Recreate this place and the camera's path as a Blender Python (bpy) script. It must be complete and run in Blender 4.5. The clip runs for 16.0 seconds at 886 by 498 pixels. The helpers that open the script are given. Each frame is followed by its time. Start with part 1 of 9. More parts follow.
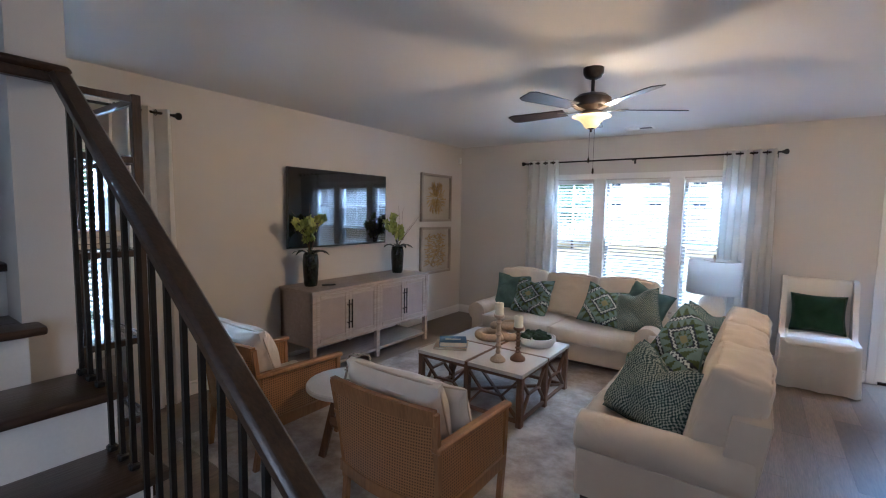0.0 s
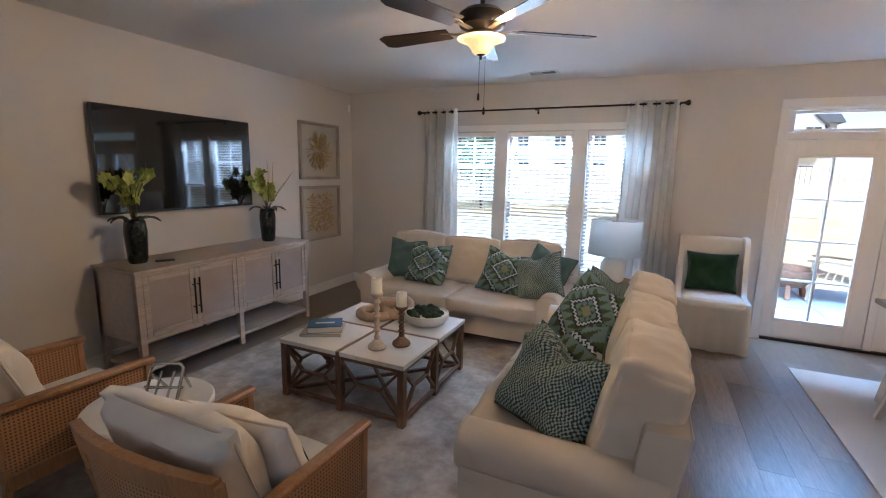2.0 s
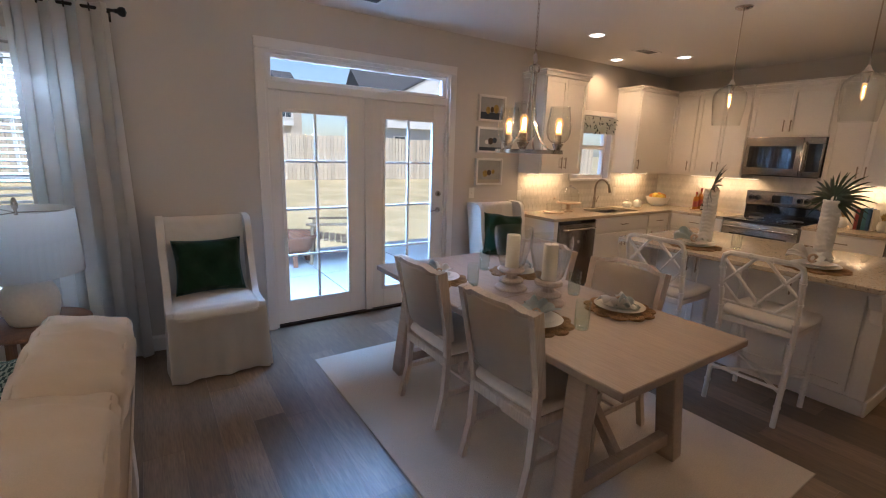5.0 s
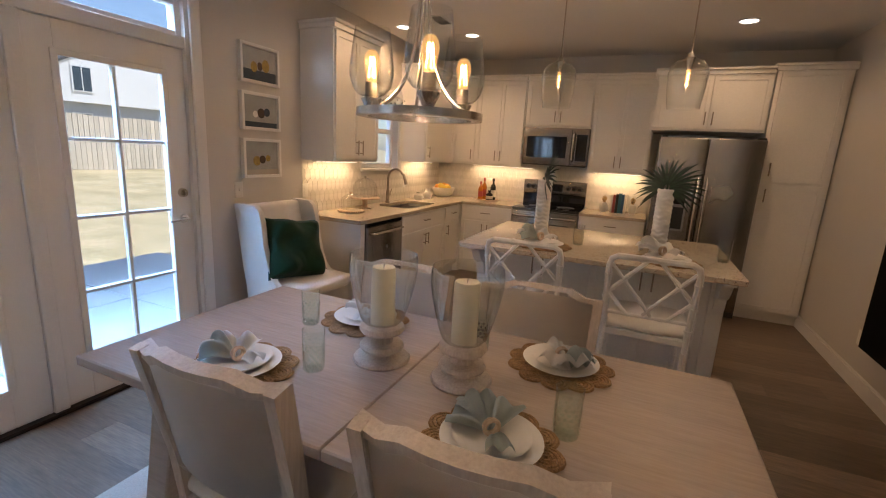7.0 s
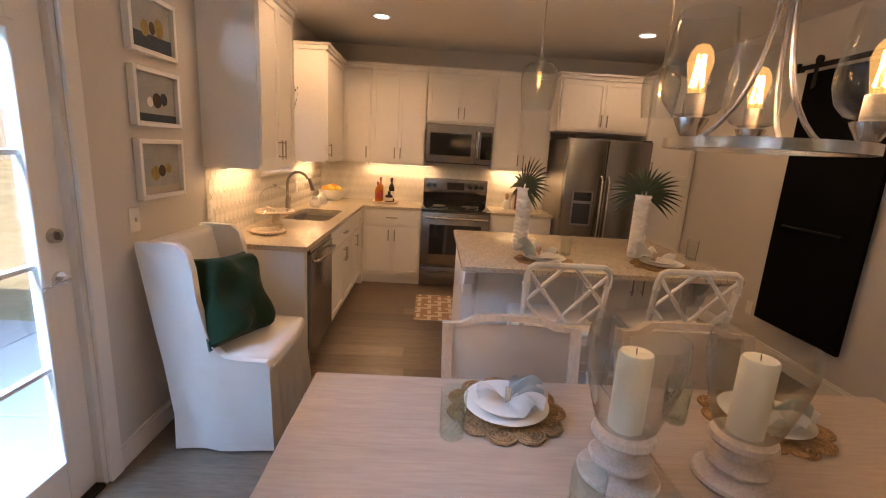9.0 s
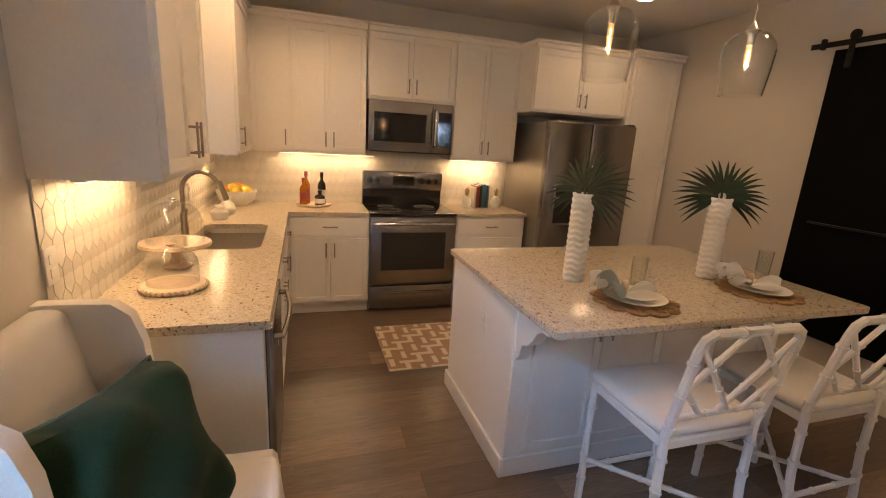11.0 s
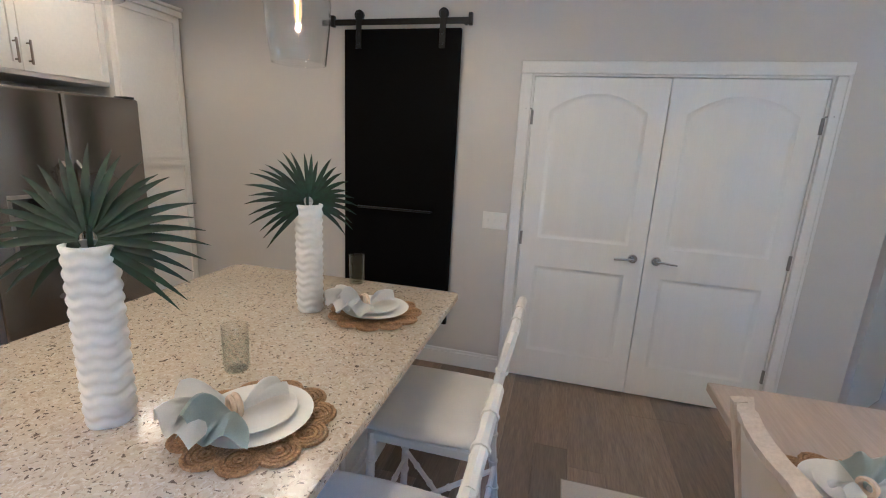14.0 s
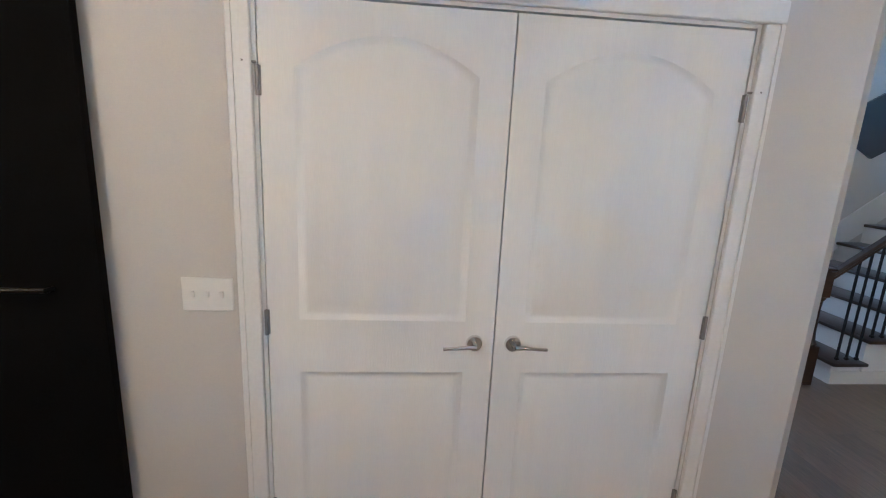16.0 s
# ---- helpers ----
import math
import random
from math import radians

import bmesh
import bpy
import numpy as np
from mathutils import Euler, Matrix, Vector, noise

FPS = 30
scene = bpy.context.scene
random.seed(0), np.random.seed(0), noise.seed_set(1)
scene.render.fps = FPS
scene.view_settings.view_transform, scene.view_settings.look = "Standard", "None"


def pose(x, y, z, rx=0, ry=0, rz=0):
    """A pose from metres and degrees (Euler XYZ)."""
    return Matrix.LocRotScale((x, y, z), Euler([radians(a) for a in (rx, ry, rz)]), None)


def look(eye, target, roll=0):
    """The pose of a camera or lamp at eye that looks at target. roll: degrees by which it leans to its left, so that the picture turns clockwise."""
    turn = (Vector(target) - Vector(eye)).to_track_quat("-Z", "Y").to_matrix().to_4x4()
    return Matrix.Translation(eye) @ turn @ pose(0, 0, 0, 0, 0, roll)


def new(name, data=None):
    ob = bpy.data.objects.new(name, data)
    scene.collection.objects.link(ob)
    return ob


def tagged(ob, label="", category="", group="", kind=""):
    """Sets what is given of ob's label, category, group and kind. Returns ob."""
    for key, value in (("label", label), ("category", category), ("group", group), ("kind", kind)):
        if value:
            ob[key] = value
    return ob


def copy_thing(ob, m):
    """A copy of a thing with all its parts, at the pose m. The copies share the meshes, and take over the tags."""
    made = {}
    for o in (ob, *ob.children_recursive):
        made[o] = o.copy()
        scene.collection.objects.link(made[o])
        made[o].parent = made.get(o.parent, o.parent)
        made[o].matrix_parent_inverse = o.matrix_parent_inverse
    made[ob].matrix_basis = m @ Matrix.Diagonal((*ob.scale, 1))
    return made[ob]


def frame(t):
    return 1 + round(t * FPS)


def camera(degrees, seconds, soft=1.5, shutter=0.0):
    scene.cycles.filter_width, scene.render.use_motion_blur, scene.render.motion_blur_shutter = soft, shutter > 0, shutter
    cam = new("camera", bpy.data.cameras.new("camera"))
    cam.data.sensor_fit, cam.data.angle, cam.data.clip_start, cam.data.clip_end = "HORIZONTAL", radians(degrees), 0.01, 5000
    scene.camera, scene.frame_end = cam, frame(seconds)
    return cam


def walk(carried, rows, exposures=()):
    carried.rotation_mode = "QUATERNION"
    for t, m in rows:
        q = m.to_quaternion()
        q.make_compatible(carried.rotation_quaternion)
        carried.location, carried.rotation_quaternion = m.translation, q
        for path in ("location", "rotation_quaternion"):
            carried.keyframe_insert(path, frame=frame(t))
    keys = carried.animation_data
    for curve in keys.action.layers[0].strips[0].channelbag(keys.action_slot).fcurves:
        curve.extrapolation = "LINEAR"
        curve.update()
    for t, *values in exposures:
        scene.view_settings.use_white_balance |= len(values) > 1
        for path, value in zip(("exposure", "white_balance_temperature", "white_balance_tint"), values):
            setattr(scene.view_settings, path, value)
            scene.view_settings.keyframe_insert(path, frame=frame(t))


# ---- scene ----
cam = camera(89.9, 16.0, soft=1.1)
PATH = [
    (0, (-0.043, -0.175, 1.707), (-1.199, 1.447, 1.534), 1.1),
    (0.5, (-0.148, 0.012, 1.692), (-1.202, 1.693, 1.445), 1.3),
    (1, (-0.138, 0.232, 1.655), (-1.231, 1.879, 1.35), 1.0),
    (1.5, (-0.105, 0.43, 1.645), (-1.137, 2.109, 1.304), 1.1),
    (2, (-0.162, 0.608, 1.663), (-0.977, 2.402, 1.321), 1.2),
    (2.5, (-0.256, 0.758, 1.668), (-0.75, 2.665, 1.325), 1.0),
    (3, (-0.256, 0.947, 1.648), (-0.372, 2.912, 1.291), 0.8),
    (3.5, (-0.183, 1.237, 1.645), (0.1, 3.181, 1.269), 0.5),
    (4, (-0.094, 1.565, 1.616), (0.526, 3.426, 1.227), 0.5),
    (4.2, (-0.053, 1.673, 1.632), (0.689, 3.486, 1.227), 0.4),
    (6.3, (0.634, 2.969, 1.514), (2.181, 4.164, 1.094), 3.2),
    (6.5, (0.685, 3.075, 1.521), (2.316, 4.15, 1.089), 3.0),
    (6.6, (0.69, 3.137, 1.537), (2.356, 4.154, 1.102), 3.3),
    (7, (0.739, 3.38, 1.504), (2.534, 4.154, 1.082), 3.2),
    (7.5, (0.742, 3.684, 1.536), (2.622, 4.219, 1.111), 3.1),
    (8, (0.823, 3.977, 1.534), (2.753, 4.295, 1.118), 3.5),
    (8.5, (0.925, 4.319, 1.553), (2.877, 4.438, 1.131), 3.6),
    (9, (1.025, 4.670, 1.560), (2.977, 4.608, 1.132), 3.5),
    (9.2, (1.124, 4.801, 1.549), (3.073, 4.67, 1.122), 3.6),
    (11.3, (2.423, 5.334, 1.561), (4.247, 4.667, 1.083), 3.6),
    (11.5, (2.529, 5.31, 1.559), (4.334, 4.593, 1.081), 3.7),
    (12, (2.777, 5.286, 1.596), (4.491, 4.386, 1.095), 3.9),
    (12.5, (2.939, 5.17, 1.596), (4.484, 3.999, 1.108), 4.2),
    (13, (3.048, 5.043, 1.584), (4.307, 3.561, 1.118), 3.9),
    (13.5, (3.113, 4.938, 1.619), (3.996, 3.207, 1.15), 3.3),
    (14, (3.106, 4.755, 1.603), (3.589, 2.869, 1.145), 2.9),
    (14.5, (3.049, 4.421, 1.606), (3.32, 2.498, 1.128), 2.7),
    (15, (3.049, 4.043, 1.574), (3.155, 2.105, 1.092), 2.7),
    (15.5, (3.012, 3.667, 1.6), (3.046, 1.72, 1.14), 2.3),
    (16, (2.876, 3.24, 1.606), (2.7, 1.292, 1.188), 2.7),
]
walk(cam, [(t, look(eye, target, roll)) for t, eye, target, roll in PATH], [(0, 1.15, 5100, 13), (0.5, 1.2, 5150, 13), (1.5, 1.18, 5450, 14), (3, 0.67, 5500, 15), (3.5, 0.63, 5550, 17), (4, 0.40, 5600, 18), (6.5, 0.18, 5500, 14), (7, 0.25, 5750, 16), (8, 0.6, 6250, 20), (9, 0.5, 6450, 22), (11.5, 0.55, 5800, 13), (12.5, 0.62, 4750, 8), (13.5, 0.6, 4250, 4), (14, 1.2, 4150, 4), (14.5, 1.4, 4150, 4), (15, 1.5, 4200, 5), (16, 1.48, 4280, 5)])

# ---- daylight ----
world = bpy.data.worlds.new("sky")
scene.world = world
world.use_nodes = True
wn = world.node_tree.nodes
sky = wn.new("ShaderNodeTexSky")
sky.sky_type = "NISHITA"
sky.sun_disc = False
sky.sun_elevation, sky.sun_rotation = radians(60), radians(150)
wn["Background"].inputs["Strength"].default_value = 0.15
world.node_tree.links.new(sky.outputs["Color"], wn["Background"].inputs["Color"])


def lamp(name, kind, energy, color, m, **kw):
    d = bpy.data.lights.new(name, kind)
    d.energy, d.color = energy, color
    for k, v in kw.items():
        if k == "size":
            d.size = v
        elif k == "size_y":
            d.shape, d.size_y = "RECTANGLE", v
        elif k == "radius":
            d.shadow_soft_size = v
        elif k == "angle":
            d.angle = radians(v)
        elif k == "spot":
            d.spot_size, d.spot_blend = radians(v), 0.6
    ob = new(name, d)
    ob.matrix_world = m
    return ob


lamp("sun", "SUN", 4.6, (1.0, 0.95, 0.86), look((4.6, -8, 16), (0, 0, 0)), angle=0.5)
DAY = (0.58, 0.79, 1.0)
WARM = (1.0, 0.64, 0.31)
# sky light entering by the window group, the patio doors and the side window
lamp("window_daylight", "AREA", 1050, DAY, look((-1.37, 6.42, 2.62), (-1.37, 3.6, 0.4)), size=2.3, size_y=0.7)
lamp("door_daylight", "AREA", 520, (0.34, 0.62, 1.0), look((1.9, 6.42, 2.85), (1.9, 3.6, 0.2)), size=1.8, size_y=0.7)
lamp("side_window_daylight", "AREA", 700, DAY, look((-4.6, 0.75, 2.7), (-2.0, 0.9, 0.4)), size=0.9, size_y=0.6)
# added fill lamp inside the closed front door, aimed at the television wall
lamp("entry_daylight", "AREA", 16, (0.92, 0.96, 1.0), look((0.1, -2.85, 1.7), (-4.0, 2.3, 1.3)), size=1.0, size_y=1.6)

# ---- materials ----
M = {}


def mat(name, color, rough=0.6, metal=0.0, var=0.12, scale=6.0, fine=60.0, bump=0.15, bscale=None, stretch=(1, 1, 1), spec=0.5, color2=None, sheen=0.0, coat=0.0, rnd=0.0, emit=None, wrinkle=0.0):
    """A surface with a coarse and a fine variation of colour and gloss, in metres."""
    m = bpy.data.materials.new(name)
    m.use_nodes = True
    nt = m.node_tree
    n, li = nt.nodes, nt.links
    b = n["Principled BSDF"]
    tc = n.new("ShaderNodeTexCoord")
    mp = n.new("ShaderNodeMapping")
    mp.inputs["Scale"].default_value = stretch
    li.new(tc.outputs["Object"], mp.inputs["Vector"])
    big = n.new("ShaderNodeTexNoise")
    big.inputs["Scale"].default_value, big.inputs["Detail"].default_value = scale, 4
    small = n.new("ShaderNodeTexNoise")
    small.inputs["Scale"].default_value, small.inputs["Detail"].default_value = fine, 3
    for t in (big, small):
        li.new(mp.outputs["Vector"], t.inputs["Vector"])
    add = n.new("ShaderNodeMath")
    add.operation = "MULTIPLY_ADD"
    add.inputs[1].default_value = 0.6
    li.new(small.outputs["Fac"], add.inputs[0])
    sc = n.new("ShaderNodeMath")
    sc.operation = "MULTIPLY"
    sc.inputs[1].default_value = 0.5
    li.new(big.outputs["Fac"], sc.inputs[0])
    li.new(sc.outputs[0], add.inputs[2])
    ramp = n.new("ShaderNodeValToRGB")
    c2 = color2 or tuple(max(0, c * (1 - 2.2 * var)) for c in color)
    ramp.color_ramp.elements[0].position, ramp.color_ramp.elements[1].position = 0.32, 0.78
    ramp.color_ramp.elements[0].color = (*c2, 1)
    ramp.color_ramp.elements[1].color = (*[min(1, c * (1 + 0.4 * var)) for c in color], 1)
    li.new(add.outputs[0], ramp.inputs["Fac"])
    col = ramp.outputs["Color"]
    if rnd:
        info = n.new("ShaderNodeObjectInfo")
        hsv = n.new("ShaderNodeHueSaturation")
        mr = n.new("ShaderNodeMapRange")
        mr.inputs["To Min"].default_value, mr.inputs["To Max"].default_value = 1 - rnd, 1 + rnd
        li.new(info.outputs["Random"], mr.inputs["Value"])
        li.new(mr.outputs["Result"], hsv.inputs["Value"])
        li.new(col, hsv.inputs["Color"])
        col = hsv.outputs["Color"]
    li.new(col, b.inputs["Base Color"])
    rr = n.new("ShaderNodeMapRange")
    rr.inputs["To Min"].default_value, rr.inputs["To Max"].default_value = max(0.02, rough * 0.82), min(1, rough * 1.15)
    li.new(big.outputs["Fac"], rr.inputs["Value"])
    li.new(rr.outputs["Result"], b.inputs["Roughness"])
    b.inputs["Metallic"].default_value = metal
    b.inputs["Specular IOR Level"].default_value = spec
    b.inputs["Sheen Weight"].default_value = sheen
    b.inputs["Coat Weight"].default_value = coat
    if bump:
        bp = n.new("ShaderNodeBump")
        bp.inputs["Strength"].default_value, bp.inputs["Distance"].default_value = bump, 0.004
        src = small
        if bscale:
            src = n.new("ShaderNodeTexNoise")
            src.inputs["Scale"].default_value = bscale
            li.new(mp.outputs["Vector"], src.inputs["Vector"])
        li.new(src.outputs["Fac"], bp.inputs["Height"])
        last = bp.outputs["Normal"]
        if wrinkle:
            # soft creases of cloth, some centimetres apart
            cr, bq = n.new("ShaderNodeTexNoise"), n.new("ShaderNodeBump")
            cr.inputs["Scale"].default_value, cr.inputs["Detail"].default_value, cr.inputs["Distortion"].default_value = 4.5, 1.0, 1.2
            li.new(mp.outputs["Vector"], cr.inputs["Vector"])
            bq.inputs["Strength"].default_value, bq.inputs["Distance"].default_value = wrinkle, 0.05
            li.new(cr.outputs["Fac"], bq.inputs["Height"])
            li.new(last, bq.inputs["Normal"])
            last = bq.outputs["Normal"]
        li.new(last, b.inputs["Normal"])
    if emit:
        b.inputs["Emission Color"].default_value = (*emit[:3], 1)
        b.inputs["Emission Strength"].default_value = emit[3]
    M[name] = m
    return m


def glass_mat(name, tint=(1, 1, 1), rough=0.0, ior=1.45, thin=True):
    """thin: a pane that lets light straight through, with a gloss; else refracting glass."""
    m = bpy.data.materials.new(name)
    m.use_nodes = True
    n, li = m.node_tree.nodes, m.node_tree.links
    out = n["Material Output"]
    n.remove(n["Principled BSDF"])
    if thin:
        tr, gl, mix, lw, pw, po = (n.new("ShaderNode" + k) for k in ("BsdfTransparent", "BsdfGlossy", "MixShader", "LayerWeight", "MapRange", "Math"))
        tr.inputs["Color"].default_value = (*tint, 1)
        gl.inputs["Roughness"].default_value = 0.02 + rough
        # gloss rises steeply towards grazing angles, alike on both sides of the wall
        lw.inputs["Blend"].default_value = 0.5
        po.operation = "POWER"
        po.inputs[1].default_value = 2.8
        pw.inputs["To Min"].default_value, pw.inputs["To Max"].default_value = 0.022 * ior, 0.52 * ior
        li.new(lw.outputs["Facing"], po.inputs[0])
        li.new(po.outputs[0], pw.inputs["Value"])
        li.new(pw.outputs["Result"], mix.inputs["Fac"])
        li.new(tr.outputs[0], mix.inputs[1])
        li.new(gl.outputs[0], mix.inputs[2])
        li.new(mix.outputs[0], out.inputs["Surface"])
    else:
        g = n.new("ShaderNodeBsdfGlass")
        g.inputs["Color"].default_value = (*tint, 1)
        g.inputs["Roughness"].default_value, g.inputs["IOR"].default_value = rough, ior
        li.new(g.outputs[0], out.inputs["Surface"])
    M[name] = m
    return m


def wood_mat(name, light, dark, rough=0.5, along="z", scale=1.0, rnd=0.0, bump=0.2, spec=0.5):
    """Wood with stretched grain along one of its own axes."""
    st = {"x": (2.2, 26, 26), "y": (26, 2.2, 26), "z": (26, 26, 2.2)}[along]
    return mat(name, light, rough, var=0.2, scale=1.0 * scale, fine=5.0 * scale, bump=bump, stretch=st, color2=dark, rnd=rnd, spec=spec)


def gather(name):
    return M[name].node_tree.nodes, M[name].node_tree.links


mat("wall_paint", (0.60, 0.565, 0.525), 0.85, var=0.03, scale=1.2, fine=220, bump=0.06)
mat("ceiling_paint", (0.72, 0.70, 0.68), 0.9, var=0.03, scale=1.0, fine=160, bump=0.12)
mat("trim_paint", (0.78, 0.76, 0.73), 0.42, var=0.03, scale=3, fine=90, bump=0.03)
mat("door_paint", (0.80, 0.78, 0.75), 0.38, var=0.025, scale=2, fine=30, bump=0.12, stretch=(12, 12, 1))
mat("cabinet_paint", (0.80, 0.77, 0.72), 0.38, var=0.03, scale=3, fine=70, bump=0.03)
wood_mat("floor_plank", (0.245, 0.175, 0.118), (0.105, 0.070, 0.046), 0.33, "y", 1.0, rnd=0.40, bump=0.012, spec=1.0)
mat("floor_gap", (0.075, 0.058, 0.046), 0.8)
wood_mat("dark_wood", (0.052, 0.026, 0.013), (0.014, 0.008, 0.005), 0.33, "x", 1.0)
wood_mat("shelf_wood", (0.055, 0.028, 0.017), (0.02, 0.011, 0.008), 0.45, "z", 1.0)
wood_mat("stair_tread", (0.060, 0.036, 0.026), (0.02, 0.012, 0.009), 0.30, "y", 1.0)
mat("black_iron", (0.018, 0.017, 0.016), 0.42, 0.6, var=0.1, scale=8, bump=0.1)
mat("bronze", (0.022, 0.014, 0.010), 0.42, 0.5, var=0.15)
mat("steel", (0.29, 0.272, 0.25), 0.27, 1.0, var=0.015, scale=1.0, fine=40, bump=0.0, stretch=(1, 1, 1))
mat("steel_side", (0.30, 0.28, 0.26), 0.42, 0.8, var=0.05, bump=0.03)
mat("nickel", (0.60, 0.56, 0.51), 0.26, 1.0, var=0.05)
mat("brushed_handle", (0.34, 0.29, 0.235), 0.34, 1.0, var=0.06)
mat("black_glass", (0.010, 0.010, 0.011), 0.06, var=0.02, bump=0, coat=0.5)
mat("screen", (0.006, 0.006, 0.007), 0.05, var=0.02, bump=0, coat=0.3)
mat("black_plastic", (0.018, 0.018, 0.018), 0.4, var=0.1)
mat("white_plastic", (0.78, 0.76, 0.72), 0.35, var=0.02, bump=0)
mat("black_panel", (0.004, 0.004, 0.004), 0.75, var=0.2, scale=3, fine=120, bump=0.05, spec=0.06)
mat("chrome", (0.75, 0.74, 0.72), 0.12, 1.0, var=0.03, bump=0)
mat("tile", (0.70, 0.665, 0.60), 0.28, var=0.05, scale=4, fine=40, bump=0.05, rnd=0.04)
mat("grout", (0.66, 0.625, 0.56), 0.85, var=0.06)
mat("slip_linen", (0.74, 0.70, 0.645), 0.95, var=0.05, scale=5, fine=380, bump=0.35, sheen=0.2, wrinkle=0.22)
mat("sofa_fabric", (0.62, 0.53, 0.425), 0.95, var=0.07, scale=5, fine=420, bump=0.4, sheen=0.25, wrinkle=0.25)
mat("piping", (0.60, 0.51, 0.41), 0.9, var=0.05, fine=420)
mat("chair_cream", (0.76, 0.69, 0.61), 0.92, var=0.06, scale=6, fine=420, bump=0.35, sheen=0.2, wrinkle=0.12)
mat("pillow_white", (0.74, 0.68, 0.60), 0.95, var=0.06, scale=7, fine=380, bump=0.4, sheen=0.2, wrinkle=0.35)
mat("curtain_white", (0.88, 0.87, 0.85), 0.95, var=0.04, scale=8, fine=500, bump=0.3, wrinkle=0.1)
mat("velvet_green", (0.012, 0.042, 0.018), 0.85, var=0.3, scale=9, fine=200, bump=0.2, sheen=0.06, spec=0.2, wrinkle=0.5)
mat("green_linen", (0.110, 0.180, 0.172), 0.95, var=0.2, scale=10, fine=260, bump=0.6, sheen=0.0, spec=0.2, wrinkle=0.4)
wood_mat("cane_wood", (0.34, 0.175, 0.075), (0.20, 0.095, 0.038), 0.45, "z", 0.8)
wood_mat("table_wood", (0.45, 0.365, 0.30), (0.36, 0.285, 0.23), 0.40, "y", 0.8)
wood_mat("chair_wood", (0.60, 0.52, 0.44), (0.46, 0.38, 0.31), 0.55, "z", 1.0)
wood_mat("console_wood", (0.46, 0.385, 0.335), (0.31, 0.25, 0.21), 0.6, "y", 0.9)
wood_mat("brown_wood", (0.22, 0.115, 0.060), (0.10, 0.05, 0.027), 0.55, "z", 1.0)
mat("white_top", (0.70, 0.655, 0.60), 0.5, var=0.06, scale=5, fine=80, bump=0.08)
wood_mat("bleached_wood", (0.66, 0.53, 0.40), (0.47, 0.35, 0.25), 0.6, "z", 1.0)
mat("stool_white", (0.78, 0.75, 0.70), 0.4, var=0.04, scale=8, fine=60, bump=0.05)
mat("seat_white", (0.74, 0.70, 0.64), 0.8, var=0.05, fine=300, bump=0.2)
mat("candle", (0.86, 0.81, 0.66), 0.5, var=0.03, scale=10, bump=0.02)
mat("ceramic", (0.80, 0.77, 0.72), 0.35, var=0.03, bump=0.03)
mat("ceramic_matte", (0.78, 0.755, 0.71), 0.6, var=0.05, scale=14, bump=0.15)
mat("shade", (0.85, 0.83, 0.80), 0.9, var=0.03, fine=500, bump=0.2)
mat("moss", (0.025, 0.055, 0.015), 0.95, var=0.5, scale=30, fine=300, bump=1.0)
mat("palm_leaf", (0.011, 0.038, 0.013), 0.55, var=0.4, scale=12, rnd=0.2)
mat("leaf_dark", (0.012, 0.022, 0.012), 0.45, var=0.3)
mat("orchid", (0.42, 0.46, 0.09), 0.7, var=0.3, scale=20)
mat("twig", (0.16, 0.09, 0.05), 0.8, var=0.3)
mat("black_bronze_vase", (0.022, 0.028, 0.020), 0.25, 0.2, var=0.4, scale=15, bump=0.4)
mat("jute", (0.46, 0.28, 0.13), 0.95, var=0.35, scale=40, fine=220, bump=1.0)
mat("napkin_white", (0.78, 0.77, 0.75), 0.9, var=0.04, fine=420, bump=0.3)
mat("console_cane", (0.40, 0.335, 0.305), 0.75, var=0.12, scale=5, fine=420, bump=0.5)
mat("napkin_green", (0.50, 0.57, 0.565), 0.9, var=0.08, fine=420, bump=0.3)
mat("gold", (0.52, 0.36, 0.15), 0.5, 0.5, var=0.25, scale=30)
mat("linen_back", (0.46, 0.41, 0.34), 0.95, var=0.06, fine=400, bump=0.3)
wood_mat("grey_frame", (0.38, 0.335, 0.29), (0.26, 0.22, 0.185), 0.6, "z", 1.0)
mat("fruit_orange", (0.72, 0.30, 0.03), 0.5, var=0.1, bump=0.2)
mat("fruit_lemon", (0.78, 0.56, 0.06), 0.45, var=0.1, bump=0.2)
mat("red_label", (0.35, 0.05, 0.03), 0.4)
mat("amber", (0.45, 0.17, 0.02), 0.12, var=0.1, bump=0)
mat("wine_dark", (0.016, 0.012, 0.010), 0.1, var=0.1, bump=0)
mat("paper", (0.72, 0.68, 0.60), 0.8, var=0.05, fine=200)
mat("book_blue", (0.045, 0.13, 0.27), 0.5)
mat("book_teal", (0.05, 0.18, 0.24), 0.5)
mat("book_red", (0.35, 0.07, 0.05), 0.5)
mat("book_black", (0.02, 0.02, 0.022), 0.5)
mat("book_tan", (0.50, 0.40, 0.30), 0.6)
mat("silver", (0.62, 0.60, 0.57), 0.22, 1.0, var=0.08)
mat("bulb_glow", (1, 0.6, 0.25), 0.3, bump=0, emit=(1.0, 0.52, 0.17, 12))
mat("can_glow", (1, 0.9, 0.75), 0.3, bump=0, emit=(1.0, 0.88, 0.70, 6.7))
mat("bowl_glow", (0.62, 0.44, 0.24), 0.35, bump=0, emit=(1.0, 0.62, 0.22, 0.57))
wood_mat("fan_blade", (0.020, 0.013, 0.010), (0.010, 0.007, 0.006), 0.32, "x", 1.0)
mat("sink_steel", (0.46, 0.43, 0.39), 0.40, 1.0, var=0.06, scale=3, fine=60, bump=0.04)
mat("paint_ochre", (0.44, 0.32, 0.09), 0.8, var=0.3, scale=30, fine=160, bump=0.3)
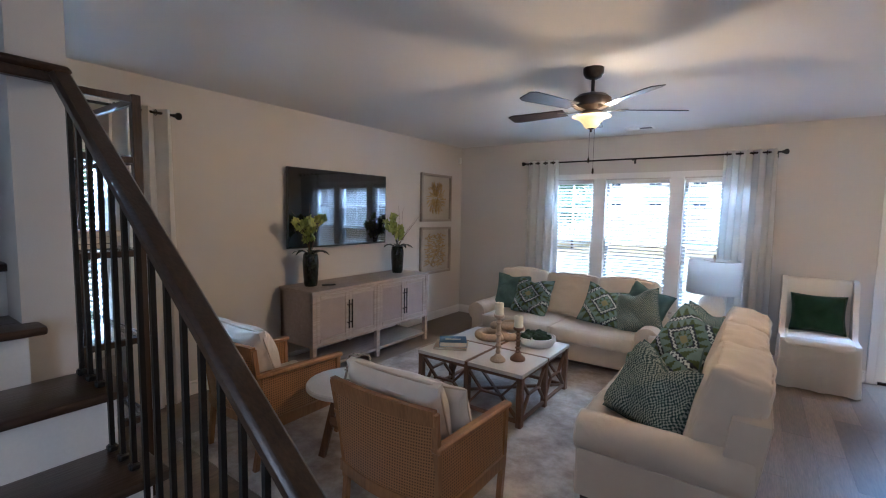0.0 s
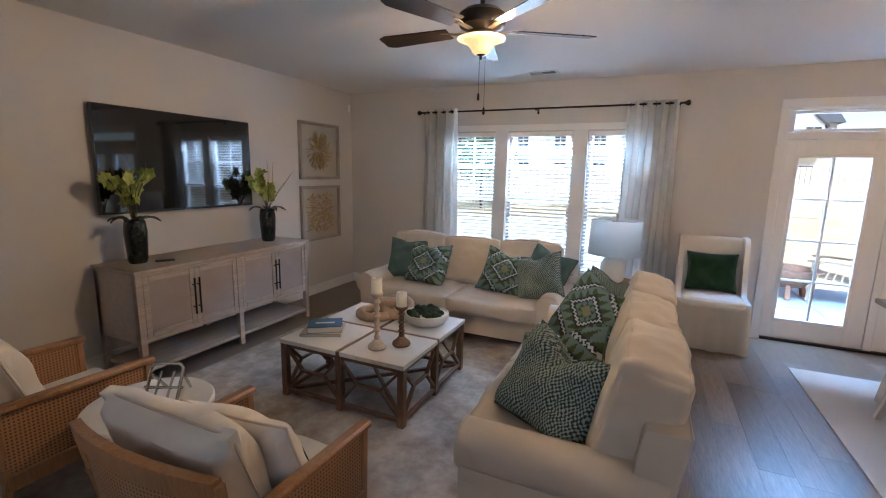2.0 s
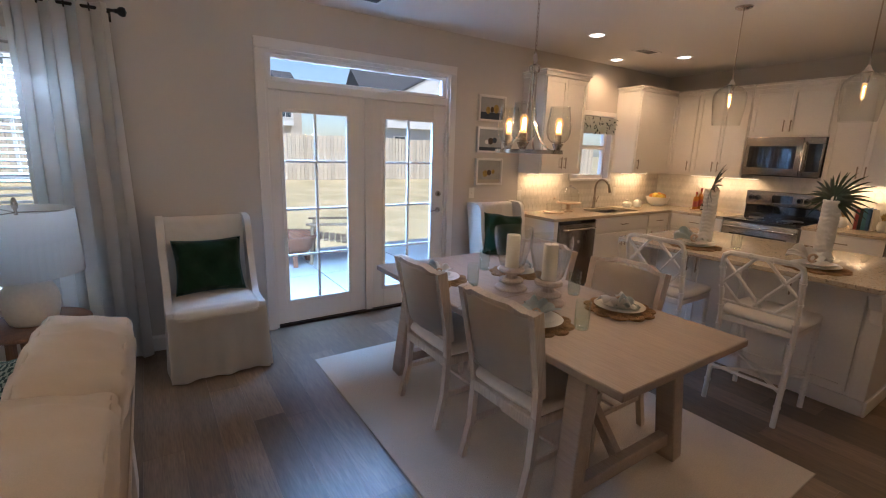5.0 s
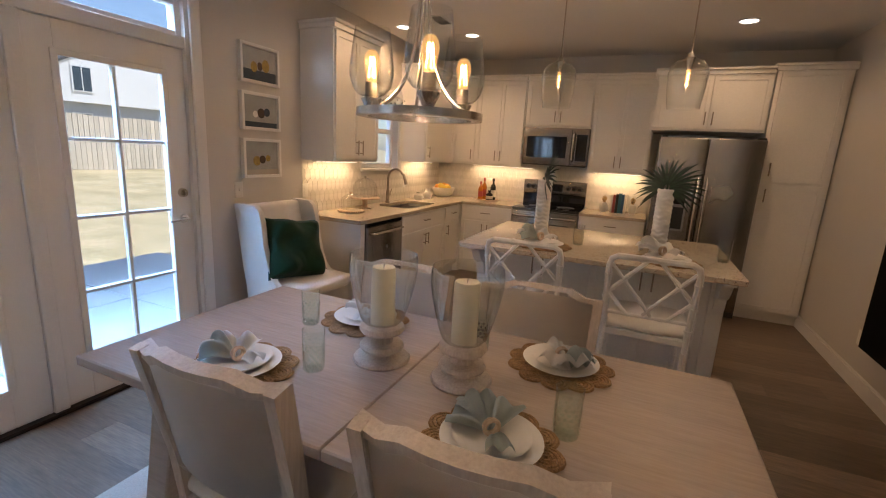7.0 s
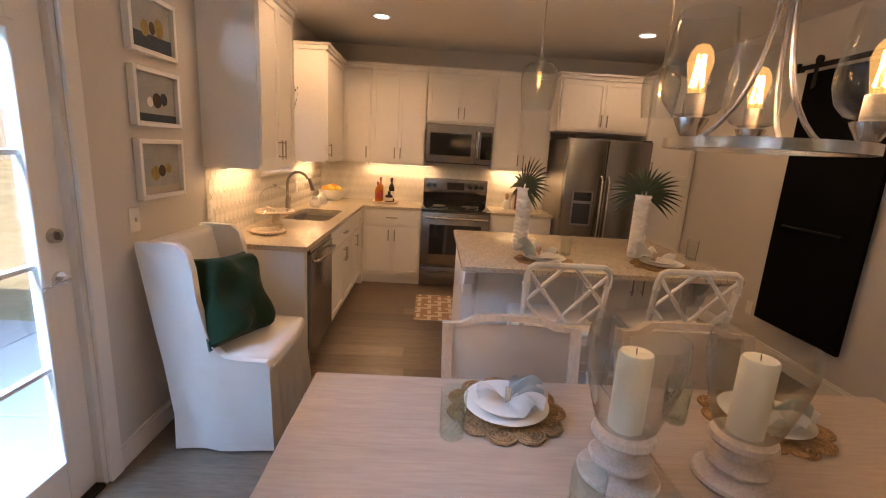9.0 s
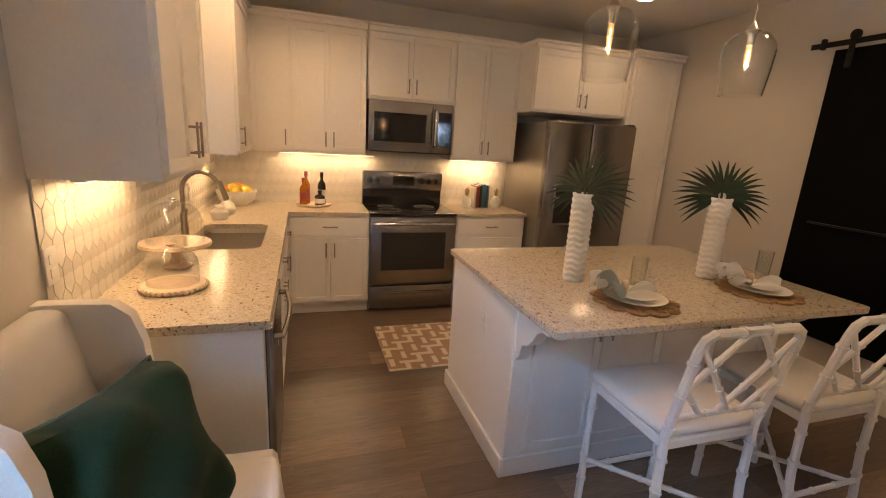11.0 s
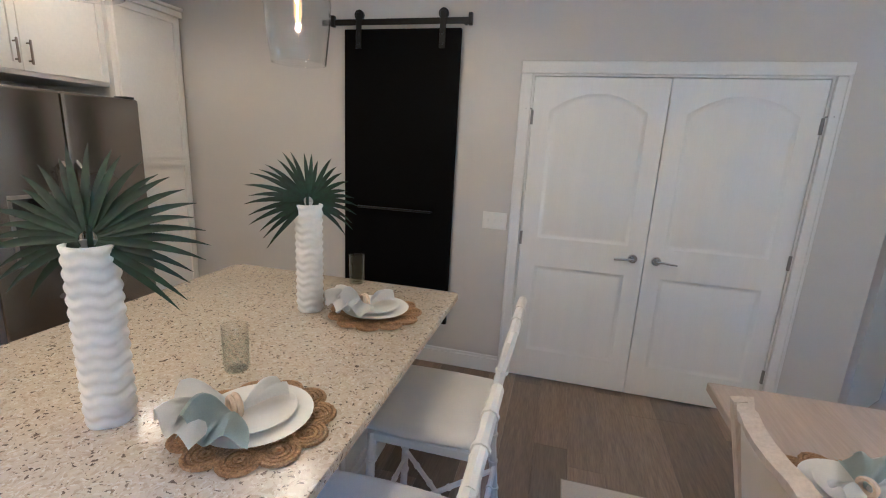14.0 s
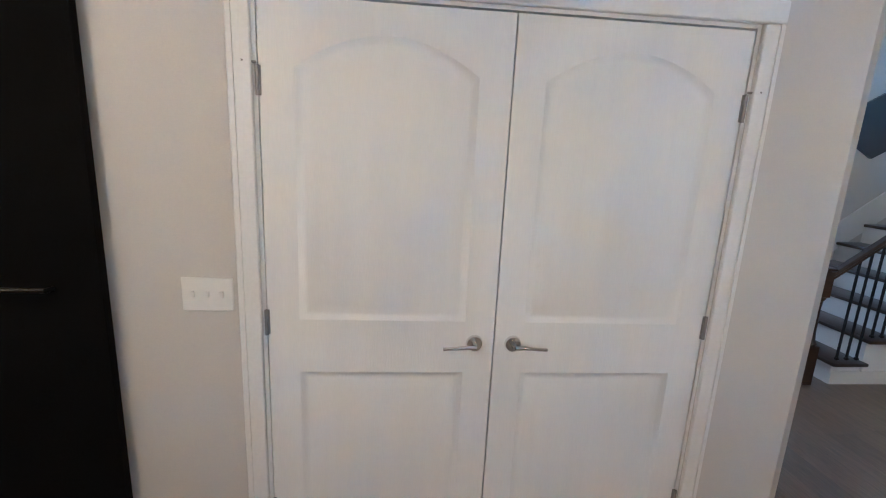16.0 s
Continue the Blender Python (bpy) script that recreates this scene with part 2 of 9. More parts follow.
mat("paint_slate", (0.055, 0.075, 0.105), 0.8, var=0.3, scale=25, fine=140, bump=0.3)
mat("paint_grey", (0.40, 0.40, 0.385), 0.85, var=0.14, scale=12, fine=120, bump=0.3)
mat("paint_umber", (0.09, 0.06, 0.045), 0.8, var=0.3, scale=25, fine=140, bump=0.3)
mat("led_strip", (1, 0.85, 0.6), 0.4, bump=0, emit=(1.0, 0.74, 0.42, 5))
mat("blind", (0.80, 0.79, 0.77), 0.5, var=0.02, bump=0.02)
mat("concrete", (0.50, 0.49, 0.47), 0.85, var=0.1, scale=2, fine=80, bump=0.3)
mat("lawn", (0.58, 0.46, 0.28), 1.0, var=0.3, scale=1.3, fine=26, bump=1.0, color2=(0.25, 0.22, 0.10))
wood_mat("fence_wood", (0.60, 0.53, 0.42), (0.45, 0.38, 0.28), 0.9, "z", 0.6, rnd=0.15)
mat("siding_grey", (0.42, 0.44, 0.46), 0.8, var=0.06, scale=1)
mat("siding_white", (0.74, 0.73, 0.70), 0.8, var=0.05, scale=1)
mat("siding_beige", (0.56, 0.50, 0.42), 0.8, var=0.06, scale=1)
mat("roofing", (0.085, 0.085, 0.09), 0.95, var=0.25, scale=4, fine=40, bump=0.6)
mat("far_glass", (0.05, 0.065, 0.08), 0.1, var=0.1, bump=0)
mat("copper", (0.42, 0.19, 0.11), 0.45, 0.6, var=0.3, scale=9)
wood_mat("teak", (0.36, 0.235, 0.14), (0.22, 0.14, 0.08), 0.7, "x", 0.8)
mat("bark", (0.10, 0.075, 0.055), 0.95, var=0.4, scale=12, bump=1.0)
mat("foliage", (0.06, 0.10, 0.035), 0.8, var=0.5, scale=6, color2=(0.025, 0.05, 0.02))
mat("floral", (0.62, 0.62, 0.55), 0.9, var=0.1, fine=300)
mat("bead", (0.60, 0.43, 0.28), 0.7, var=0.15, scale=20)
glass_mat("pane", (0.97, 0.985, 0.98))
glass_mat("clear_glass", (0.965, 0.97, 0.96), ior=1.42)
glass_mat("bulb_glass", (1.0, 0.90, 0.74), ior=0.12)
# the bulb's glass glows faintly round its filament
bn, bl = gather("bulb_glass")
glow, both = bn.new("ShaderNodeEmission"), bn.new("ShaderNodeAddShader")
glow.inputs["Color"].default_value, glow.inputs["Strength"].default_value = (1.0, 0.55, 0.17, 1), 0.32
bl.new(bn["Mix Shader"].outputs[0], both.inputs[0])
bl.new(glow.outputs[0], both.inputs[1])
bl.new(both.outputs[0], bn["Material Output"].inputs["Surface"])
glass_mat("green_glass", (0.955, 0.99, 0.975), rough=0.02, ior=1.2)


def pattern(name, base, fn):
    """A plain copy of the fabric shading of base with its colour set by fn(nodes, links, position)."""
    m = M[base].copy()
    m.name = name
    M[name] = m
    n, li = gather(name)
    tc = n.new("ShaderNodeTexCoord")
    col = fn(n, li, tc.outputs["Object"])
    li.new(col, n["Principled BSDF"].inputs["Base Color"])
    return m


def vmath(n, li, op, a, b=None):
    k = n.new("ShaderNodeMath")
    k.operation = op
    for i, v in enumerate((a, b)):
        if v is None:
            continue
        if isinstance(v, (int, float)):
            k.inputs[i].default_value = v
        else:
            li.new(v, k.inputs[i])
    return k.outputs[0]


def mixc(n, li, fac, a, b):
    k = n.new("ShaderNodeMix")
    k.data_type = "RGBA"
    li.new(fac, k.inputs["Factor"])
    for v, key in ((a, 6), (b, 7)):
        if isinstance(v, tuple):
            k.inputs[key].default_value = (*v, 1)
        else:
            li.new(v, k.inputs[key])
    return k.outputs[2]


def ikat(n, li, pos):
    """Stepped diamonds: zigzag bands of navy and off-white between sage fields with olive leaves."""
    sep = n.new("ShaderNodeSeparateXYZ")
    li.new(pos, sep.inputs[0])
    step = 0.009
    x = vmath(n, li, "ABSOLUTE", vmath(n, li, "SNAP", sep.outputs[0], step))
    y = vmath(n, li, "ABSOLUTE", vmath(n, li, "SNAP", sep.outputs[1], step))
    d = vmath(n, li, "ADD", vmath(n, li, "MULTIPLY", x, 0.86), y)
    along = vmath(n, li, "SUBTRACT", x, y)
    navy, sage, white, olive = (0.014, 0.024, 0.045), (0.145, 0.225, 0.208), (0.50, 0.55, 0.57), (0.052, 0.082, 0.022)

    def wave(half):
        return vmath(n, li, "DIVIDE", vmath(n, li, "PINGPONG", along, half), half)

    def band(c, lo, hi, half):
        u = vmath(n, li, "DIVIDE", vmath(n, li, "SUBTRACT", d, lo), hi - lo)
        inside = vmath(n, li, "LESS_THAN", vmath(n, li, "ABSOLUTE", vmath(n, li, "SUBTRACT", u, 0.5)), 0.5)
        zig = vmath(n, li, "ADD", vmath(n, li, "MULTIPLY", wave(half), 0.42), 0.22)
        near = vmath(n, li, "LESS_THAN", vmath(n, li, "ABSOLUTE", vmath(n, li, "SUBTRACT", u, zig)), 0.19)
        return mixc(n, li, inside, c, mixc(n, li, near, navy, white))

    def leaves(c, lo, hi, half):
        u = vmath(n, li, "DIVIDE", vmath(n, li, "SUBTRACT", d, lo), hi - lo)
        inside = vmath(n, li, "LESS_THAN", vmath(n, li, "ABSOLUTE", vmath(n, li, "SUBTRACT", u, 0.5)), 0.5)
        leaf = vmath(n, li, "LESS_THAN", u, vmath(n, li, "SUBTRACT", vmath(n, li, "MULTIPLY", wave(half), 1.25), 0.30))
        return mixc(n, li, inside, c, mixc(n, li, leaf, sage, olive))

    c = mixc(n, li, vmath(n, li, "LESS_THAN", d, 0.035), sage, (0.26, 0.25, 0.13))
    c = leaves(c, 0.045, 0.085, 0.030)
    c = band(c, 0.085, 0.140, 0.020)
    c = leaves(c, 0.140, 0.230, 0.040)
    c = band(c, 0.230, 0.285, 0.020)
    c = leaves(c, 0.285, 0.400, 0.045)
    nz = n.new("ShaderNodeTexNoise")
    nz.inputs["Scale"].default_value = 190
    li.new(pos, nz.inputs["Vector"])
    return mixc(n, li, vmath(n, li, "MULTIPLY", nz.outputs["Fac"], 0.22), c, (0.20, 0.23, 0.22))


def tweed(n, li, pos):
    """Basket weave of pale and dark yarn, unevenly laid."""
    nz = n.new("ShaderNodeTexNoise")
    nz.inputs["Scale"].default_value = 14
    li.new(pos, nz.inputs["Vector"])
    sep = n.new("ShaderNodeSeparateXYZ")
    mv = n.new("ShaderNodeVectorMath")
    mv.operation = "MULTIPLY_ADD"
    mv.inputs[1].default_value = (0.035, 0.035, 0.035)
    li.new(nz.outputs["Color"], mv.inputs[0])
    li.new(pos, mv.inputs[2])
    li.new(mv.outputs[0], sep.inputs[0])
    a = vmath(n, li, "SINE", vmath(n, li, "MULTIPLY", sep.outputs[0], 360.0))
    b = vmath(n, li, "SINE", vmath(n, li, "MULTIPLY", sep.outputs[1], 250.0))
    fine = n.new("ShaderNodeTexNoise")
    fine.inputs["Scale"].default_value = 120
    li.new(pos, fine.inputs["Vector"])
    f = vmath(n, li, "ADD", vmath(n, li, "MULTIPLY", a, b), vmath(n, li, "MULTIPLY", vmath(n, li, "SUBTRACT", fine.outputs["Fac"], 0.5), 2.2))
    return mixc(n, li, vmath(n, li, "GREATER_THAN", f, 0.02), (0.030, 0.060, 0.062), (0.30, 0.345, 0.30))


def mottled_rug(n, li, pos):
    a = n.new("ShaderNodeTexNoise")
    a.inputs["Scale"].default_value, a.inputs["Detail"].default_value, a.inputs["Roughness"].default_value = 3.2, 9, 0.68
    li.new(pos, a.inputs["Vector"])
    r = n.new("ShaderNodeValToRGB")
    e = r.color_ramp.elements
    e[0].position, e[0].color = 0.36, (0.235, 0.185, 0.145, 1)
    e[1].position, e[1].color = 0.62, (0.53, 0.465, 0.40, 1)
    m2 = e.new(0.49)
    m2.color = (0.37, 0.31, 0.255, 1)
    li.new(a.outputs["Fac"], r.inputs["Fac"])
    return r.outputs["Color"]


def granite(n, li, pos):
    v = n.new("ShaderNodeTexVoronoi")
    v.inputs["Scale"].default_value = 165
    nz = n.new("ShaderNodeTexNoise")
    nz.inputs["Scale"].default_value, nz.inputs["Detail"].default_value = 26, 4
    mp = n.new("ShaderNodeVectorMath")
    mp.operation = "MULTIPLY_ADD"
    mp.inputs[1].default_value = (0.05, 0.05, 0.05)
    li.new(nz.outputs["Color"], mp.inputs[0])
    li.new(pos, mp.inputs[2])
    li.new(mp.outputs[0], v.inputs["Vector"])
    li.new(pos, nz.inputs["Vector"])
    r = n.new("ShaderNodeValToRGB")
    e = r.color_ramp.elements
    e[0].position, e[0].color = 0.0, (0.12, 0.09, 0.068, 1)
    e[1].position, e[1].color = 1.0, (0.54, 0.465, 0.355, 1)
    for p, c in ((0.044, (0.18, 0.137, 0.10, 1)), (0.058, (0.39, 0.31, 0.22, 1)), (0.20, (0.465, 0.385, 0.285, 1)), (0.34, (0.50, 0.425, 0.32, 1)), (0.82, (0.525, 0.45, 0.345, 1)), (0.90, (0.60, 0.545, 0.455, 1))):
        k = e.new(p)
        k.color = c
    sepc = n.new("ShaderNodeSeparateColor")
    li.new(v.outputs["Color"], sepc.inputs[0])
    li.new(sepc.outputs[0], r.inputs["Fac"])
    return r.outputs["Color"]


def key_rug(n, li, pos):
    """Cream fretwork of right-angled bars on brown."""
    sep = n.new("ShaderNodeSeparateXYZ")
    li.new(pos, sep.inputs[0])
    p = 0.105
    cx = vmath(n, li, "FLOOR", vmath(n, li, "DIVIDE", sep.outputs[0], p))
    cy = vmath(n, li, "FLOOR", vmath(n, li, "DIVIDE", sep.outputs[1], p))
    fx = vmath(n, li, "FRACT", vmath(n, li, "DIVIDE", sep.outputs[0], p))
    fy = vmath(n, li, "FRACT", vmath(n, li, "DIVIDE", sep.outputs[1], p))
    par = vmath(n, li, "FLOORED_MODULO", vmath(n, li, "ADD", vmath(n, li, "MULTIPLY", cx, 1.0), vmath(n, li, "MULTIPLY", cy, 1.0)), 3.0)
    v = vmath(n, li, "LESS_THAN", vmath(n, li, "ABSOLUTE", vmath(n, li, "SUBTRACT", fx, 0.5)), 0.17)
    h = vmath(n, li, "LESS_THAN", vmath(n, li, "ABSOLUTE", vmath(n, li, "SUBTRACT", fy, 0.5)), 0.17)
    half = vmath(n, li, "GREATER_THAN", fx, 0.33)
    half2 = vmath(n, li, "GREATER_THAN", fy, 0.33)
    k0 = vmath(n, li, "MAXIMUM", vmath(n, li, "MULTIPLY", v, half2), vmath(n, li, "MULTIPLY", h, half))
    k1 = vmath(n, li, "MAXIMUM", v, vmath(n, li, "MULTIPLY", h, vmath(n, li, "SUBTRACT", 1.0, half)))
    k2 = h
    a = vmath(n, li, "LESS_THAN", par, 0.5)
    c2 = vmath(n, li, "GREATER_THAN", par, 1.5)
    b = vmath(n, li, "SUBTRACT", 1.0, vmath(n, li, "ADD", a, c2))
    f = vmath(n, li, "ADD", vmath(n, li, "ADD", vmath(n, li, "MULTIPLY", a, k0), vmath(n, li, "MULTIPLY", b, k1)), vmath(n, li, "MULTIPLY", c2, k2))
    return mixc(n, li, f, (0.36, 0.225, 0.125), (0.66, 0.57, 0.44))




def translucent(name, share):
    """Lets part of the light through thin cloth."""
    n, li = gather(name)
    tr, mix = n.new("ShaderNodeBsdfTranslucent"), n.new("ShaderNodeMixShader")
    tr.inputs["Color"].default_value = (0.9, 0.88, 0.85, 1)
    mix.inputs["Fac"].default_value = share
    li.new(n["Principled BSDF"].outputs[0], mix.inputs[1])
    li.new(tr.outputs[0], mix.inputs[2])
    li.new(mix.outputs[0], n["Material Output"].inputs["Surface"])


translucent("shade", 0.8)
pattern("ikat_fabric", "green_linen", ikat)
pattern("tweed_fabric", "green_linen", tweed)
pattern("mottled_rug", "slip_linen", mottled_rug)
mat("stone_gloss", (0.6, 0.5, 0.4), 0.22, var=0.05, scale=8, fine=90, bump=0.02)
pattern("granite", "stone_gloss", granite)
pattern("key_rug", "slip_linen", key_rug)
mat("cream_rug", (0.62, 0.555, 0.475), 1.0, var=0.10, scale=2.5, fine=140, bump=0.9, sheen=0.2)


def cane(n, li, pos):
    sep = n.new("ShaderNodeSeparateXYZ")
    li.new(pos, sep.inputs[0])
    u = vmath(n, li, "ADD", sep.outputs[0], sep.outputs[1])
    f = vmath(n, li, "MAXIMUM", vmath(n, li, "PINGPONG", vmath(n, li, "MULTIPLY", u, 125.0), 1.0), vmath(n, li, "PINGPONG", vmath(n, li, "MULTIPLY", sep.outputs[2], 125.0), 1.0))
    return mixc(n, li, vmath(n, li, "GREATER_THAN", f, 0.50), (0.10, 0.045, 0.018), (0.36, 0.185, 0.078))


pattern("cane_weave", "cane_wood", cane)

# ---- geometry helpers ----


def box(bm, x0, x1, y0, y1, z0, z1, bev=0.0, seg=1):
    t = bmesh.new()
    bmesh.ops.create_cube(t, size=1.0, matrix=Matrix.Translation(((x0 + x1) / 2, (y0 + y1) / 2, (z0 + z1) / 2)) @ Matrix.Diagonal((abs(x1 - x0), abs(y1 - y0), abs(z1 - z0), 1)))
    if bev:
        b = min(bev, 0.49 * min(abs(x1 - x0), abs(y1 - y0), abs(z1 - z0)))
        bmesh.ops.bevel(t, geom=t.edges[:], offset=b, segments=seg, profile=0.5, affect="EDGES", clamp_overlap=True)
    return join(bm, t)


def join(bm, t, m=None):
    if m is not None:
        bmesh.ops.transform(t, matrix=m, verts=t.verts[:])
    me = bpy.data.meshes.new("tmp")
    t.to_mesh(me)
    t.free()
    bm.from_mesh(me)
    bpy.data.meshes.remove(me)
    return bm


def rod(bm, a, b, r, r2=None, n=12):
    """A round bar from a to b."""
    a, b = Vector(a), Vector(b)
    t = bmesh.new()
    bmesh.ops.create_cone(t, cap_ends=True, segments=n, radius1=r, radius2=r if r2 is None else r2, depth=(b - a).length)
    q = (b - a).to_track_quat("Z", "Y").to_matrix().to_4x4()
    return join(bm, t, Matrix.Translation((a + b) / 2) @ q)


def bar(bm, a, b, w, d, up=(0, 0, 1), bev=0.003):
    """A rectangular bar from a to b, w across and d along up."""
    a, b = Vector(a), Vector(b)
    z = (b - a).normalized()
    y = Vector(up) - z * z.dot(Vector(up))
    if y.length < 1e-4:
        y = Vector((0, 1, 0)) - z * z.y
    y.normalize()
    x = y.cross(z)
    m = Matrix((x, y, z)).transposed().to_4x4()
    t = bmesh.new()
    box(t, -w / 2, w / 2, -d / 2, d / 2, -(b - a).length / 2, (b - a).length / 2, bev)
    return join(bm, t, Matrix.Translation((a + b) / 2) @ m)


def turned(bm, prof, n=28, at=(0, 0, 0), m=None):
    """A turned body from (radius, height) pairs."""
    t = bmesh.new()
    rings = []
    for r, z in prof:
        rings.append([t.verts.new((r * math.cos(2 * math.pi * i / n), r * math.sin(2 * math.pi * i / n), z)) for i in range(n)])
    for p, q in zip(rings, rings[1:]):
        for i in range(n):
            t.faces.new((p[i], p[(i + 1) % n], q[(i + 1) % n], q[i]))
    if prof[0][0] > 1e-5:
        t.faces.new(rings[0][::-1])
    if prof[-1][0] > 1e-5:
        t.faces.new(rings[-1])
    bmesh.ops.remove_doubles(t, verts=t.verts[:], dist=1e-5)
    return join(bm, t, Matrix.Translation(at) @ (m or Matrix()))


def pipe(bm, pts, r, n=8, closed=False, taper=None):
    """A tube along points."""
    pts = [Vector(p) for p in pts]
    k = len(pts)
    t = bmesh.new()
    rings = []
    nrm = None
    for i, p in enumerate(pts):
        d = (pts[(i + 1) % k] - pts[i - 1]) if closed or 0 < i < k - 1 else (pts[1] - pts[0] if i == 0 else pts[-1] - pts[-2])
        d.normalize()
        if nrm is None:
            nrm = d.orthogonal()
        nrm = (nrm - d * nrm.dot(d)).normalized()
        bi = d.cross(nrm)
        rad = r if taper is None else r * (1 + (taper - 1) * i / (k - 1))
        rings.append([t.verts.new(p + rad * (math.cos(2 * math.pi * j / n) * nrm + math.sin(2 * math.pi * j / n) * bi)) for j in range(n)])
    for i in range(k if closed else k - 1):
        a, b = rings[i], rings[(i + 1) % k]
        for j in range(n):
            t.faces.new((a[j], a[(j + 1) % n], b[(j + 1) % n], b[j]))
    if not closed:
        t.faces.new(rings[0][::-1])
        t.faces.new(rings[-1])
    return join(bm, t)


def pillow(bm, w, h, t, m, n=14, edge=0.0, chop=0.0, seed=0):
    """A stuffed cushion w by h and t thick, lying in its own x-y plane."""
    b = bmesh.new()
    rnd = random.Random(seed)
    ph = [rnd.uniform(0, 6) for _ in range(4)]

    def grid(sign):
        rows = []
        for i in range(n + 1):
            row = []
            for j in range(n + 1):
                u, v = 2 * i / n - 1, 2 * j / n - 1
                e = max(0.0, (1 - u ** 4) * (1 - v ** 4)) ** 0.42
                pinch = 1 - 0.09 * (1 - abs(u) ** 2) * abs(v) ** 3
                pinch2 = 1 - 0.09 * (1 - abs(v) ** 2) * abs(u) ** 3
                z = sign * (edge + (t / 2 - edge) * e)
                z += sign * 0.016 * e * math.sin(5 * u + ph[0]) * math.sin(4 * v + ph[1]) * (t / 0.16)
                z += sign * 0.010 * e * noise.noise(Vector((u * 2.6 + seed, v * 2.6, sign)))
                # a chop in the top edge leaves two ears
                dent = chop * math.exp(-(u / 0.42) ** 2) * max(0.0, v) ** 2
                z *= 1 - 1.4 * chop * math.exp(-(u / 0.16) ** 2) * max(0.0, v)
                row.append(b.verts.new((u * w / 2 * pinch2, v * h / 2 * pinch - dent * h, z)))
            rows.append(row)
        for i in range(n):
            for j in range(n):
                f = (rows[i][j], rows[i + 1][j], rows[i + 1][j + 1], rows[i][j + 1])
                b.faces.new(f if sign > 0 else f[::-1])
        return rows

    a, c = grid(1), grid(-1)
    if edge:
        rim = lambda r: [r[i][0] for i in range(n + 1)] + [r[n][j] for j in range(1, n + 1)] + [r[i][n] for i in range(n - 1, -1, -1)] + [r[0][j] for j in range(n - 1, 0, -1)]
        ra, rc = rim(a), rim(c)
        for i in range(len(ra)):
            j = (i + 1) % len(ra)
            b.faces.new((ra[j], ra[i], rc[i], rc[j]))
    else:
        bmesh.ops.remove_doubles(b, verts=b.verts[:], dist=1e-5)
    return join(bm, b, m)


def soft(bm, x0, x1, y0, y1, z0, z1, r=0.05, seg=4, puff=0.0, cuts=6, m=None):
    """A padded block with rounded edges; puff swells its faces."""
    t = bmesh.new()
    box(t, x0, x1, y0, y1, z0, z1, r, seg)
    if puff:
        bmesh.ops.subdivide_edges(t, edges=[e for e in t.edges if e.calc_length() > 0.12], cuts=cuts, use_grid_fill=True)
        c = Vector(((x0 + x1) / 2, (y0 + y1) / 2, (z0 + z1) / 2))
        s = Vector((max(1e-3, abs(x1 - x0) / 2), max(1e-3, abs(y1 - y0) / 2), max(1e-3, abs(z1 - z0) / 2)))
        for v in t.verts:
            d = v.co - c
            q = [min(1, abs(d[i] / s[i])) for i in range(3)]
            for i in range(3):
                o = [k for k in range(3) if k != i]
                v.co[i] += math.copysign(1, d[i]) * puff * q[i] ** 3 * (1 - q[o[0]] ** 2) * (1 - q[o[1]] ** 2)
    return join(bm, t, m)


def finish(bm, name, material, smooth=True):
    me = bpy.data.meshes.new(name)
    bmesh.ops.recalc_face_normals(bm, faces=bm.faces[:])
    if smooth:
        for f in bm.faces:
            f.smooth = True
        for e in bm.edges:
            if len(e.link_faces) == 2 and e.calc_face_angle(0) > 0.7:
                e.smooth = False
    bm.to_mesh(me)
    bm.free()
    me.materials.append(M[material])
    return me


def part(name, bm, material, parent=None, label="", m=None):
    """One mesh object, under a thing or under a part."""
    ob = new(name, finish(bm, name, material))
    if parent:
        ob.parent = parent
    if m is not None:
        ob.matrix_basis = m
    if label:
        ob["label"] = label
    return ob


def piece(name, me, parent, m):
    """A repeated piece that shares its mesh."""
    ob = new(name, me)
    ob.parent = parent
    ob.matrix_basis = m
    return ob


def thing(name, label, category, m=None, group=""):
    ob = new(name)
    ob.empty_display_size = 0.1
    if m is not None:
        ob.matrix_basis = m
    return tagged(ob, label, category, group)


def setting(name, bm, material, label="", category=""):
    return tagged(part(name, bm, material), label or name.replace("_", " "), category or name.split("_")[0], kind="structure")


def boxes(*args, bev=0.0):
    bm = bmesh.new()
    for a in args:
        box(bm, *a, bev)
    return bm

# ---- the large structure ----
XW, XE, YN, YS, CEIL = -4.14, 6.67, 6.07, 1.775, 2.74
TH = 0.15


def wall_y(name, y0, y1, x0, x1, z1, holes):
    """A wall along x, with openings (x0, x1, z0, z1) that go through it."""
    bm = bmesh.new()
    xs = x0
    for hx0, hx1, hz0, hz1 in sorted(holes):
        if hx0 > xs:
            box(bm, xs, hx0, y0, y1, 0, z1)
        if hz0 > 0:
            box(bm, hx0, hx1, y0, y1, 0, hz0)
        if hz1 < z1:
            box(bm, hx0, hx1, y0, y1, hz1, z1)
        xs = hx1
    box(bm, xs, x1, y0, y1, 0, z1)
    return setting(name, bm, "wall_paint", "greige painted plaster wall", "wall")


def wall_x(name, x0, x1, y0, y1, z1, holes):
    bm = bmesh.new()
    ys = y0
    for h0, h1, hz0, hz1 in sorted(holes):
        if h0 > ys:
            box(bm, x0, x1, ys, h0, 0, z1)
        if hz0 > 0:
            box(bm, x0, x1, h0, h1, 0, hz0)
        if hz1 < z1:
            box(bm, x0, x1, h0, h1, hz1, z1)
        ys = h1
    box(bm, x0, x1, ys, y1, 0, z1)
    return setting(name, bm, "wall_paint", "greige painted plaster wall", "wall")


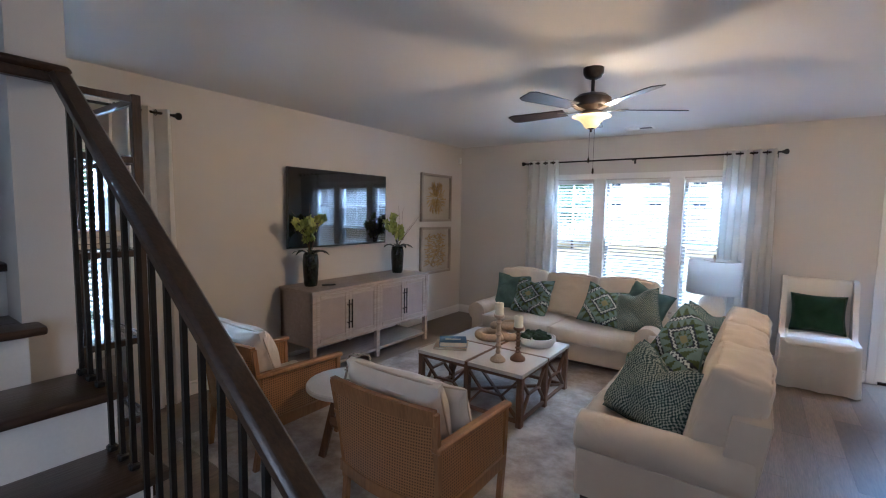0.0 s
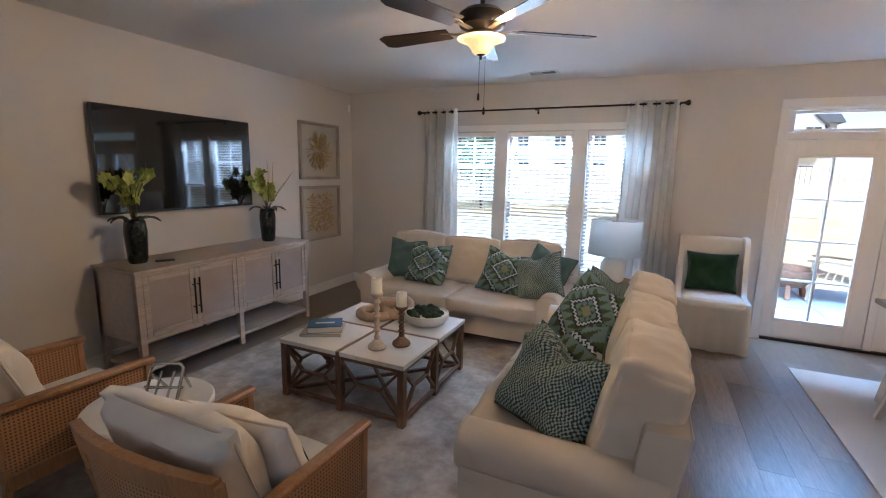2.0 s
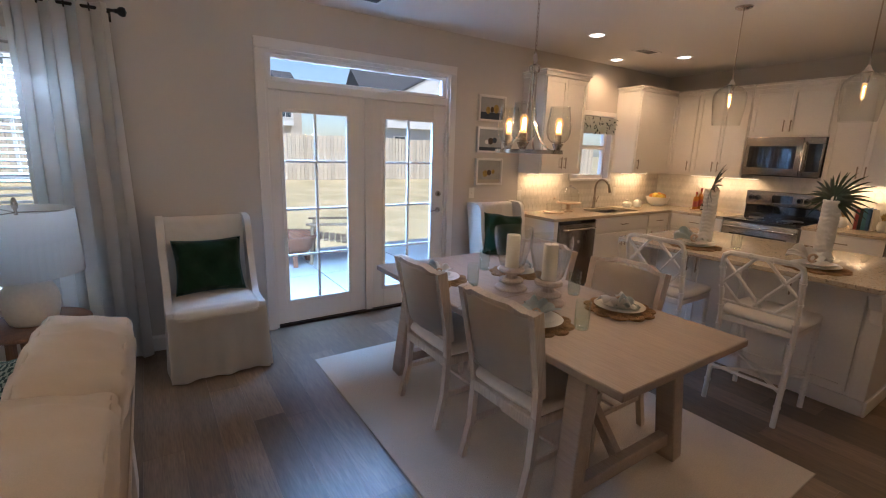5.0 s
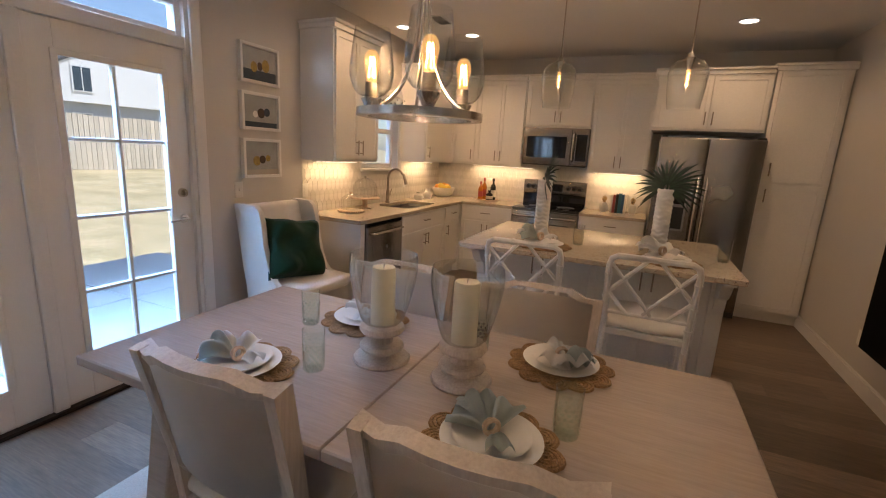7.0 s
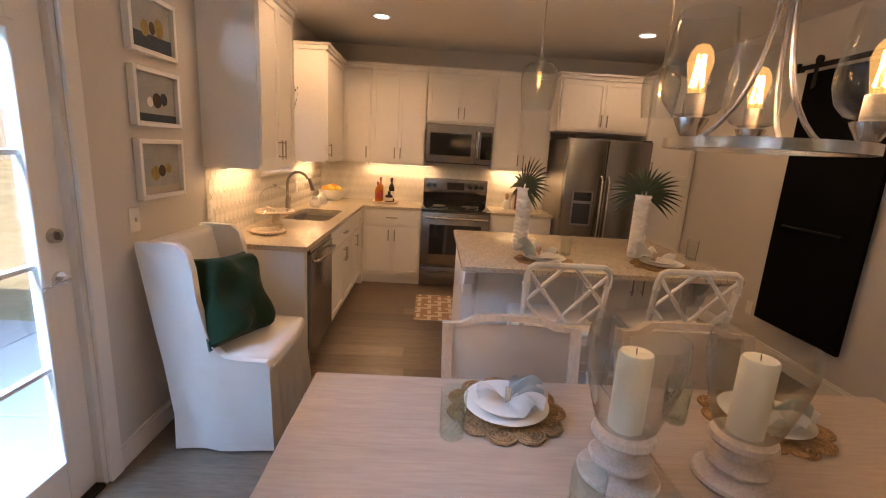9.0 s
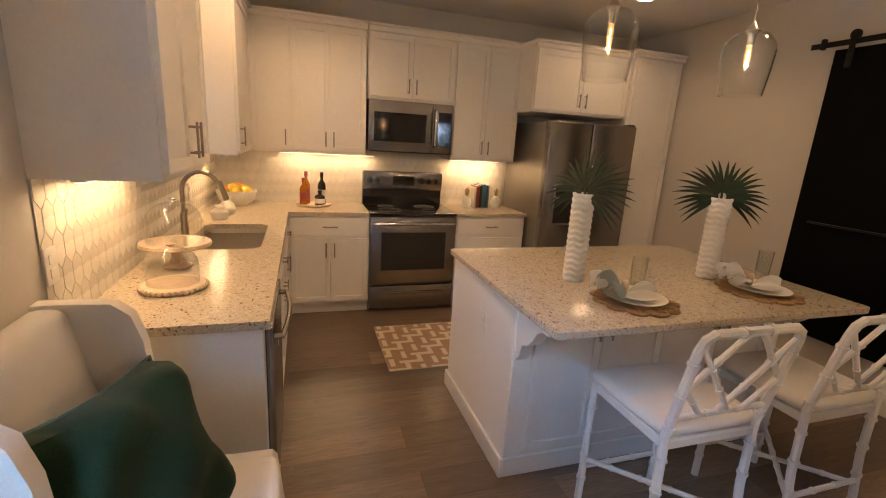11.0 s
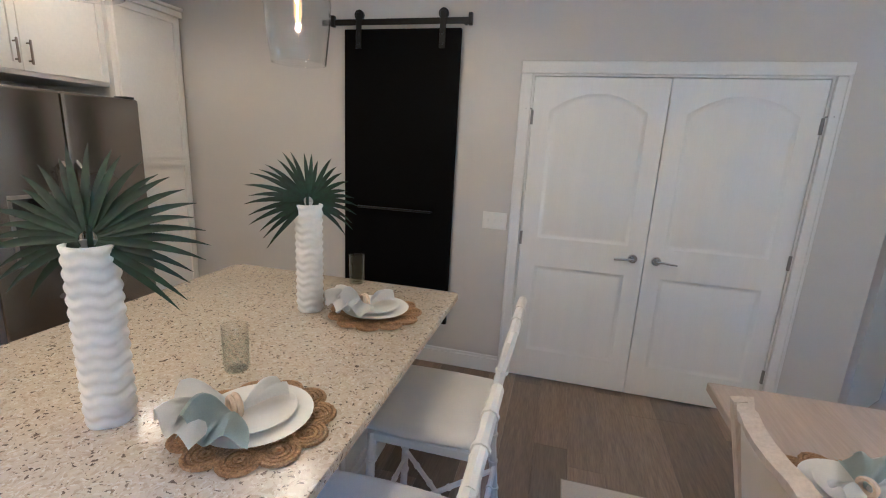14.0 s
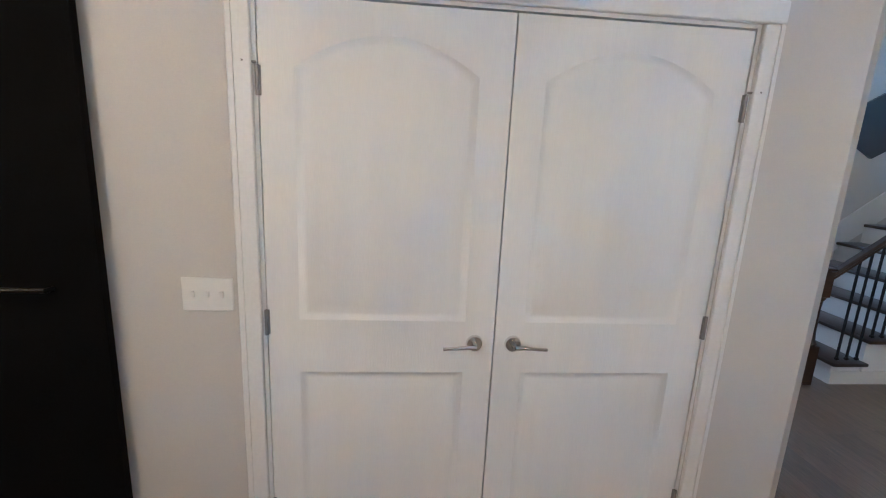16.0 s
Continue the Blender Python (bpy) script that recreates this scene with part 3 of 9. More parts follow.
WIN = [(-2.58, -1.95), (-1.79, -1.00), (-0.84, -0.20)]
WZ = (0.47, 2.165)
SIDE = (0.42, 1.12, 0.62, 2.165)
wall_y("wall_north", YN, YN + TH, XW - TH, XE + TH, CEIL, [(a, b, *WZ) for a, b in WIN] + [(1.02, 2.80, 0.0, 2.345), (4.72, 5.44, 1.30, 2.10)])
wall_x("wall_west", XW - TH, XW, -0.78, YN, CEIL, [SIDE])
wall_x("wall_east", XE, XE + TH, YS - 0.15, YN, CEIL, [])
wall_y("wall_south", YS - 0.14, YS, 1.34, XE, CEIL, [(1.745, 3.345, 0.0, 2.06)])
bm = bmesh.new()
bar(bm, (1.308, 1.70, CEIL / 2), (0.805, 1.175, CEIL / 2), 0.10, CEIL, up=(0, 0, 1), bev=0)
setting("wall_diagonal", bm, "wall_paint", "greige angled plaster wall", "wall")
wall_x("wall_hall_east", 0.79, 0.93, -3.0, 1.20, CEIL, [])
wall_y("wall_entry", -3.14, -3.0, -1.6, 0.93, CEIL, [(-0.45, 0.55, 0.0, 2.1)])
wall_y("wall_stair", -0.92, -0.78, XW - TH, -1.3, 5.2, [])
wall_x("wall_hall_west", -1.44, -1.30, -3.0, -0.92, CEIL, [])
wall_y("wall_stair_side", 0.19, 0.342, XW, -2.00, CEIL, [])
bm = boxes((-0.45, 0.55, -3.10, -3.05, 0, 2.1))
setting("door_3", bm, "door_paint", "white painted front door at the entry", "door")
bm = boxes((1.745, 3.345, YS - 0.75, YS - 0.70, 0, 2.1))
setting("wall_closet", bm, "wall_paint", "greige closet back wall", "wall")
# ceiling, open over the stair
bm = boxes((XW - TH, XE + TH, 0.31, YN + TH, CEIL, CEIL + 0.2), (-0.6, XE + TH, -3.14, 0.31, CEIL, CEIL + 0.2), (-1.44, -0.6, -3.14, -0.92, CEIL, CEIL + 0.2))
setting("ceiling", bm, "ceiling_paint", "white textured plaster ceiling", "ceiling")
# unseen storey and roof above, added to block the sun and shade the patio
bm = boxes((XW - TH, XE + TH, YN, YN + TH, CEIL + 0.2, 5.4), (XW - TH, XW, -3.14, YN, CEIL + 0.2, 5.4), (XE, XE + TH, -3.14, YN, CEIL + 0.2, 5.4), (XW - TH, XE + TH, -3.14, -3.0, CEIL + 0.2, 5.4), (-0.6, -0.5, -0.92, 0.31, CEIL + 0.2, 5.2), (XW, -0.5, 0.31, 0.42, CEIL + 0.2, 5.2))
setting("wall_upper", bm, "siding_beige", "beige siding of the unseen upper storey, added to shade the patio", "wall")
bm = boxes((XW - 0.5, XE + 0.5, -3.5, YN + 0.5, 5.4, 5.6))
setting("roof", bm, "roofing", "unseen dark shingle roof, added to block the sun", "roof")

# baseboards: board with a small cap
bm = bmesh.new()


def skirt_y(x0, x1, y, s):
    box(bm, x0, x1, y, y + s * 0.014, 0, 0.105, 0.002)
    box(bm, x0, x1, y, y + s * 0.009, 0.105, 0.128, 0.004)


def skirt_x(y0, y1, x, s):
    box(bm, x, x + s * 0.014, y0, y1, 0, 0.105, 0.002)
    box(bm, x, x + s * 0.009, y0, y1, 0.105, 0.128, 0.004)


skirt_y(XW, 0.95, YN, -1)
skirt_y(2.88, 3.80, YN, -1)
skirt_x(0.35, YN, XW, 1)
skirt_y(3.42, 6.05, YS, 1)
skirt_y(1.35, 1.67, YS, 1)
skirt_x(-3.0, 1.19, 0.79, -1)
bar(bm, (1.342, 1.778, 0.052), (0.783, 1.205, 0.052), 0.016, 0.105)
bar(bm, (1.342, 1.776, 0.116), (0.785, 1.205, 0.116), 0.010, 0.024)
setting("baseboard", bm, "trim_paint", "white painted baseboard", "baseboard")


def casing_y(bm, x0, x1, z0, z1, y, s, w=0.085, sill=False):
    """A flat casing round an opening."""
    box(bm, x0 - w, x0, y, y + s * 0.018, z0, z1, 0.004)
    box(bm, x1, x1 + w, y, y + s * 0.018, z0, z1, 0.004)
    box(bm, x0 - w, x1 + w, y, y + s * 0.020, z1, z1 + w, 0.004)
    box(bm, x0 - w * 0.85, x0 - w * 0.7, y + s * 0.016, y + s * 0.023, z0, z1)
    box(bm, x1 + w * 0.7, x1 + w * 0.85, y + s * 0.016, y + s * 0.023, z0, z1)


# ---- windows of the living room ----
def sash_window(name, x0, x1, z0, z1, y, m=None, grid=True):
    w = tagged(new(name), "white double-hung window with open slat blind", "window", kind="structure")
    if m is not None:
        w.matrix_basis = m
    zm = z0 + (z1 - z0) * 0.51
    f = bmesh.new()
    for a, b, c, d in ((x0, x0 + 0.045, z0, z1), (x1 - 0.045, x1, z0, z1), (x0 + 0.045, x1 - 0.045, z0, z0 + 0.05), (x0 + 0.045, x1 - 0.045, z1 - 0.045, z1)):
        box(f, a, b, y + 0.07, y + 0.13, c, d, 0.004)
    part("window_frame", f, "trim_paint", w)
    f = bmesh.new()
    box(f, x0 + 0.045, x1 - 0.045, y + 0.065, y + 0.12, zm - 0.025, zm + 0.025, 0.004)
    part("meeting_rail", f, "trim_paint", w)
    if grid:
        f = bmesh.new()
        xm = (x0 + x1) / 2
        box(f, xm - 0.009, xm + 0.009, y + 0.092, y + 0.108, zm + 0.025, z1 - 0.045, 0.002)
        box(f, x0 + 0.045, x1 - 0.045, y + 0.093, y + 0.107, (zm + z1) / 2 - 0.009, (zm + z1) / 2 + 0.009, 0.002)
        part("muntin", f, "trim_paint", w)
    for a, b in ((z0 + 0.05, zm - 0.025), (zm + 0.025, z1 - 0.045)):
        f = bmesh.new()
        box(f, x0 + 0.045, x1 - 0.045, y + 0.110, y + 0.114, a, b)
        p = part("pane", f, "pane", w)
        p.visible_shadow = False
    f = bmesh.new()
    box(f, x0 - 0.05, x1 + 0.05, y - 0.03, y + 0.07, z0 - 0.028, z0, 0.006)
    part("window_sill", f, "trim_paint", w)
    return w


def slat_blind(x0, x1, z0, z1, y, m=None, tilt=15):
    b = thing("window_blind", "white horizontal slat blind hanging open in the window", "blind", m, "slat blinds")
    f = bmesh.new()
    box(f, x0 + 0.008, x1 - 0.008, y + 0.005, y + 0.06, z1 - 0.055, z1 - 0.003, 0.006)
    part("headrail", f, "blind", b)
    f = bmesh.new()
    box(f, x0 + 0.012, x1 - 0.012, y + 0.012, y + 0.056, z0 + 0.004, z0 + 0.024, 0.004)
    part("bottom_rail", f, "blind", b)
    f = bmesh.new()
    t = bmesh.new()
    box(t, -(x1 - x0) / 2 + 0.012, (x1 - x0) / 2 - 0.012, -0.024, 0.024, -0.0014, 0.0014)
    me = finish(join(f, t), "slat", "blind")
    z = z0 + 0.05
    while z < z1 - 0.07:
        piece("slat", me, b, pose((x0 + x1) / 2, y + 0.034, z, tilt, 0, 0))
        z += 0.0445
    for q in (0.18, 0.82):
        f = bmesh.new()
        xx = x0 + (x1 - x0) * q
        rod(f, (xx, y + 0.007, z0 + 0.02), (xx, y + 0.007, z1 - 0.05), 0.0012, n=6)
        part("cord", f, "blind", b)
    return b


for i, (a, b) in enumerate(WIN):
    sash_window("window_%d" % (i + 1), a, b, *WZ, YN)
    slat_blind(a + 0.004, b - 0.004, *WZ, YN)
bm = bmesh.new()
for a, b in ((-2.66, -2.58), (-1.95, -1.79), (-1.00, -0.84), (-0.20, -0.12)):
    box(bm, a, b, YN - 0.016, YN, WZ[0], WZ[1] + 0.012, 0.003)
box(bm, -2.68, -0.10, YN - 0.018, YN, WZ[1] + 0.012, WZ[1] + 0.085, 0.004)
box(bm, -2.66, -0.12, YN - 0.016, YN, WZ[0] - 0.11, WZ[0] - 0.03, 0.004)
setting("trim_window", bm, "trim_paint", "white window casing and mullions", "trim")
# side window on the west wall: built along x and turned
SM = Matrix.Translation((XW, 0, 0)) @ Matrix.Rotation(radians(90), 4, "Z")
sash_window("window_4", SIDE[0], SIDE[1], SIDE[2], SIDE[3], 0.0, SM)
slat_blind(SIDE[0] + 0.004, SIDE[1] - 0.004, SIDE[2], SIDE[3], 0.0, SM)
bm = bmesh.new()
box(bm, XW, XW + 0.018, SIDE[0] - 0.08, SIDE[0], SIDE[2] - 0.1, SIDE[3] + 0.08, 0.004)
box(bm, XW, XW + 0.018, SIDE[1], SIDE[1] + 0.08, SIDE[2] - 0.1, SIDE[3] + 0.08, 0.004)
box(bm, XW, XW + 0.017, SIDE[0], SIDE[1], SIDE[3], SIDE[3] + 0.08, 0.004)
box(bm, XW, XW + 0.017, SIDE[0], SIDE[1], SIDE[2] - 0.1, SIDE[2] - 0.03, 0.004)
setting("trim_side_window", bm, "trim_paint", "white side window casing", "trim")
# kitchen window
sash_window("window_5", 4.72, 5.44, 1.30, 2.10, YN, grid=False)
bm = bmesh.new()
casing_y(bm, 4.72, 5.44, 1.30, 2.10, YN, -1, 0.06)
setting("trim_kitchen_window", bm, "trim_paint", "white kitchen window casing", "trim")

# ---- patio doors with transom ----
bm = bmesh.new()
box(bm, 0.95, 1.025, YN - 0.02, YN, 0, 2.345, 0.004)
box(bm, 2.80, 2.875, YN - 0.02, YN, 0, 2.345, 0.004)
box(bm, 0.95, 2.875, YN - 0.022, YN, 2.345, 2.425, 0.004)
for a, b in ((1.02, 1.045), (2.775, 2.80)):
    box(bm, a, b, YN, YN + TH, 0, 2.345)
box(bm, 1.045, 2.775, YN, YN + TH, 2.32, 2.345)
box(bm, 1.045, 2.775, YN + 0.005, YN + TH, 2.045, 2.115, 0.003)
box(bm, 1.885, 1.955, YN + 0.012, YN + 0.11, 0.02, 2.045, 0.004)
for a, b, c, d in ((1.045, 1.085, 2.115, 2.32), (2.735, 2.775, 2.115, 2.32), (1.085, 2.735, 2.115, 2.145), (1.085, 2.735, 2.29, 2.32)):
    box(bm, a, b, YN + 0.03, YN + 0.09, c, d, 0.003)
tr = setting("trim_patio_door", bm, "trim_paint", "white patio door casing and transom frame", "trim")
p = part("pane", boxes((1.085, 2.735, YN + 0.056, YN + 0.060, 2.145, 2.29)), "pane", tr)
p.visible_shadow = False
bm = boxes((1.045, 2.775, YN - 0.01, YN + TH, 0.0, 0.022), bev=0.004)
setting("trim_threshold", bm, "bronze", "dark bronze door threshold", "threshold")


def patio_door(name, x0, x1, g0, g1):
    d = tagged(new(name), "white patio door with eight glass panes, closed", "door", kind="structure")
    z0, z1, gz0, gz1 = 0.024, 2.042, 0.23, 1.885
    f = bmesh.new()
    for a, b, c, e in ((x0, g0, z0, z1), (g1, x1, z0, z1), (g0, g1, z0, gz0), (g0, g1, gz1, z1)):
        box(f, a, b, YN + 0.03, YN + 0.075, c, e, 0.002)
    part("door_slab", f, "door_paint", d)
    f = bmesh.new()
    for a, b, c, e in ((g0 - 0.022, g0 + 0.012, gz0 - 0.02, gz1 + 0.02), (g1 - 0.012, g1 + 0.022, gz0 - 0.02, gz1 + 0.02), (g0, g1, gz0 - 0.022, gz0 + 0.012), (g0, g1, gz1 - 0.012, gz1 + 0.022)):
        box(f, a, b, YN + 0.018, YN + 0.03, c, e, 0.004)
    part("glazing_bead", f, "trim_paint", d)
    f = bmesh.new()
    xm = (g0 + g1) / 2
    box(f, xm - 0.010, xm + 0.010, YN + 0.034, YN + 0.066, gz0, gz1, 0.003)
    part("muntin", f, "trim_paint", d)
    zs = [gz0 + (gz1 - gz0) * k / 4 for k in range(5)]
    for k in (1, 2, 3):
        f = bmesh.new()
        box(f, g0, g1, YN + 0.035, YN + 0.065, zs[k] - 0.010, zs[k] + 0.010, 0.003)
        part("muntin", f, "trim_paint", d)
    for k in range(4):
        for a, b in ((g0, xm - 0.010), (xm + 0.010, g1)):
            q = part("pane", boxes((a, b, YN + 0.048, YN + 0.052, zs[k] + 0.010, zs[k + 1] - 0.010)), "pane", d)
            q.visible_shadow = False
    return d


def lever(parent, x, y, z, s, side, name="door_handle", rose=0.030):
    """A lever on a round rose; s: which way the wall faces; side: which way the lever points."""
    f = bmesh.new()
    rod(f, (x, y, z), (x, y + s * 0.012, z), rose, rose * 0.9, 20)
    rod(f, (x, y + s * 0.012, z), (x, y + s * 0.045, z), 0.010)
    pipe(f, [(x, y + s * 0.045, z), (x + side * 0.03, y + s * 0.048, z + 0.003), (x + side * 0.07, y + s * 0.046, z - 0.002), (x + side * 0.115, y + s * 0.042, z - 0.006)], 0.008, 10, taper=0.75)
    return part(name, f, "chrome", parent, "polished nickel lever handle")


d1 = patio_door("door_1", 1.047, 1.884, 1.145, 1.725)
d2 = patio_door("door_2", 1.956, 2.773, 2.085, 2.635)
lever(d2, 2.708, YN + 0.03, 0.99, -1, -1)
f = bmesh.new()
rod(f, (2.708, YN + 0.03, 1.16), (2.708, YN + 0.008, 1.16), 0.030, 0.026, 20)
box(f, 2.703, 2.713, YN - 0.008, YN + 0.010, 1.145, 1.175, 0.003)
part("deadbolt", f, "nickel", d2, "satin nickel deadbolt turn")

# ---- closet double doors on the south wall ----
bm = bmesh.new()
casing_y(bm, 1.745, 3.345, 0.0, 2.06, YS, 1, 0.072)
box(bm, 1.745, 1.757, YS - 0.14, YS, 0, 2.06)
box(bm, 3.333, 3.345, YS - 0.14, YS, 0, 2.06)
box(bm, 1.757, 3.333, YS - 0.14, YS, 2.048, 2.06)
setting("trim_closet", bm, "trim_paint", "white closet door casing", "trim")


def arch_panel(bm, x0, x1, z0, z1, y, arch):
    """A raised panel with a sunk moulding; its top rises in an arch."""
    n = 16

    def outline(ins):
        pts = [(x0 + ins, z0 + ins), (x1 - ins, z0 + ins)]
        for i in range(n + 1):
            u = 1 - 2 * i / n
            pts.append(((x0 + x1) / 2 + u * ((x1 - x0) / 2 - ins), z1 - ins + arch * (1 - u * u)))
        return pts

    t = bmesh.new()
    rings = []
    for ins, dy in ((0.0, 0.0), (0.006, -0.003), (0.014, -0.009), (0.030, -0.009), (0.062, -0.002)):
        rings.append([t.verts.new((px, y + dy, pz)) for px, pz in outline(ins)])
    for a, b in zip(rings, rings[1:]):
        for i in range(len(a)):
            t.faces.new((a[i], a[(i + 1) % len(a)], b[(i + 1) % len(a)], b[i]))
    t.faces.new(rings[-1])
    return join(bm, t)


def closet_door(name, x0, x1, hx, side, hinge):
    d = tagged(new(name), "white two-panel arched closet door, closed", "door", kind="structure")
    z0, z1, y = 0.012, 2.042, YS - 0.004
    a, b = x0 + 0.105, x1 - 0.105
    lo, mid, top = (0.22, 0.835), (1.03, 1.845), 0.105
    f = bmesh.new()
    box(f, x0, x1, y - 0.035, y - 0.0105, z0, z1)
    box(f, x0, a, y - 0.011, y, z0, z1)
    box(f, b, x1, y - 0.011, y, z0, z1)
    box(f, a, b, y - 0.011, y, z0, lo[0])
    box(f, a, b, y - 0.011, y, lo[1], mid[0])
    n = 16
    t = bmesh.new()
    top_v, arc_v = [], []
    for i in range(n + 1):
        u = 2 * i / n - 1
        px = (a + b) / 2 + u * (b - a) / 2
        top_v.append(t.verts.new((px, y, z1)))
        arc_v.append(t.verts.new((px, y, mid[1] + top * (1 - u * u))))
    for i in range(n):
        t.faces.new((arc_v[i], arc_v[i + 1], top_v[i + 1], top_v[i]))
    join(f, t)
    part("door_slab", f, "door_paint", d)
    f = bmesh.new()
    arch_panel(f, a, b, mid[0], mid[1], y, top)
    part("upper_panel", f, "door_paint", d)
    f = bmesh.new()
    arch_panel(f, a, b, lo[0], lo[1], y, 0.0)
    part("lower_panel", f, "door_paint", d)
    lever(d, hx, y, 0.95, 1, side)
    for z in (0.28, 1.02, 1.80):
        f = bmesh.new()
        rod(f, (hinge, y + 0.006, z - 0.045), (hinge, y + 0.006, z + 0.045), 0.006)
        box(f, hinge - 0.010, hinge + 0.010, y, y + 0.003, z - 0.044, z + 0.044)
        if z > 1.5:
            rod(f, (hinge, y + 0.008, z + 0.05), (hinge + (0.04 if hinge > 2.5 else -0.04), y + 0.02, z + 0.052), 0.004)
        part("hinge", f, "steel_side", d, "dull steel butt hinge")
    return d


closet_door("door_4", 1.760, 2.542, 2.475, -1, 1.757)
closet_door("door_5", 2.547, 3.330, 2.615, 1, 3.333)

# ---- floor: planks over a dark bed ----
floor = setting("floor", boxes((XW, XE, -3.0, YN + 0.02, -0.10, -0.006)), "floor_gap", "grey-brown vinyl plank floor", "floor")

# ---- stair ----
stair = tagged(new("stairs"), "stair with dark stained treads and white risers", "stairs", kind="structure")
RISE, RUN, SX, SY0, SY1 = 0.187, 0.250, -0.43, -0.775, 0.36
for k in range(11):
    x = SX - k * RUN
    y1 = SY1 if x - RUN > -2.0 else 0.21
    part("riser", boxes((x - 0.02, x, SY0, y1 - 0.02, k * RISE, (k + 1) * RISE - 0.03)), "trim_paint", stair)
    f = bmesh.new()
    box(f, x - RUN - 0.015, x + 0.028, SY0, y1 + 0.025, (k + 1) * RISE - 0.03, (k + 1) * RISE, 0.010, 2)
    part("tread", f, "stair_tread", stair)
    part("stringer", boxes((x - RUN, x - 0.02, SY0 + 0.9, y1 - 0.02, 0, (k + 1) * RISE - 0.03)), "trim_paint", stair)
f = bmesh.new()
box(f, SX - 11 * RUN, SX, SY1 - 0.02, SY1 - 0.008, 0, 0.105, 0.002)
part("stair_baseboard", f, "trim_paint", stair)
f = bmesh.new()
bar(f, (SX - 0.1, SY0 + 0.01, 0.34), (SX - 11 * RUN, SY0 + 0.01, 0.34 + (11 * RUN - 0.1) * RISE / RUN), 0.02, 0.24)
part("skirt_board", f, "trim_paint", stair)
rail = thing("stair_railing", "dark stained wood handrail on black iron balusters", "railing")
RY = 0.315
SL = RISE / RUN


def rail_z(x):
    return 0.93 + (-0.36 - x) * SL


f = bmesh.new()
XT = -1.975


def hand(f, a, b):
    """A moulded handrail length."""
    bar(f, a, b, 0.062, 0.030, bev=0.011)
    av, bv = Vector(a), Vector(b)
    bar(f, av - Vector((0, 0, 0.028)), bv - Vector((0, 0, 0.028)), 0.040, 0.034, bev=0.006)


hand(f, (SX + 0.20, RY, rail_z(SX + 0.20)), (XT, RY, rail_z(XT)))
hand(f, (XT + 0.0, RY + 0.03, rail_z(XT) + 0.006), (XT - 0.01, RY - 0.20, rail_z(XT) + 0.012))
hand(f, (XT - 0.01, RY - 0.19, rail_z(XT)), (-3.2, RY - 0.19, rail_z(-3.2)))
part("handrail", f, "dark_wood", rail)
f = bmesh.new()
nx = SX + 0.215
box(f, nx - 0.055, nx + 0.055, RY - 0.055, RY + 0.055, 0, 0.32, 0.006)
turned(f, [(0.052, 0.32), (0.056, 0.335), (0.040, 0.36), (0.034, 0.42), (0.030, 0.62), (0.034, 0.67), (0.046, 0.685), (0.046, 0.70)], 20, (nx, RY, 0))
box(f, nx - 0.048, nx + 0.048, RY - 0.048, RY + 0.048, 0.70, 0.90, 0.006)
box(f, nx - 0.056, nx + 0.056, RY - 0.056, RY + 0.056, 0.90, 0.925, 0.008)
part("newel_post", f, "dark_wood", rail)
for k in range(6):
    for q in (0.055, 0.138, 0.222):
        x = SX - k * RUN - q
        zb = (k + 1) * RISE
        f = bmesh.new()
        box(f, x - 0.0065, x + 0.0065, RY - 0.0065, RY + 0.0065, zb, rail_z(x) - 0.035)
        box(f, x - 0.014, x + 0.014, RY - 0.014, RY + 0.014, zb, zb + 0.022, 0.005)
        part("baluster", f, "black_iron", rail)

# hexagonal picture on the stair wall
h = thing("wall_art", "dark hexagonal picture hung on the stair wall", "picture", Matrix.Translation((-1.55, SY0 + 0.004, 2.05)))
f = bmesh.new()
rod(f, (0, 0, 0), (0, 0.03, 0), 0.30, 0.30, 6)
part("canvas", f, "book_black", h)

# ---- kitchen cabinets ----


def handle(parent, x, y, z, vertical=True, length=0.128):
    f = bmesh.new()
    h = length / 2
    if vertical:
        bar(f, (x, y - 0.028, z - h), (x, y - 0.028, z + h), 0.011, 0.008, up=(0, 1, 0), bev=0.002)
        for s in (-1, 1):
            rod(f, (x, y, z + s * h * 0.72), (x, y - 0.028, z + s * h * 0.72), 0.0045, n=8)
    else:
        bar(f, (x - h, y - 0.028, z), (x + h, y - 0.028, z), 0.011, 0.008, up=(0, 1, 0), bev=0.002)
        for s in (-1, 1):
            rod(f, (x + s * h * 0.72, y, z), (x + s * h * 0.72, y - 0.028, z), 0.0045, n=8)
    part("handle", f, "brushed_handle", parent, "brushed bronze bar handle")


def shaker_front(bm, m, w, h, s, t=0.019):
    """One solid front w by h in its own x-z plane, facing -y, with a sunk middle panel."""
    k = bmesh.new()
    box(k, 0, w, -t, 0, 0, h)
    k.normal_update()
    face = min(k.faces, key=lambda q: q.normal.y)
    bmesh.ops.inset_region(k, faces=[face], thickness=0.0015)
    bmesh.ops.inset_region(k, faces=[face], thickness=s - 0.003)
    bmesh.ops.inset_region(k, faces=[face], thickness=0.0012)
    for v in face.verts:
        v.co.y = -0.008
    rim = [v for v in k.verts if v.co.y < -t + 1e-5 and (v.co.x < 1e-5 or v.co.x > w - 1e-5 or v.co.z < 1e-5 or v.co.z > h - 1e-5)]
    for v in rim:
        v.co.y += 0.0015
    return join(bm, k, m)


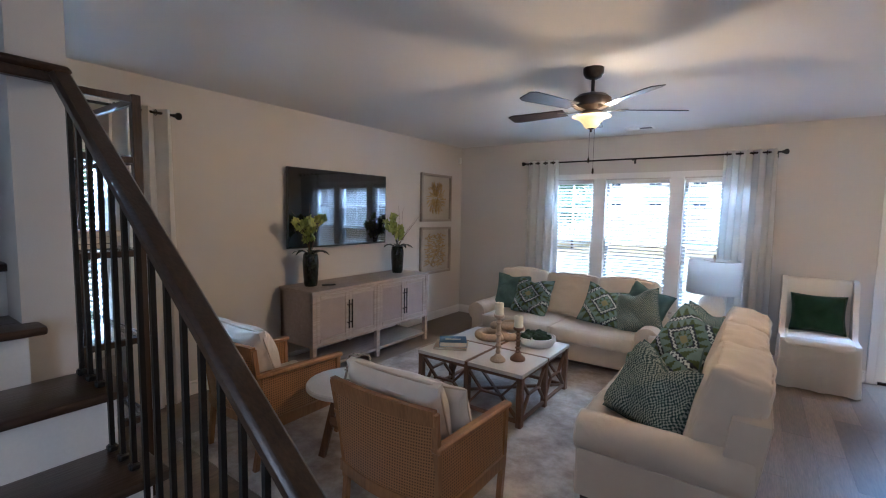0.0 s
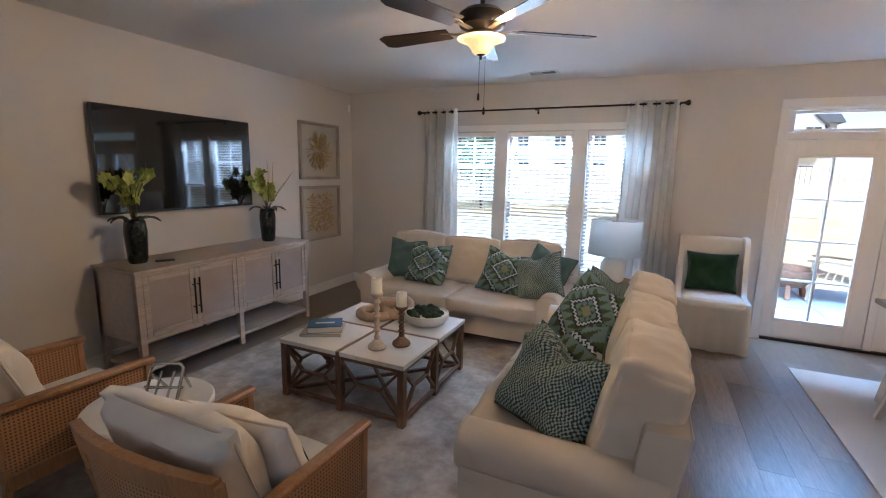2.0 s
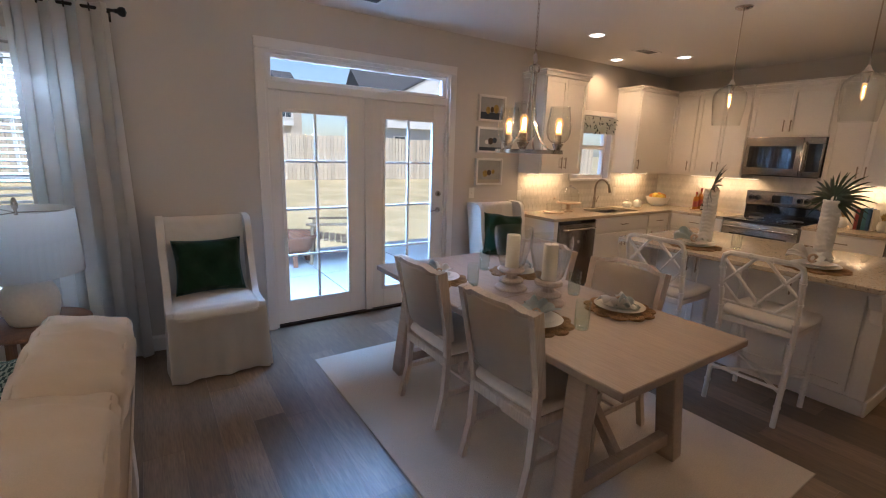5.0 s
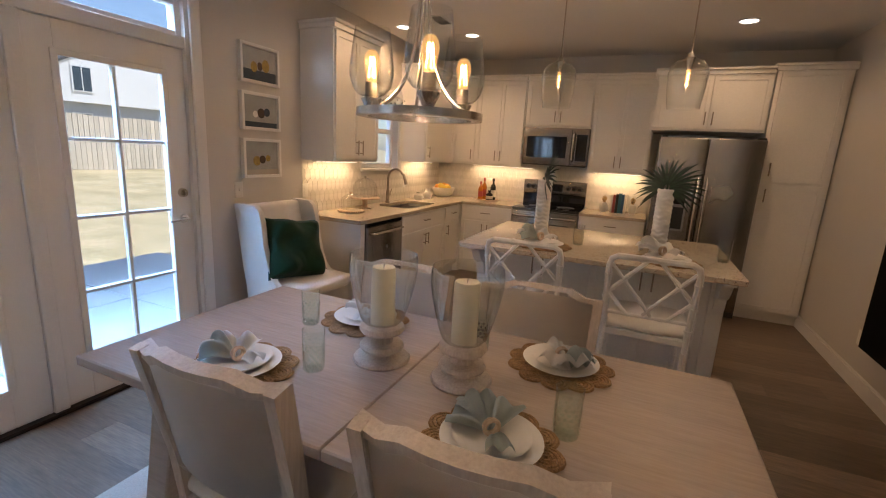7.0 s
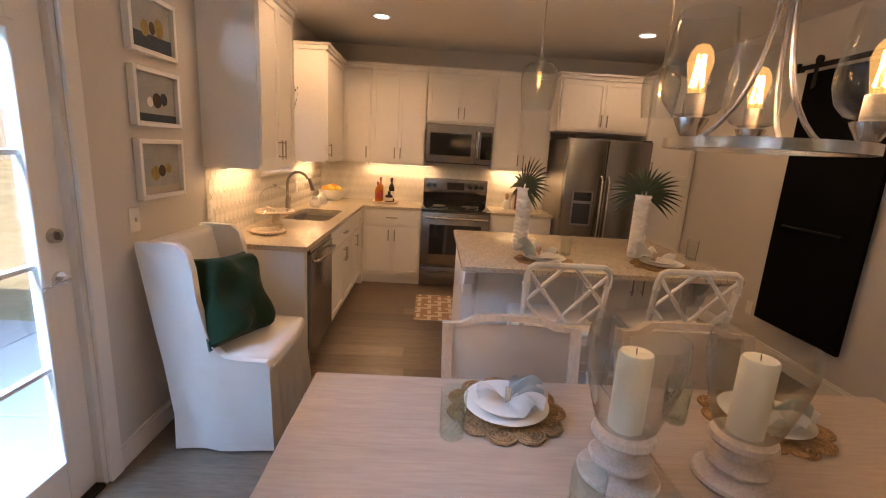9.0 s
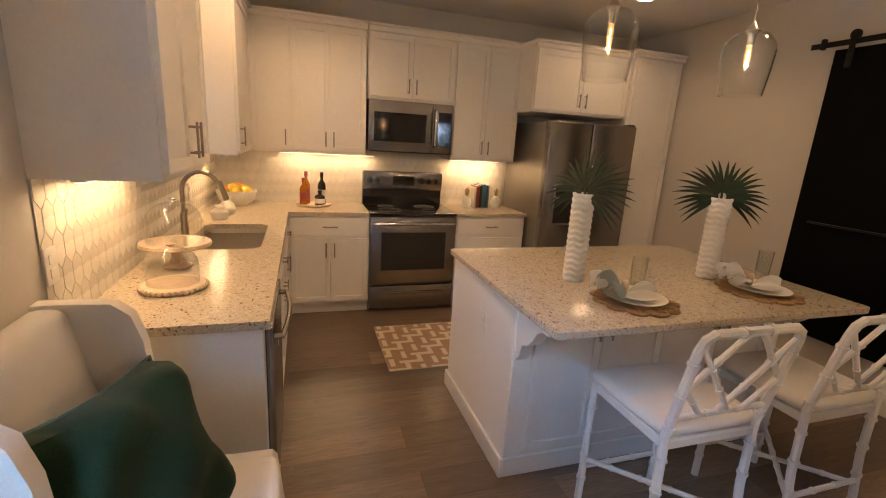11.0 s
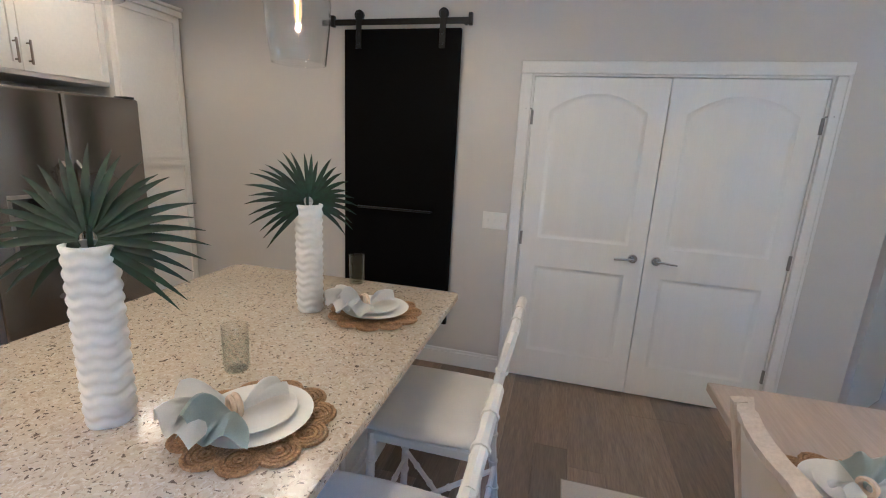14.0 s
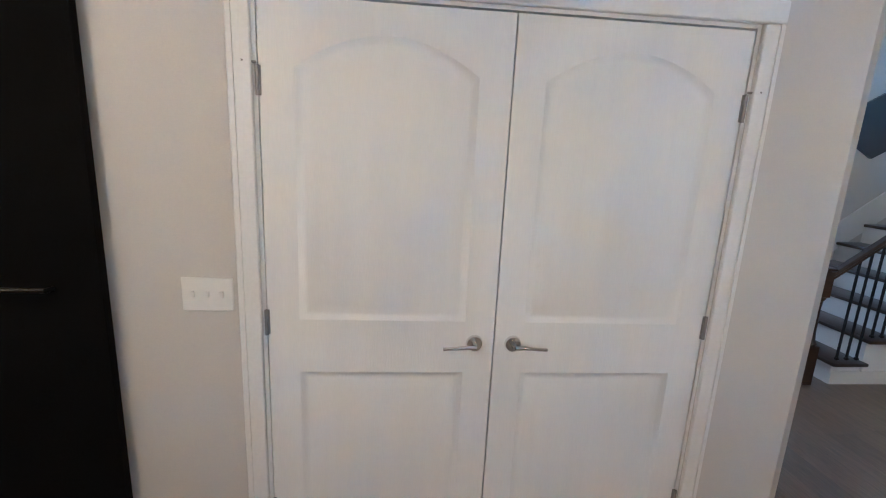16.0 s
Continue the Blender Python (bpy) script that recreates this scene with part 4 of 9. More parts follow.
def shaker(parent, x0, x1, z0, z1, hand_at, name="door", y=0.0):
    """A shaker front on the plane y, facing -y. hand_at: (x, z, vertical) or None."""
    f = bmesh.new()
    t, s = 0.019, min(0.058, (z1 - z0) * 0.30)
    g = 0.0016
    x0, x1, z0, z1 = x0 + g, x1 - g, z0 + g, z1 - g
    shaker_front(f, Matrix.Translation((x0, y, z0)), x1 - x0, z1 - z0, s)
    d = part(name, f, "cabinet_paint", parent)
    if hand_at:
        handle(d, hand_at[0], y - t, hand_at[1], hand_at[2])
    return d


def slab(parent, x0, x1, z0, z1, y=0.0, name="drawer"):
    f = bmesh.new()
    g = 0.0016
    box(f, x0 + g, x1 - g, y - 0.019, y, z0 + g, z1 - g, 0.0015)
    d = part(name, f, "cabinet_paint", parent)
    handle(d, (x0 + x1) / 2, y - 0.019, (z0 + z1) / 2, False)
    return d


def base_cabinet(m, w, d=0.60, kind="doors", label="white shaker base cabinet under the stone worktop", drawer=True):
    """Origin at the front left floor corner; the front faces -y."""
    c = thing("base_cabinet", label, "cabinet", m, "kitchen base cabinets")
    f = bmesh.new()
    if "sink" in label:
        box(f, 0, w, 0.0, 0.02, 0.10, 0.884)
        box(f, 0, w, 0.02, d, 0.10, 0.66)
    else:
        box(f, 0, w, 0.0, d, 0.10, 0.884)
    box(f, 0, w, 0.06, d, 0.0, 0.10)
    part("body", f, "cabinet_paint", c)
    part("toe_board", boxes((0.0, w, 0.045, 0.058, 0.0, 0.095)), "trim_paint", c)
    if kind == "doors":
        zt = 0.69 if drawer else 0.87
        if drawer:
            slab(c, 0.012, w - 0.012, 0.715, 0.87)
        m2 = w / 2
        shaker(c, 0.012, m2, 0.125, zt, (m2 - 0.035, zt - 0.10, True))
        shaker(c, m2, w - 0.012, 0.125, zt, (m2 + 0.035, zt - 0.10, True))
    elif kind == "door":
        slab(c, 0.012, w - 0.012, 0.715, 0.87)
        shaker(c, 0.012, w - 0.012, 0.125, 0.69, (0.06, 0.60, True))
    elif kind == "drawers":
        for a, b in ((0.715, 0.87), (0.435, 0.69), (0.125, 0.41)):
            slab(c, 0.012, w - 0.012, a, b)
    return c


def wall_cabinet(m, w, h, d=0.33, doors=2, single="R", crown=(True, False, False), label="white shaker wall cabinet with a crown moulding", low=True):
    """Origin at the front left lower corner."""
    c = thing("wall_cabinet", label, "cabinet", m, "kitchen wall cabinets")
    part("body", boxes((0, w, 0, d, 0, h)), "cabinet_paint", c)
    if doors == 2:
        shaker(c, 0.010, w / 2, 0.022, h - 0.05, (w / 2 - 0.033, 0.022 + 0.10, True))
        shaker(c, w / 2, w - 0.010, 0.022, h - 0.05, (w / 2 + 0.033, 0.022 + 0.10, True))
    else:
        shaker(c, 0.010, w - 0.010, 0.022, h - 0.05, ((w - 0.045) if single == "R" else 0.045, 0.122, True))
    f = bmesh.new()
    l, r = (-0.032 if crown[1] else 0), (w + 0.032 if crown[2] else w)
    box(f, l * 0.5, w + (r - w) * 0.5, -0.022, d, h - 0.035, h + 0.004, 0.003)
    box(f, l, r, -0.046, d, h + 0.004, h + 0.028, 0.008, 2)
    part("crown_moulding", f, "cabinet_paint", c)
    return c


FN, FE = 5.47, 6.07
UN, UE = YN - 0.335, XE - 0.335
N0 = lambda x, y, z=0.0: pose(x, y, z)
E0 = lambda x, y, z=0.0: pose(x, y, z, 0, 0, -90)

# sink run, facing south
endp = thing("cabinet_side", "white painted side of the sink cabinet run", "cabinet")
part("board", boxes((3.825, 3.885, FN, YN, 0, 0.884)), "cabinet_paint", endp)
part("foot_moulding", boxes((3.813, 3.825, FN, YN, 0, 0.09)), "trim_paint", endp)
base_cabinet(N0(4.505, FN), 1.045, YN - FN, "doors", "white shaker sink cabinet with two doors", True)
base_cabinet(N0(5.552, FN), 0.475, YN - FN, "door", "narrow white shaker cabinet at the inner corner")
# range run, facing west
base_cabinet(E0(FE, 5.445), 0.665, XE - FE, "doors", "white shaker base cabinet beside the cooker")
base_cabinet(E0(FE, 3.985), 0.70, XE - FE, "drawers", "white three-drawer base cabinet beside the refrigerator")
H = 2.455 - 1.385
wall_cabinet(N0(3.80, UN, 1.385), 0.665, H, 0.335, 2, crown=(True, True, True))
wall_cabinet(N0(5.50, UN, 1.385), UE - 5.50, H, 0.335, 1, "L", crown=(True, True, False), label="white shaker wall cabinet beside the kitchen window")
wall_cabinet(E0(UE, UN, 1.385), 0.32, H, 0.335, 1, "R", label="narrow white shaker wall cabinet in the corner")
wall_cabinet(E0(UE, UN - 0.322, 1.385), 0.625, H, 0.335, 2)
wall_cabinet(E0(UE, 4.780, 1.875), 0.785, 2.455 - 1.875, 0.335, 2, label="short white shaker cabinet above the microwave")
wall_cabinet(E0(UE, 3.993, 1.385), 0.66, H, 0.335, 2)
wall_cabinet(E0(6.02, 3.355, 1.86), 0.995, 0.575, XE - 6.02, 2, crown=(True, True, False), label="deep white shaker cabinet above the refrigerator")
# tall larder cabinet
c = thing("tall_cabinet", "tall white shaker larder cabinet beside the refrigerator", "cabinet", E0(5.99, 2.352))
part("body", boxes((0, 0.565, 0, XE - 5.99, 0.10, 2.455), (0, 0.565, 0.05, XE - 5.99, 0, 0.10)), "cabinet_paint", c)
shaker(c, 0.03, 0.535, 0.125, 1.385, (0.075, 1.27, True))
shaker(c, 0.03, 0.535, 1.405, 2.41, (0.075, 1.52, True))
f = bmesh.new()
box(f, -0.015, 0.58, -0.022, 0.4, 2.42, 2.46, 0.003)
box(f, -0.03, 0.575, -0.046, 0.4, 2.46, 2.484, 0.008, 2)
part("crown_moulding", f, "cabinet_paint", c)
# filler between corner bases
bm = boxes((6.028, XE, 5.447, YN, 0.0, 0.884))
tagged(part("corner_filler", bm, "cabinet_paint"), "white painted corner filler under the worktop", "cabinet")

# worktops with the sink cut out
SX0, SX1, SYA, SYB = 4.82, 5.53, 5.56, 5.955
top = thing("worktop", "speckled beige stone worktop with a polished edge", "worktop")
for a in ((3.79, SX0, FN - 0.025, YN), (SX1, XE, FN - 0.025, YN), (SX0, SX1, FN - 0.025, SYA), (SX0, SX1, SYB, YN), (FE - 0.025, XE, 4.785, FN - 0.025)):
    part("slab", boxes((*a, 0.884, 0.916)), "granite", top)
for cx, cy, q in ((SX0, SYA, 180), (SX1, SYA, 270), (SX1, SYB, 0), (SX0, SYB, 90)):
    # rounded inner corners of the cut-out
    r, f = 0.075, bmesh.new()
    ux, uy = math.copysign(r, cx - 5.17), math.copysign(r, cy - 5.75)
    rim = [(cx, cy)] + [(cx - ux + r * math.cos(radians(q + 90 * k / 8)), cy - uy + r * math.sin(radians(q + 90 * k / 8))) for k in range(9)]
    lo = [f.verts.new((px, py, 0.884)) for px, py in rim]
    hi = [f.verts.new((px, py, 0.9158)) for px, py in rim]
    f.faces.new(hi)
    f.faces.new(lo)
    for k in range(len(rim)):
        f.faces.new((lo[k], lo[(k + 1) % len(rim)], hi[(k + 1) % len(rim)], hi[k]))
    part("slab_corner", f, "granite", top)
part("slab", boxes((FE - 0.025, XE, 3.275, 3.985, 0.884, 0.916), bev=0.002), "granite", top)
sink = thing("sink", "brushed steel undermount sink basin", "sink")
f = bmesh.new()
t = bmesh.new()
box(t, SX0 - 0.006, SX1 + 0.006, SYA - 0.006, SYB + 0.006, 0.70, 0.884, 0.05, 4)
bmesh.ops.delete(t, geom=[q for q in t.faces if q.calc_center_median().z > 0.86], context="FACES")
join(f, t)
part("basin", f, "sink_steel", sink)
f = bmesh.new()
rod(f, (5.10, 5.78, 0.700), (5.10, 5.78, 0.706), 0.045)
part("drain", f, "chrome", sink)
tap = thing("faucet", "brushed nickel gooseneck pull-down faucet", "faucet", N0(5.12, 5.99, 0.916))
f = bmesh.new()
turned(f, [(0.027, 0), (0.027, 0.012), (0.021, 0.02), (0.019, 0.13), (0.015, 0.15)], 20)
part("base", f, "brushed_handle", tap)
f = bmesh.new()
pts = [(0, 0, 0.14)] + [(0, 0, 0.27)] + [(0, -0.10 + 0.10 * math.cos(a), 0.27 + 0.115 * math.sin(a)) for a in [i * math.pi / 12 for i in range(1, 11)]]
pipe(f, pts, 0.0125, 12)
part("spout", f, "brushed_handle", tap)
f = bmesh.new()
rod(f, (0, -0.196, 0.335), (0, -0.232, 0.225), 0.014, 0.018, 14)
part("spray_head", f, "brushed_handle", tap)
f = bmesh.new()
rod(f, (0.018, 0, 0.085), (0.05, 0, 0.09), 0.010)
rod(f, (0.045, 0, 0.09), (0.085, 0, 0.155), 0.006, 0.005)
part("side_lever", f, "brushed_handle", tap)

# dishwasher
dw = thing("dishwasher", "stainless steel dishwasher with a curved bar handle", "dishwasher", N0(3.888, FN))
part("body", boxes((0, 0.61, 0.0, 0.55, 0.10, 0.88)), "black_plastic", dw)
f = bmesh.new()
box(f, 0.004, 0.606, -0.028, 0, 0.115, 0.845, 0.006, 2)
part("door", f, "steel", dw)
part("control_strip", boxes((0.004, 0.606, -0.02, 0, 0.85, 0.878)), "black_glass", dw)
f = bmesh.new()
pipe(f, [(0.05, -0.028, 0.79)] + [(0.05 + 0.51 * k / 10, -0.06 - 0.018 * math.sin(math.pi * k / 10), 0.79) for k in range(11)] + [(0.56, -0.028, 0.79)], 0.011, 10)
part("handle", f, "nickel", dw)
part("kick_plate", boxes((0, 0.61, 0.05, 0.06, 0, 0.10)), "black_plastic", dw)

# cooker
rg = thing("cooker", "stainless steel electric cooker with a black glass hob", "cooker", E0(6.035, 4.780))
W = 0.79
f = bmesh.new()
box(f, 0.003, W - 0.003, 0.03, 0.60, 0.03, 0.895, 0.003)
part("body", f, "steel_side", rg)
f = bmesh.new()
box(f, 0.0, W, -0.005, 0.56, 0.895, 0.918, 0.006, 2)
part("hob", f, "black_glass", rg)
f = bmesh.new()
box(f, 0.0, W, 0.545, 0.62, 0.90, 1.07, 0.004)
part("back_guard", f, "black_glass", rg)
f = bmesh.new()
t = bmesh.new()
box(t, 0.0, W, 0.515, 0.60, 1.06, 1.235, 0.012, 2)
join(f, t)
part("control_panel", f, "steel", rg)
part("display", boxes((0.29, 0.50, 0.510, 0.516, 1.105, 1.195)), "black_glass", rg)
for kx in (0.065, 0.135, 0.575, 0.645, 0.715):
    f = bmesh.new()
    rod(f, (kx, 0.516, 1.15), (kx, 0.508, 1.15), 0.030, 0.030, 18)
    rod(f, (kx, 0.508, 1.15), (kx, 0.482, 1.15), 0.024, 0.020, 18)
    part("knob", f, "black_plastic", rg)
f = bmesh.new()
box(f, 0.004, W - 0.004, -0.012, 0.03, 0.265, 0.885, 0.008, 2)
od = part("oven_door", f, "steel", rg)
part("window", boxes((0.10, W - 0.10, -0.0145, -0.010, 0.40, 0.745), bev=0.001), "black_glass", od)
f = bmesh.new()
box(f, 0.135, W - 0.135, -0.0165, -0.0145, 0.46, 0.70)
part("inner_glass", f, "black_glass", od)
f = bmesh.new()
pipe(f, [(0.03, -0.012, 0.825), (0.035, -0.052, 0.828), (W - 0.035, -0.052, 0.828), (W - 0.03, -0.012, 0.825)], 0.014, 12)
part("handle", f, "nickel", od)
f = bmesh.new()
box(f, 0.004, W - 0.004, -0.010, 0.03, 0.035, 0.25, 0.008, 2)
dr = part("drawer", f, "steel", rg)
part("grip", boxes((0.10, W - 0.10, -0.022, -0.010, 0.175, 0.195), bev=0.004), "steel", dr)
for cx2, cy2, rr in ((0.2, 0.16, 0.10), (0.58, 0.16, 0.075), (0.2, 0.40, 0.075), (0.58, 0.40, 0.10)):
    f = bmesh.new()
    pipe(f, [(cx2 + rr * math.cos(a), cy2 + rr * math.sin(a), 0.9185) for a in [i * math.pi / 16 for i in range(32)]], 0.0012, 4, True)
    part("burner_ring", f, "steel_side", rg)

# microwave
mw = thing("microwave", "stainless steel over-range microwave", "microwave", E0(6.30, 4.772, 1.435))
f = bmesh.new()
box(f, 0, 0.770, 0.02, XE - 6.30, 0, 0.437, 0.004)
part("body", f, "black_plastic", mw)
f = bmesh.new()
box(f, 0.0, 0.575, -0.012, 0.02, 0.0, 0.437, 0.006, 2)
md = part("door", f, "steel", mw)
part("window", boxes((0.045, 0.52, -0.0145, -0.010, 0.085, 0.335), bev=0.001), "black_glass", md)
f = bmesh.new()
pipe(f, [(0.60, -0.012, 0.06), (0.60, -0.045, 0.07), (0.60, -0.05, 0.22), (0.60, -0.045, 0.37), (0.60, -0.012, 0.38)], 0.012, 10)
part("handle", f, "nickel", mw)
f = bmesh.new()
box(f, 0.577, 0.770, -0.010, 0.02, 0.0, 0.437, 0.006, 2)
part("control_panel", f, "steel", mw)
part("keypad", boxes((0.632, 0.755, -0.0125, -0.008, 0.06, 0.365)), "black_glass", mw)
part("grille", boxes((0.01, 0.76, -0.006, 0.02, -0.008, 0.0)), "black_plastic", mw)

# refrigerator
fr = thing("refrigerator", "stainless steel side-by-side refrigerator with a dispenser", "refrigerator", E0(5.80, 3.262))
f = bmesh.new()
box(f, 0, 0.905, 0.075, XE - 5.82, 0.03, 1.775, 0.006)
part("body", f, "steel_side", fr)
for nm, a, b in (("freezer_door", 0.002, 0.428), ("fridge_door", 0.434, 0.903)):
    f = bmesh.new()
    box(f, a, b, 0.0, 0.072, 0.09, 1.785, 0.016, 3)
    dd = part(nm, f, "steel", fr)
    hx = b - 0.035 if nm == "freezer_door" else a + 0.035
    f = bmesh.new()
    pipe(f, [(hx, 0.0, 0.62), (hx, -0.045, 0.66), (hx, -0.055, 1.0), (hx, -0.045, 1.36), (hx, 0.0, 1.40)], 0.013, 10)
    part("handle", f, "nickel", dd)
    if nm == "freezer_door":
        part("dispenser", boxes((0.10, 0.325, -0.006, 0.004, 0.86, 1.24), bev=0.003), "steel_side", dd)
        part("recess", boxes((0.118, 0.307, -0.0085, -0.005, 0.88, 1.10), bev=0.002), "black_plastic", dd)
        part("keypad", boxes((0.118, 0.307, -0.0085, -0.005, 1.13, 1.22), bev=0.002), "black_glass", dd)
part("kick_grille", boxes((0, 0.905, 0.03, 0.075, 0.03, 0.085)), "black_plastic", fr)
for hx in (0.04, 0.865):
    part("hinge_cover", boxes((hx - 0.03, hx + 0.03, 0.02, 0.12, 1.785, 1.80), bev=0.004), "black_plastic", fr)

# ---- island ----
isl = thing("kitchen_island", "white panelled kitchen island with corbels", "island")
IX0, IX1, IY0, IY1 = 3.89, 4.735, 2.80, 4.44
f = bmesh.new()
box(f, IX0, IX1, IY0, IY1, 0, 0.884)
part("body", f, "cabinet_paint", isl)
f = bmesh.new()
for a in ((IX0 - 0.016, IX1 + 0.016, IY1, IY1 + 0.016), (IX0 - 0.016, IX1 + 0.016, IY0 - 0.016, IY0), (IX0 - 0.016, IX0, IY0, IY1), (IX1, IX1 + 0.016, IY0, IY1)):
    box(f, *a, 0, 0.105, 0.004)
part("plinth", f, "trim_paint", isl)
for y in (IY0, IY1 - 0.09):
    f = bmesh.new()
    box(f, IX0 - 0.012, IX0, y, y + 0.09, 0.105, 0.884, 0.002)
    part("corner_post", f, "cabinet_paint", isl)
bays = [(2.90, 3.62), (3.62, 4.34)]
for a, b in bays:
    mid = (a + b) / 2
    for x0, x1, hx in ((a, mid, mid - 0.035), (mid, b, mid + 0.035)):
        # doors on the seating side face west
        f = bmesh.new()
        g, s, t0 = 0.002, 0.058, 0.019
        y0, y1 = x0 + g, x1 - g
        shaker_front(f, pose(IX0, y1, 0.13, 0, 0, -90), y1 - y0, 0.73, s)
        d = part("door", f, "cabinet_paint", isl)
        f = bmesh.new()
        bar(f, (IX0 - t0 - 0.028, hx, 0.69), (IX0 - t0 - 0.028, hx, 0.82), 0.011, 0.008, up=(1, 0, 0))
        for z in (0.71, 0.80):
            rod(f, (IX0 - t0, hx, z), (IX0 - t0 - 0.028, hx, z), 0.0045, n=8)
        part("handle", f, "brushed_handle", d, "brushed bronze bar handle")
for y in (IY0 + 0.005, IY1 - 0.065):
    f = bmesh.new()
    prof = [(0, 0.884), (-0.26, 0.884), (-0.26, 0.85), (-0.20, 0.845), (-0.165, 0.82), (-0.14, 0.78), (-0.10, 0.74), (-0.055, 0.72), (-0.04, 0.66), (0, 0.62)]
    t = bmesh.new()
    for yy in (y, y + 0.06):
        t.faces.new([t.verts.new((IX0 - 0.012 + px, yy, pz)) for px, pz in prof])
    t.faces.ensure_lookup_table()
    va, vb = t.faces[0].verts[:], t.faces[1].verts[:]
    for i in range(len(va)):
        t.faces.new((va[i], va[(i + 1) % len(va)], vb[(i + 1) % len(va)], vb[i]))
    join(f, t)
    part("corbel", f, "cabinet_paint", isl)
f = bmesh.new()
box(f, 4.20, 4.275, IY1, IY1 + 0.006, 0.60, 0.715, 0.002)
for z in (0.635, 0.68):
    box(f, 4.222, 4.253, IY1 + 0.006, IY1 + 0.009, z - 0.014, z + 0.014, 0.003)
part("outlet", f, "white_plastic", isl, "white wall outlet")
it = thing("island_worktop", "speckled beige granite island worktop", "worktop")
f = bmesh.new()
t = bmesh.new()
rows = []
for ins, z in ((0.004, 0.884), (0.0, 0.888), (0.0, 0.912), (0.0012, 0.9148), (0.004, 0.916)):
    row, rr = [], 0.028
    for cx, cy, a0 in ((4.765 - rr, 4.472 - rr, 0), (3.522 + rr, 4.472 - rr, 90), (3.522 + rr, 2.772 + rr, 180), (4.765 - rr, 2.772 + rr, 270)):
        for k in range(9):
            a = radians(a0 + 90 * k / 8)
            row.append(t.verts.new((cx + (rr - ins) * math.cos(a), cy + (rr - ins) * math.sin(a), z)))
    rows.append(row)
for a, b in zip(rows, rows[1:]):
    for i in range(len(a)):
        t.faces.new((a[i], a[(i + 1) % len(a)], b[(i + 1) % len(a)], b[i]))
t.faces.new(rows[0])
t.faces.new(rows[-1])
join(f, t)
part("slab", f, "granite", it)

# ---- black sliding panel on its rail ----
bd = thing("sliding_barn_panel", "matt black sliding panel hung from a steel rail", "barn door")
f = bmesh.new()
box(f, 3.808, 4.605, YS + 0.028, YS + 0.060, 0.335, 2.315, 0.002)
part("panel", f, "black_panel", bd)
f = bmesh.new()
box(f, 3.74, 4.76, YS + 0.070, YS + 0.078, 2.335, 2.372, 0.002)
part("rail", f, "black_iron", bd)
for x in (3.79, 4.72):
    f = bmesh.new()
    rod(f, (x, YS, 2.353), (x, YS + 0.07, 2.353), 0.012)
    box(f, x - 0.055, x - 0.030, YS + 0.062, YS + 0.092, 2.325, 2.395, 0.003)
    part("stop", f, "black_iron", bd)
for x in (3.92, 4.49):
    f = bmesh.new()
    rod(f, (x, YS + 0.066, 2.395), (x, YS + 0.084, 2.395), 0.032, 0.032, 20)
    box(f, x - 0.020, x + 0.020, YS + 0.084, YS + 0.090, 2.19, 2.41, 0.004)
    for z in (2.22, 2.28):
        rod(f, (x, YS + 0.088, z), (x, YS + 0.096, z), 0.008)
    part("hanger", f, "black_iron", bd)
f = bmesh.new()
pipe(f, [(3.95, YS + 0.06, 1.145), (3.955, YS + 0.085, 1.145), (4.49, YS + 0.085, 1.145), (4.495, YS + 0.06, 1.145)], 0.008, 8)
part("pull_bar", f, "black_iron", bd)


def switch_plate(m, n, label):
    s = thing("light_switch", label, "switch", m)
    w = 0.045 * n + 0.03
    f = bmesh.new()
    box(f, -w / 2, w / 2, 0, 0.006, -0.058, 0.058, 0.003)
    part("plate", f, "white_plastic", s)
    for i in range(n):
        f = bmesh.new()
        x = (i - (n - 1) / 2) * 0.046
        box(f, x - 0.006, x + 0.006, 0.006, 0.016, -0.010, 0.012, 0.002)
        part("toggle", f, "white_plastic", s)


def outlet(m):
    s = thing("wall_outlet", "white duplex wall outlet", "outlet", m, "wall outlets")
    f = bmesh.new()
    box(f, -0.036, 0.036, 0, 0.006, -0.058, 0.058, 0.003)
    part("plate", f, "white_plastic", s)
    for z in (-0.022, 0.022):
        f = bmesh.new()
        box(f, -0.016, 0.016, 0.006, 0.009, z - 0.015, z + 0.015, 0.004)
        part("socket", f, "white_plastic", s)


switch_plate(pose(3.517, YS, 1.117), 3, "white triple light switch plate beside the closet")
switch_plate(Matrix.Translation((1.10, 1.545, 1.15)) @ Matrix.Rotation(radians(46), 4, "Z"), 2, "white double light switch on the angled wall")
outlet(pose(4.75, YS, 0.36))
outlet(pose(3.83, YN - 0.008, 1.12, 0, 0, 180))
outlet(pose(5.62, YN - 0.008, 1.12, 0, 0, 180))
outlet(pose(XE - 0.008, 5.30, 1.14, 0, 0, 90))
switch_plate(pose(3.13, YN, 1.16, 0, 0, 180), 1, "white light switch beside the patio door")

# ---- lamps of the house ----


def downlight(x, y, power=17):
    c = thing("downlight", "round recessed ceiling downlight, switched on", "ceiling light", pose(x, y, CEIL), "recessed downlights")
    f = bmesh.new()
    turned(f, [(0.088, -0.002), (0.088, -0.008), (0.070, -0.010), (0.066, -0.003)], 28)
    part("trim_ring", f, "white_plastic", c)
    f = bmesh.new()
    rod(f, (0, 0, -0.004), (0, 0, -0.001), 0.066, 0.066, 28)
    part("lens", f, "can_glow", c)
    lamp("downlight_lamp", "SPOT", power, (1.0, 0.60, 0.27), look((x, y, CEIL - 0.03), (x, y, 0)), radius=0.06, spot=150)


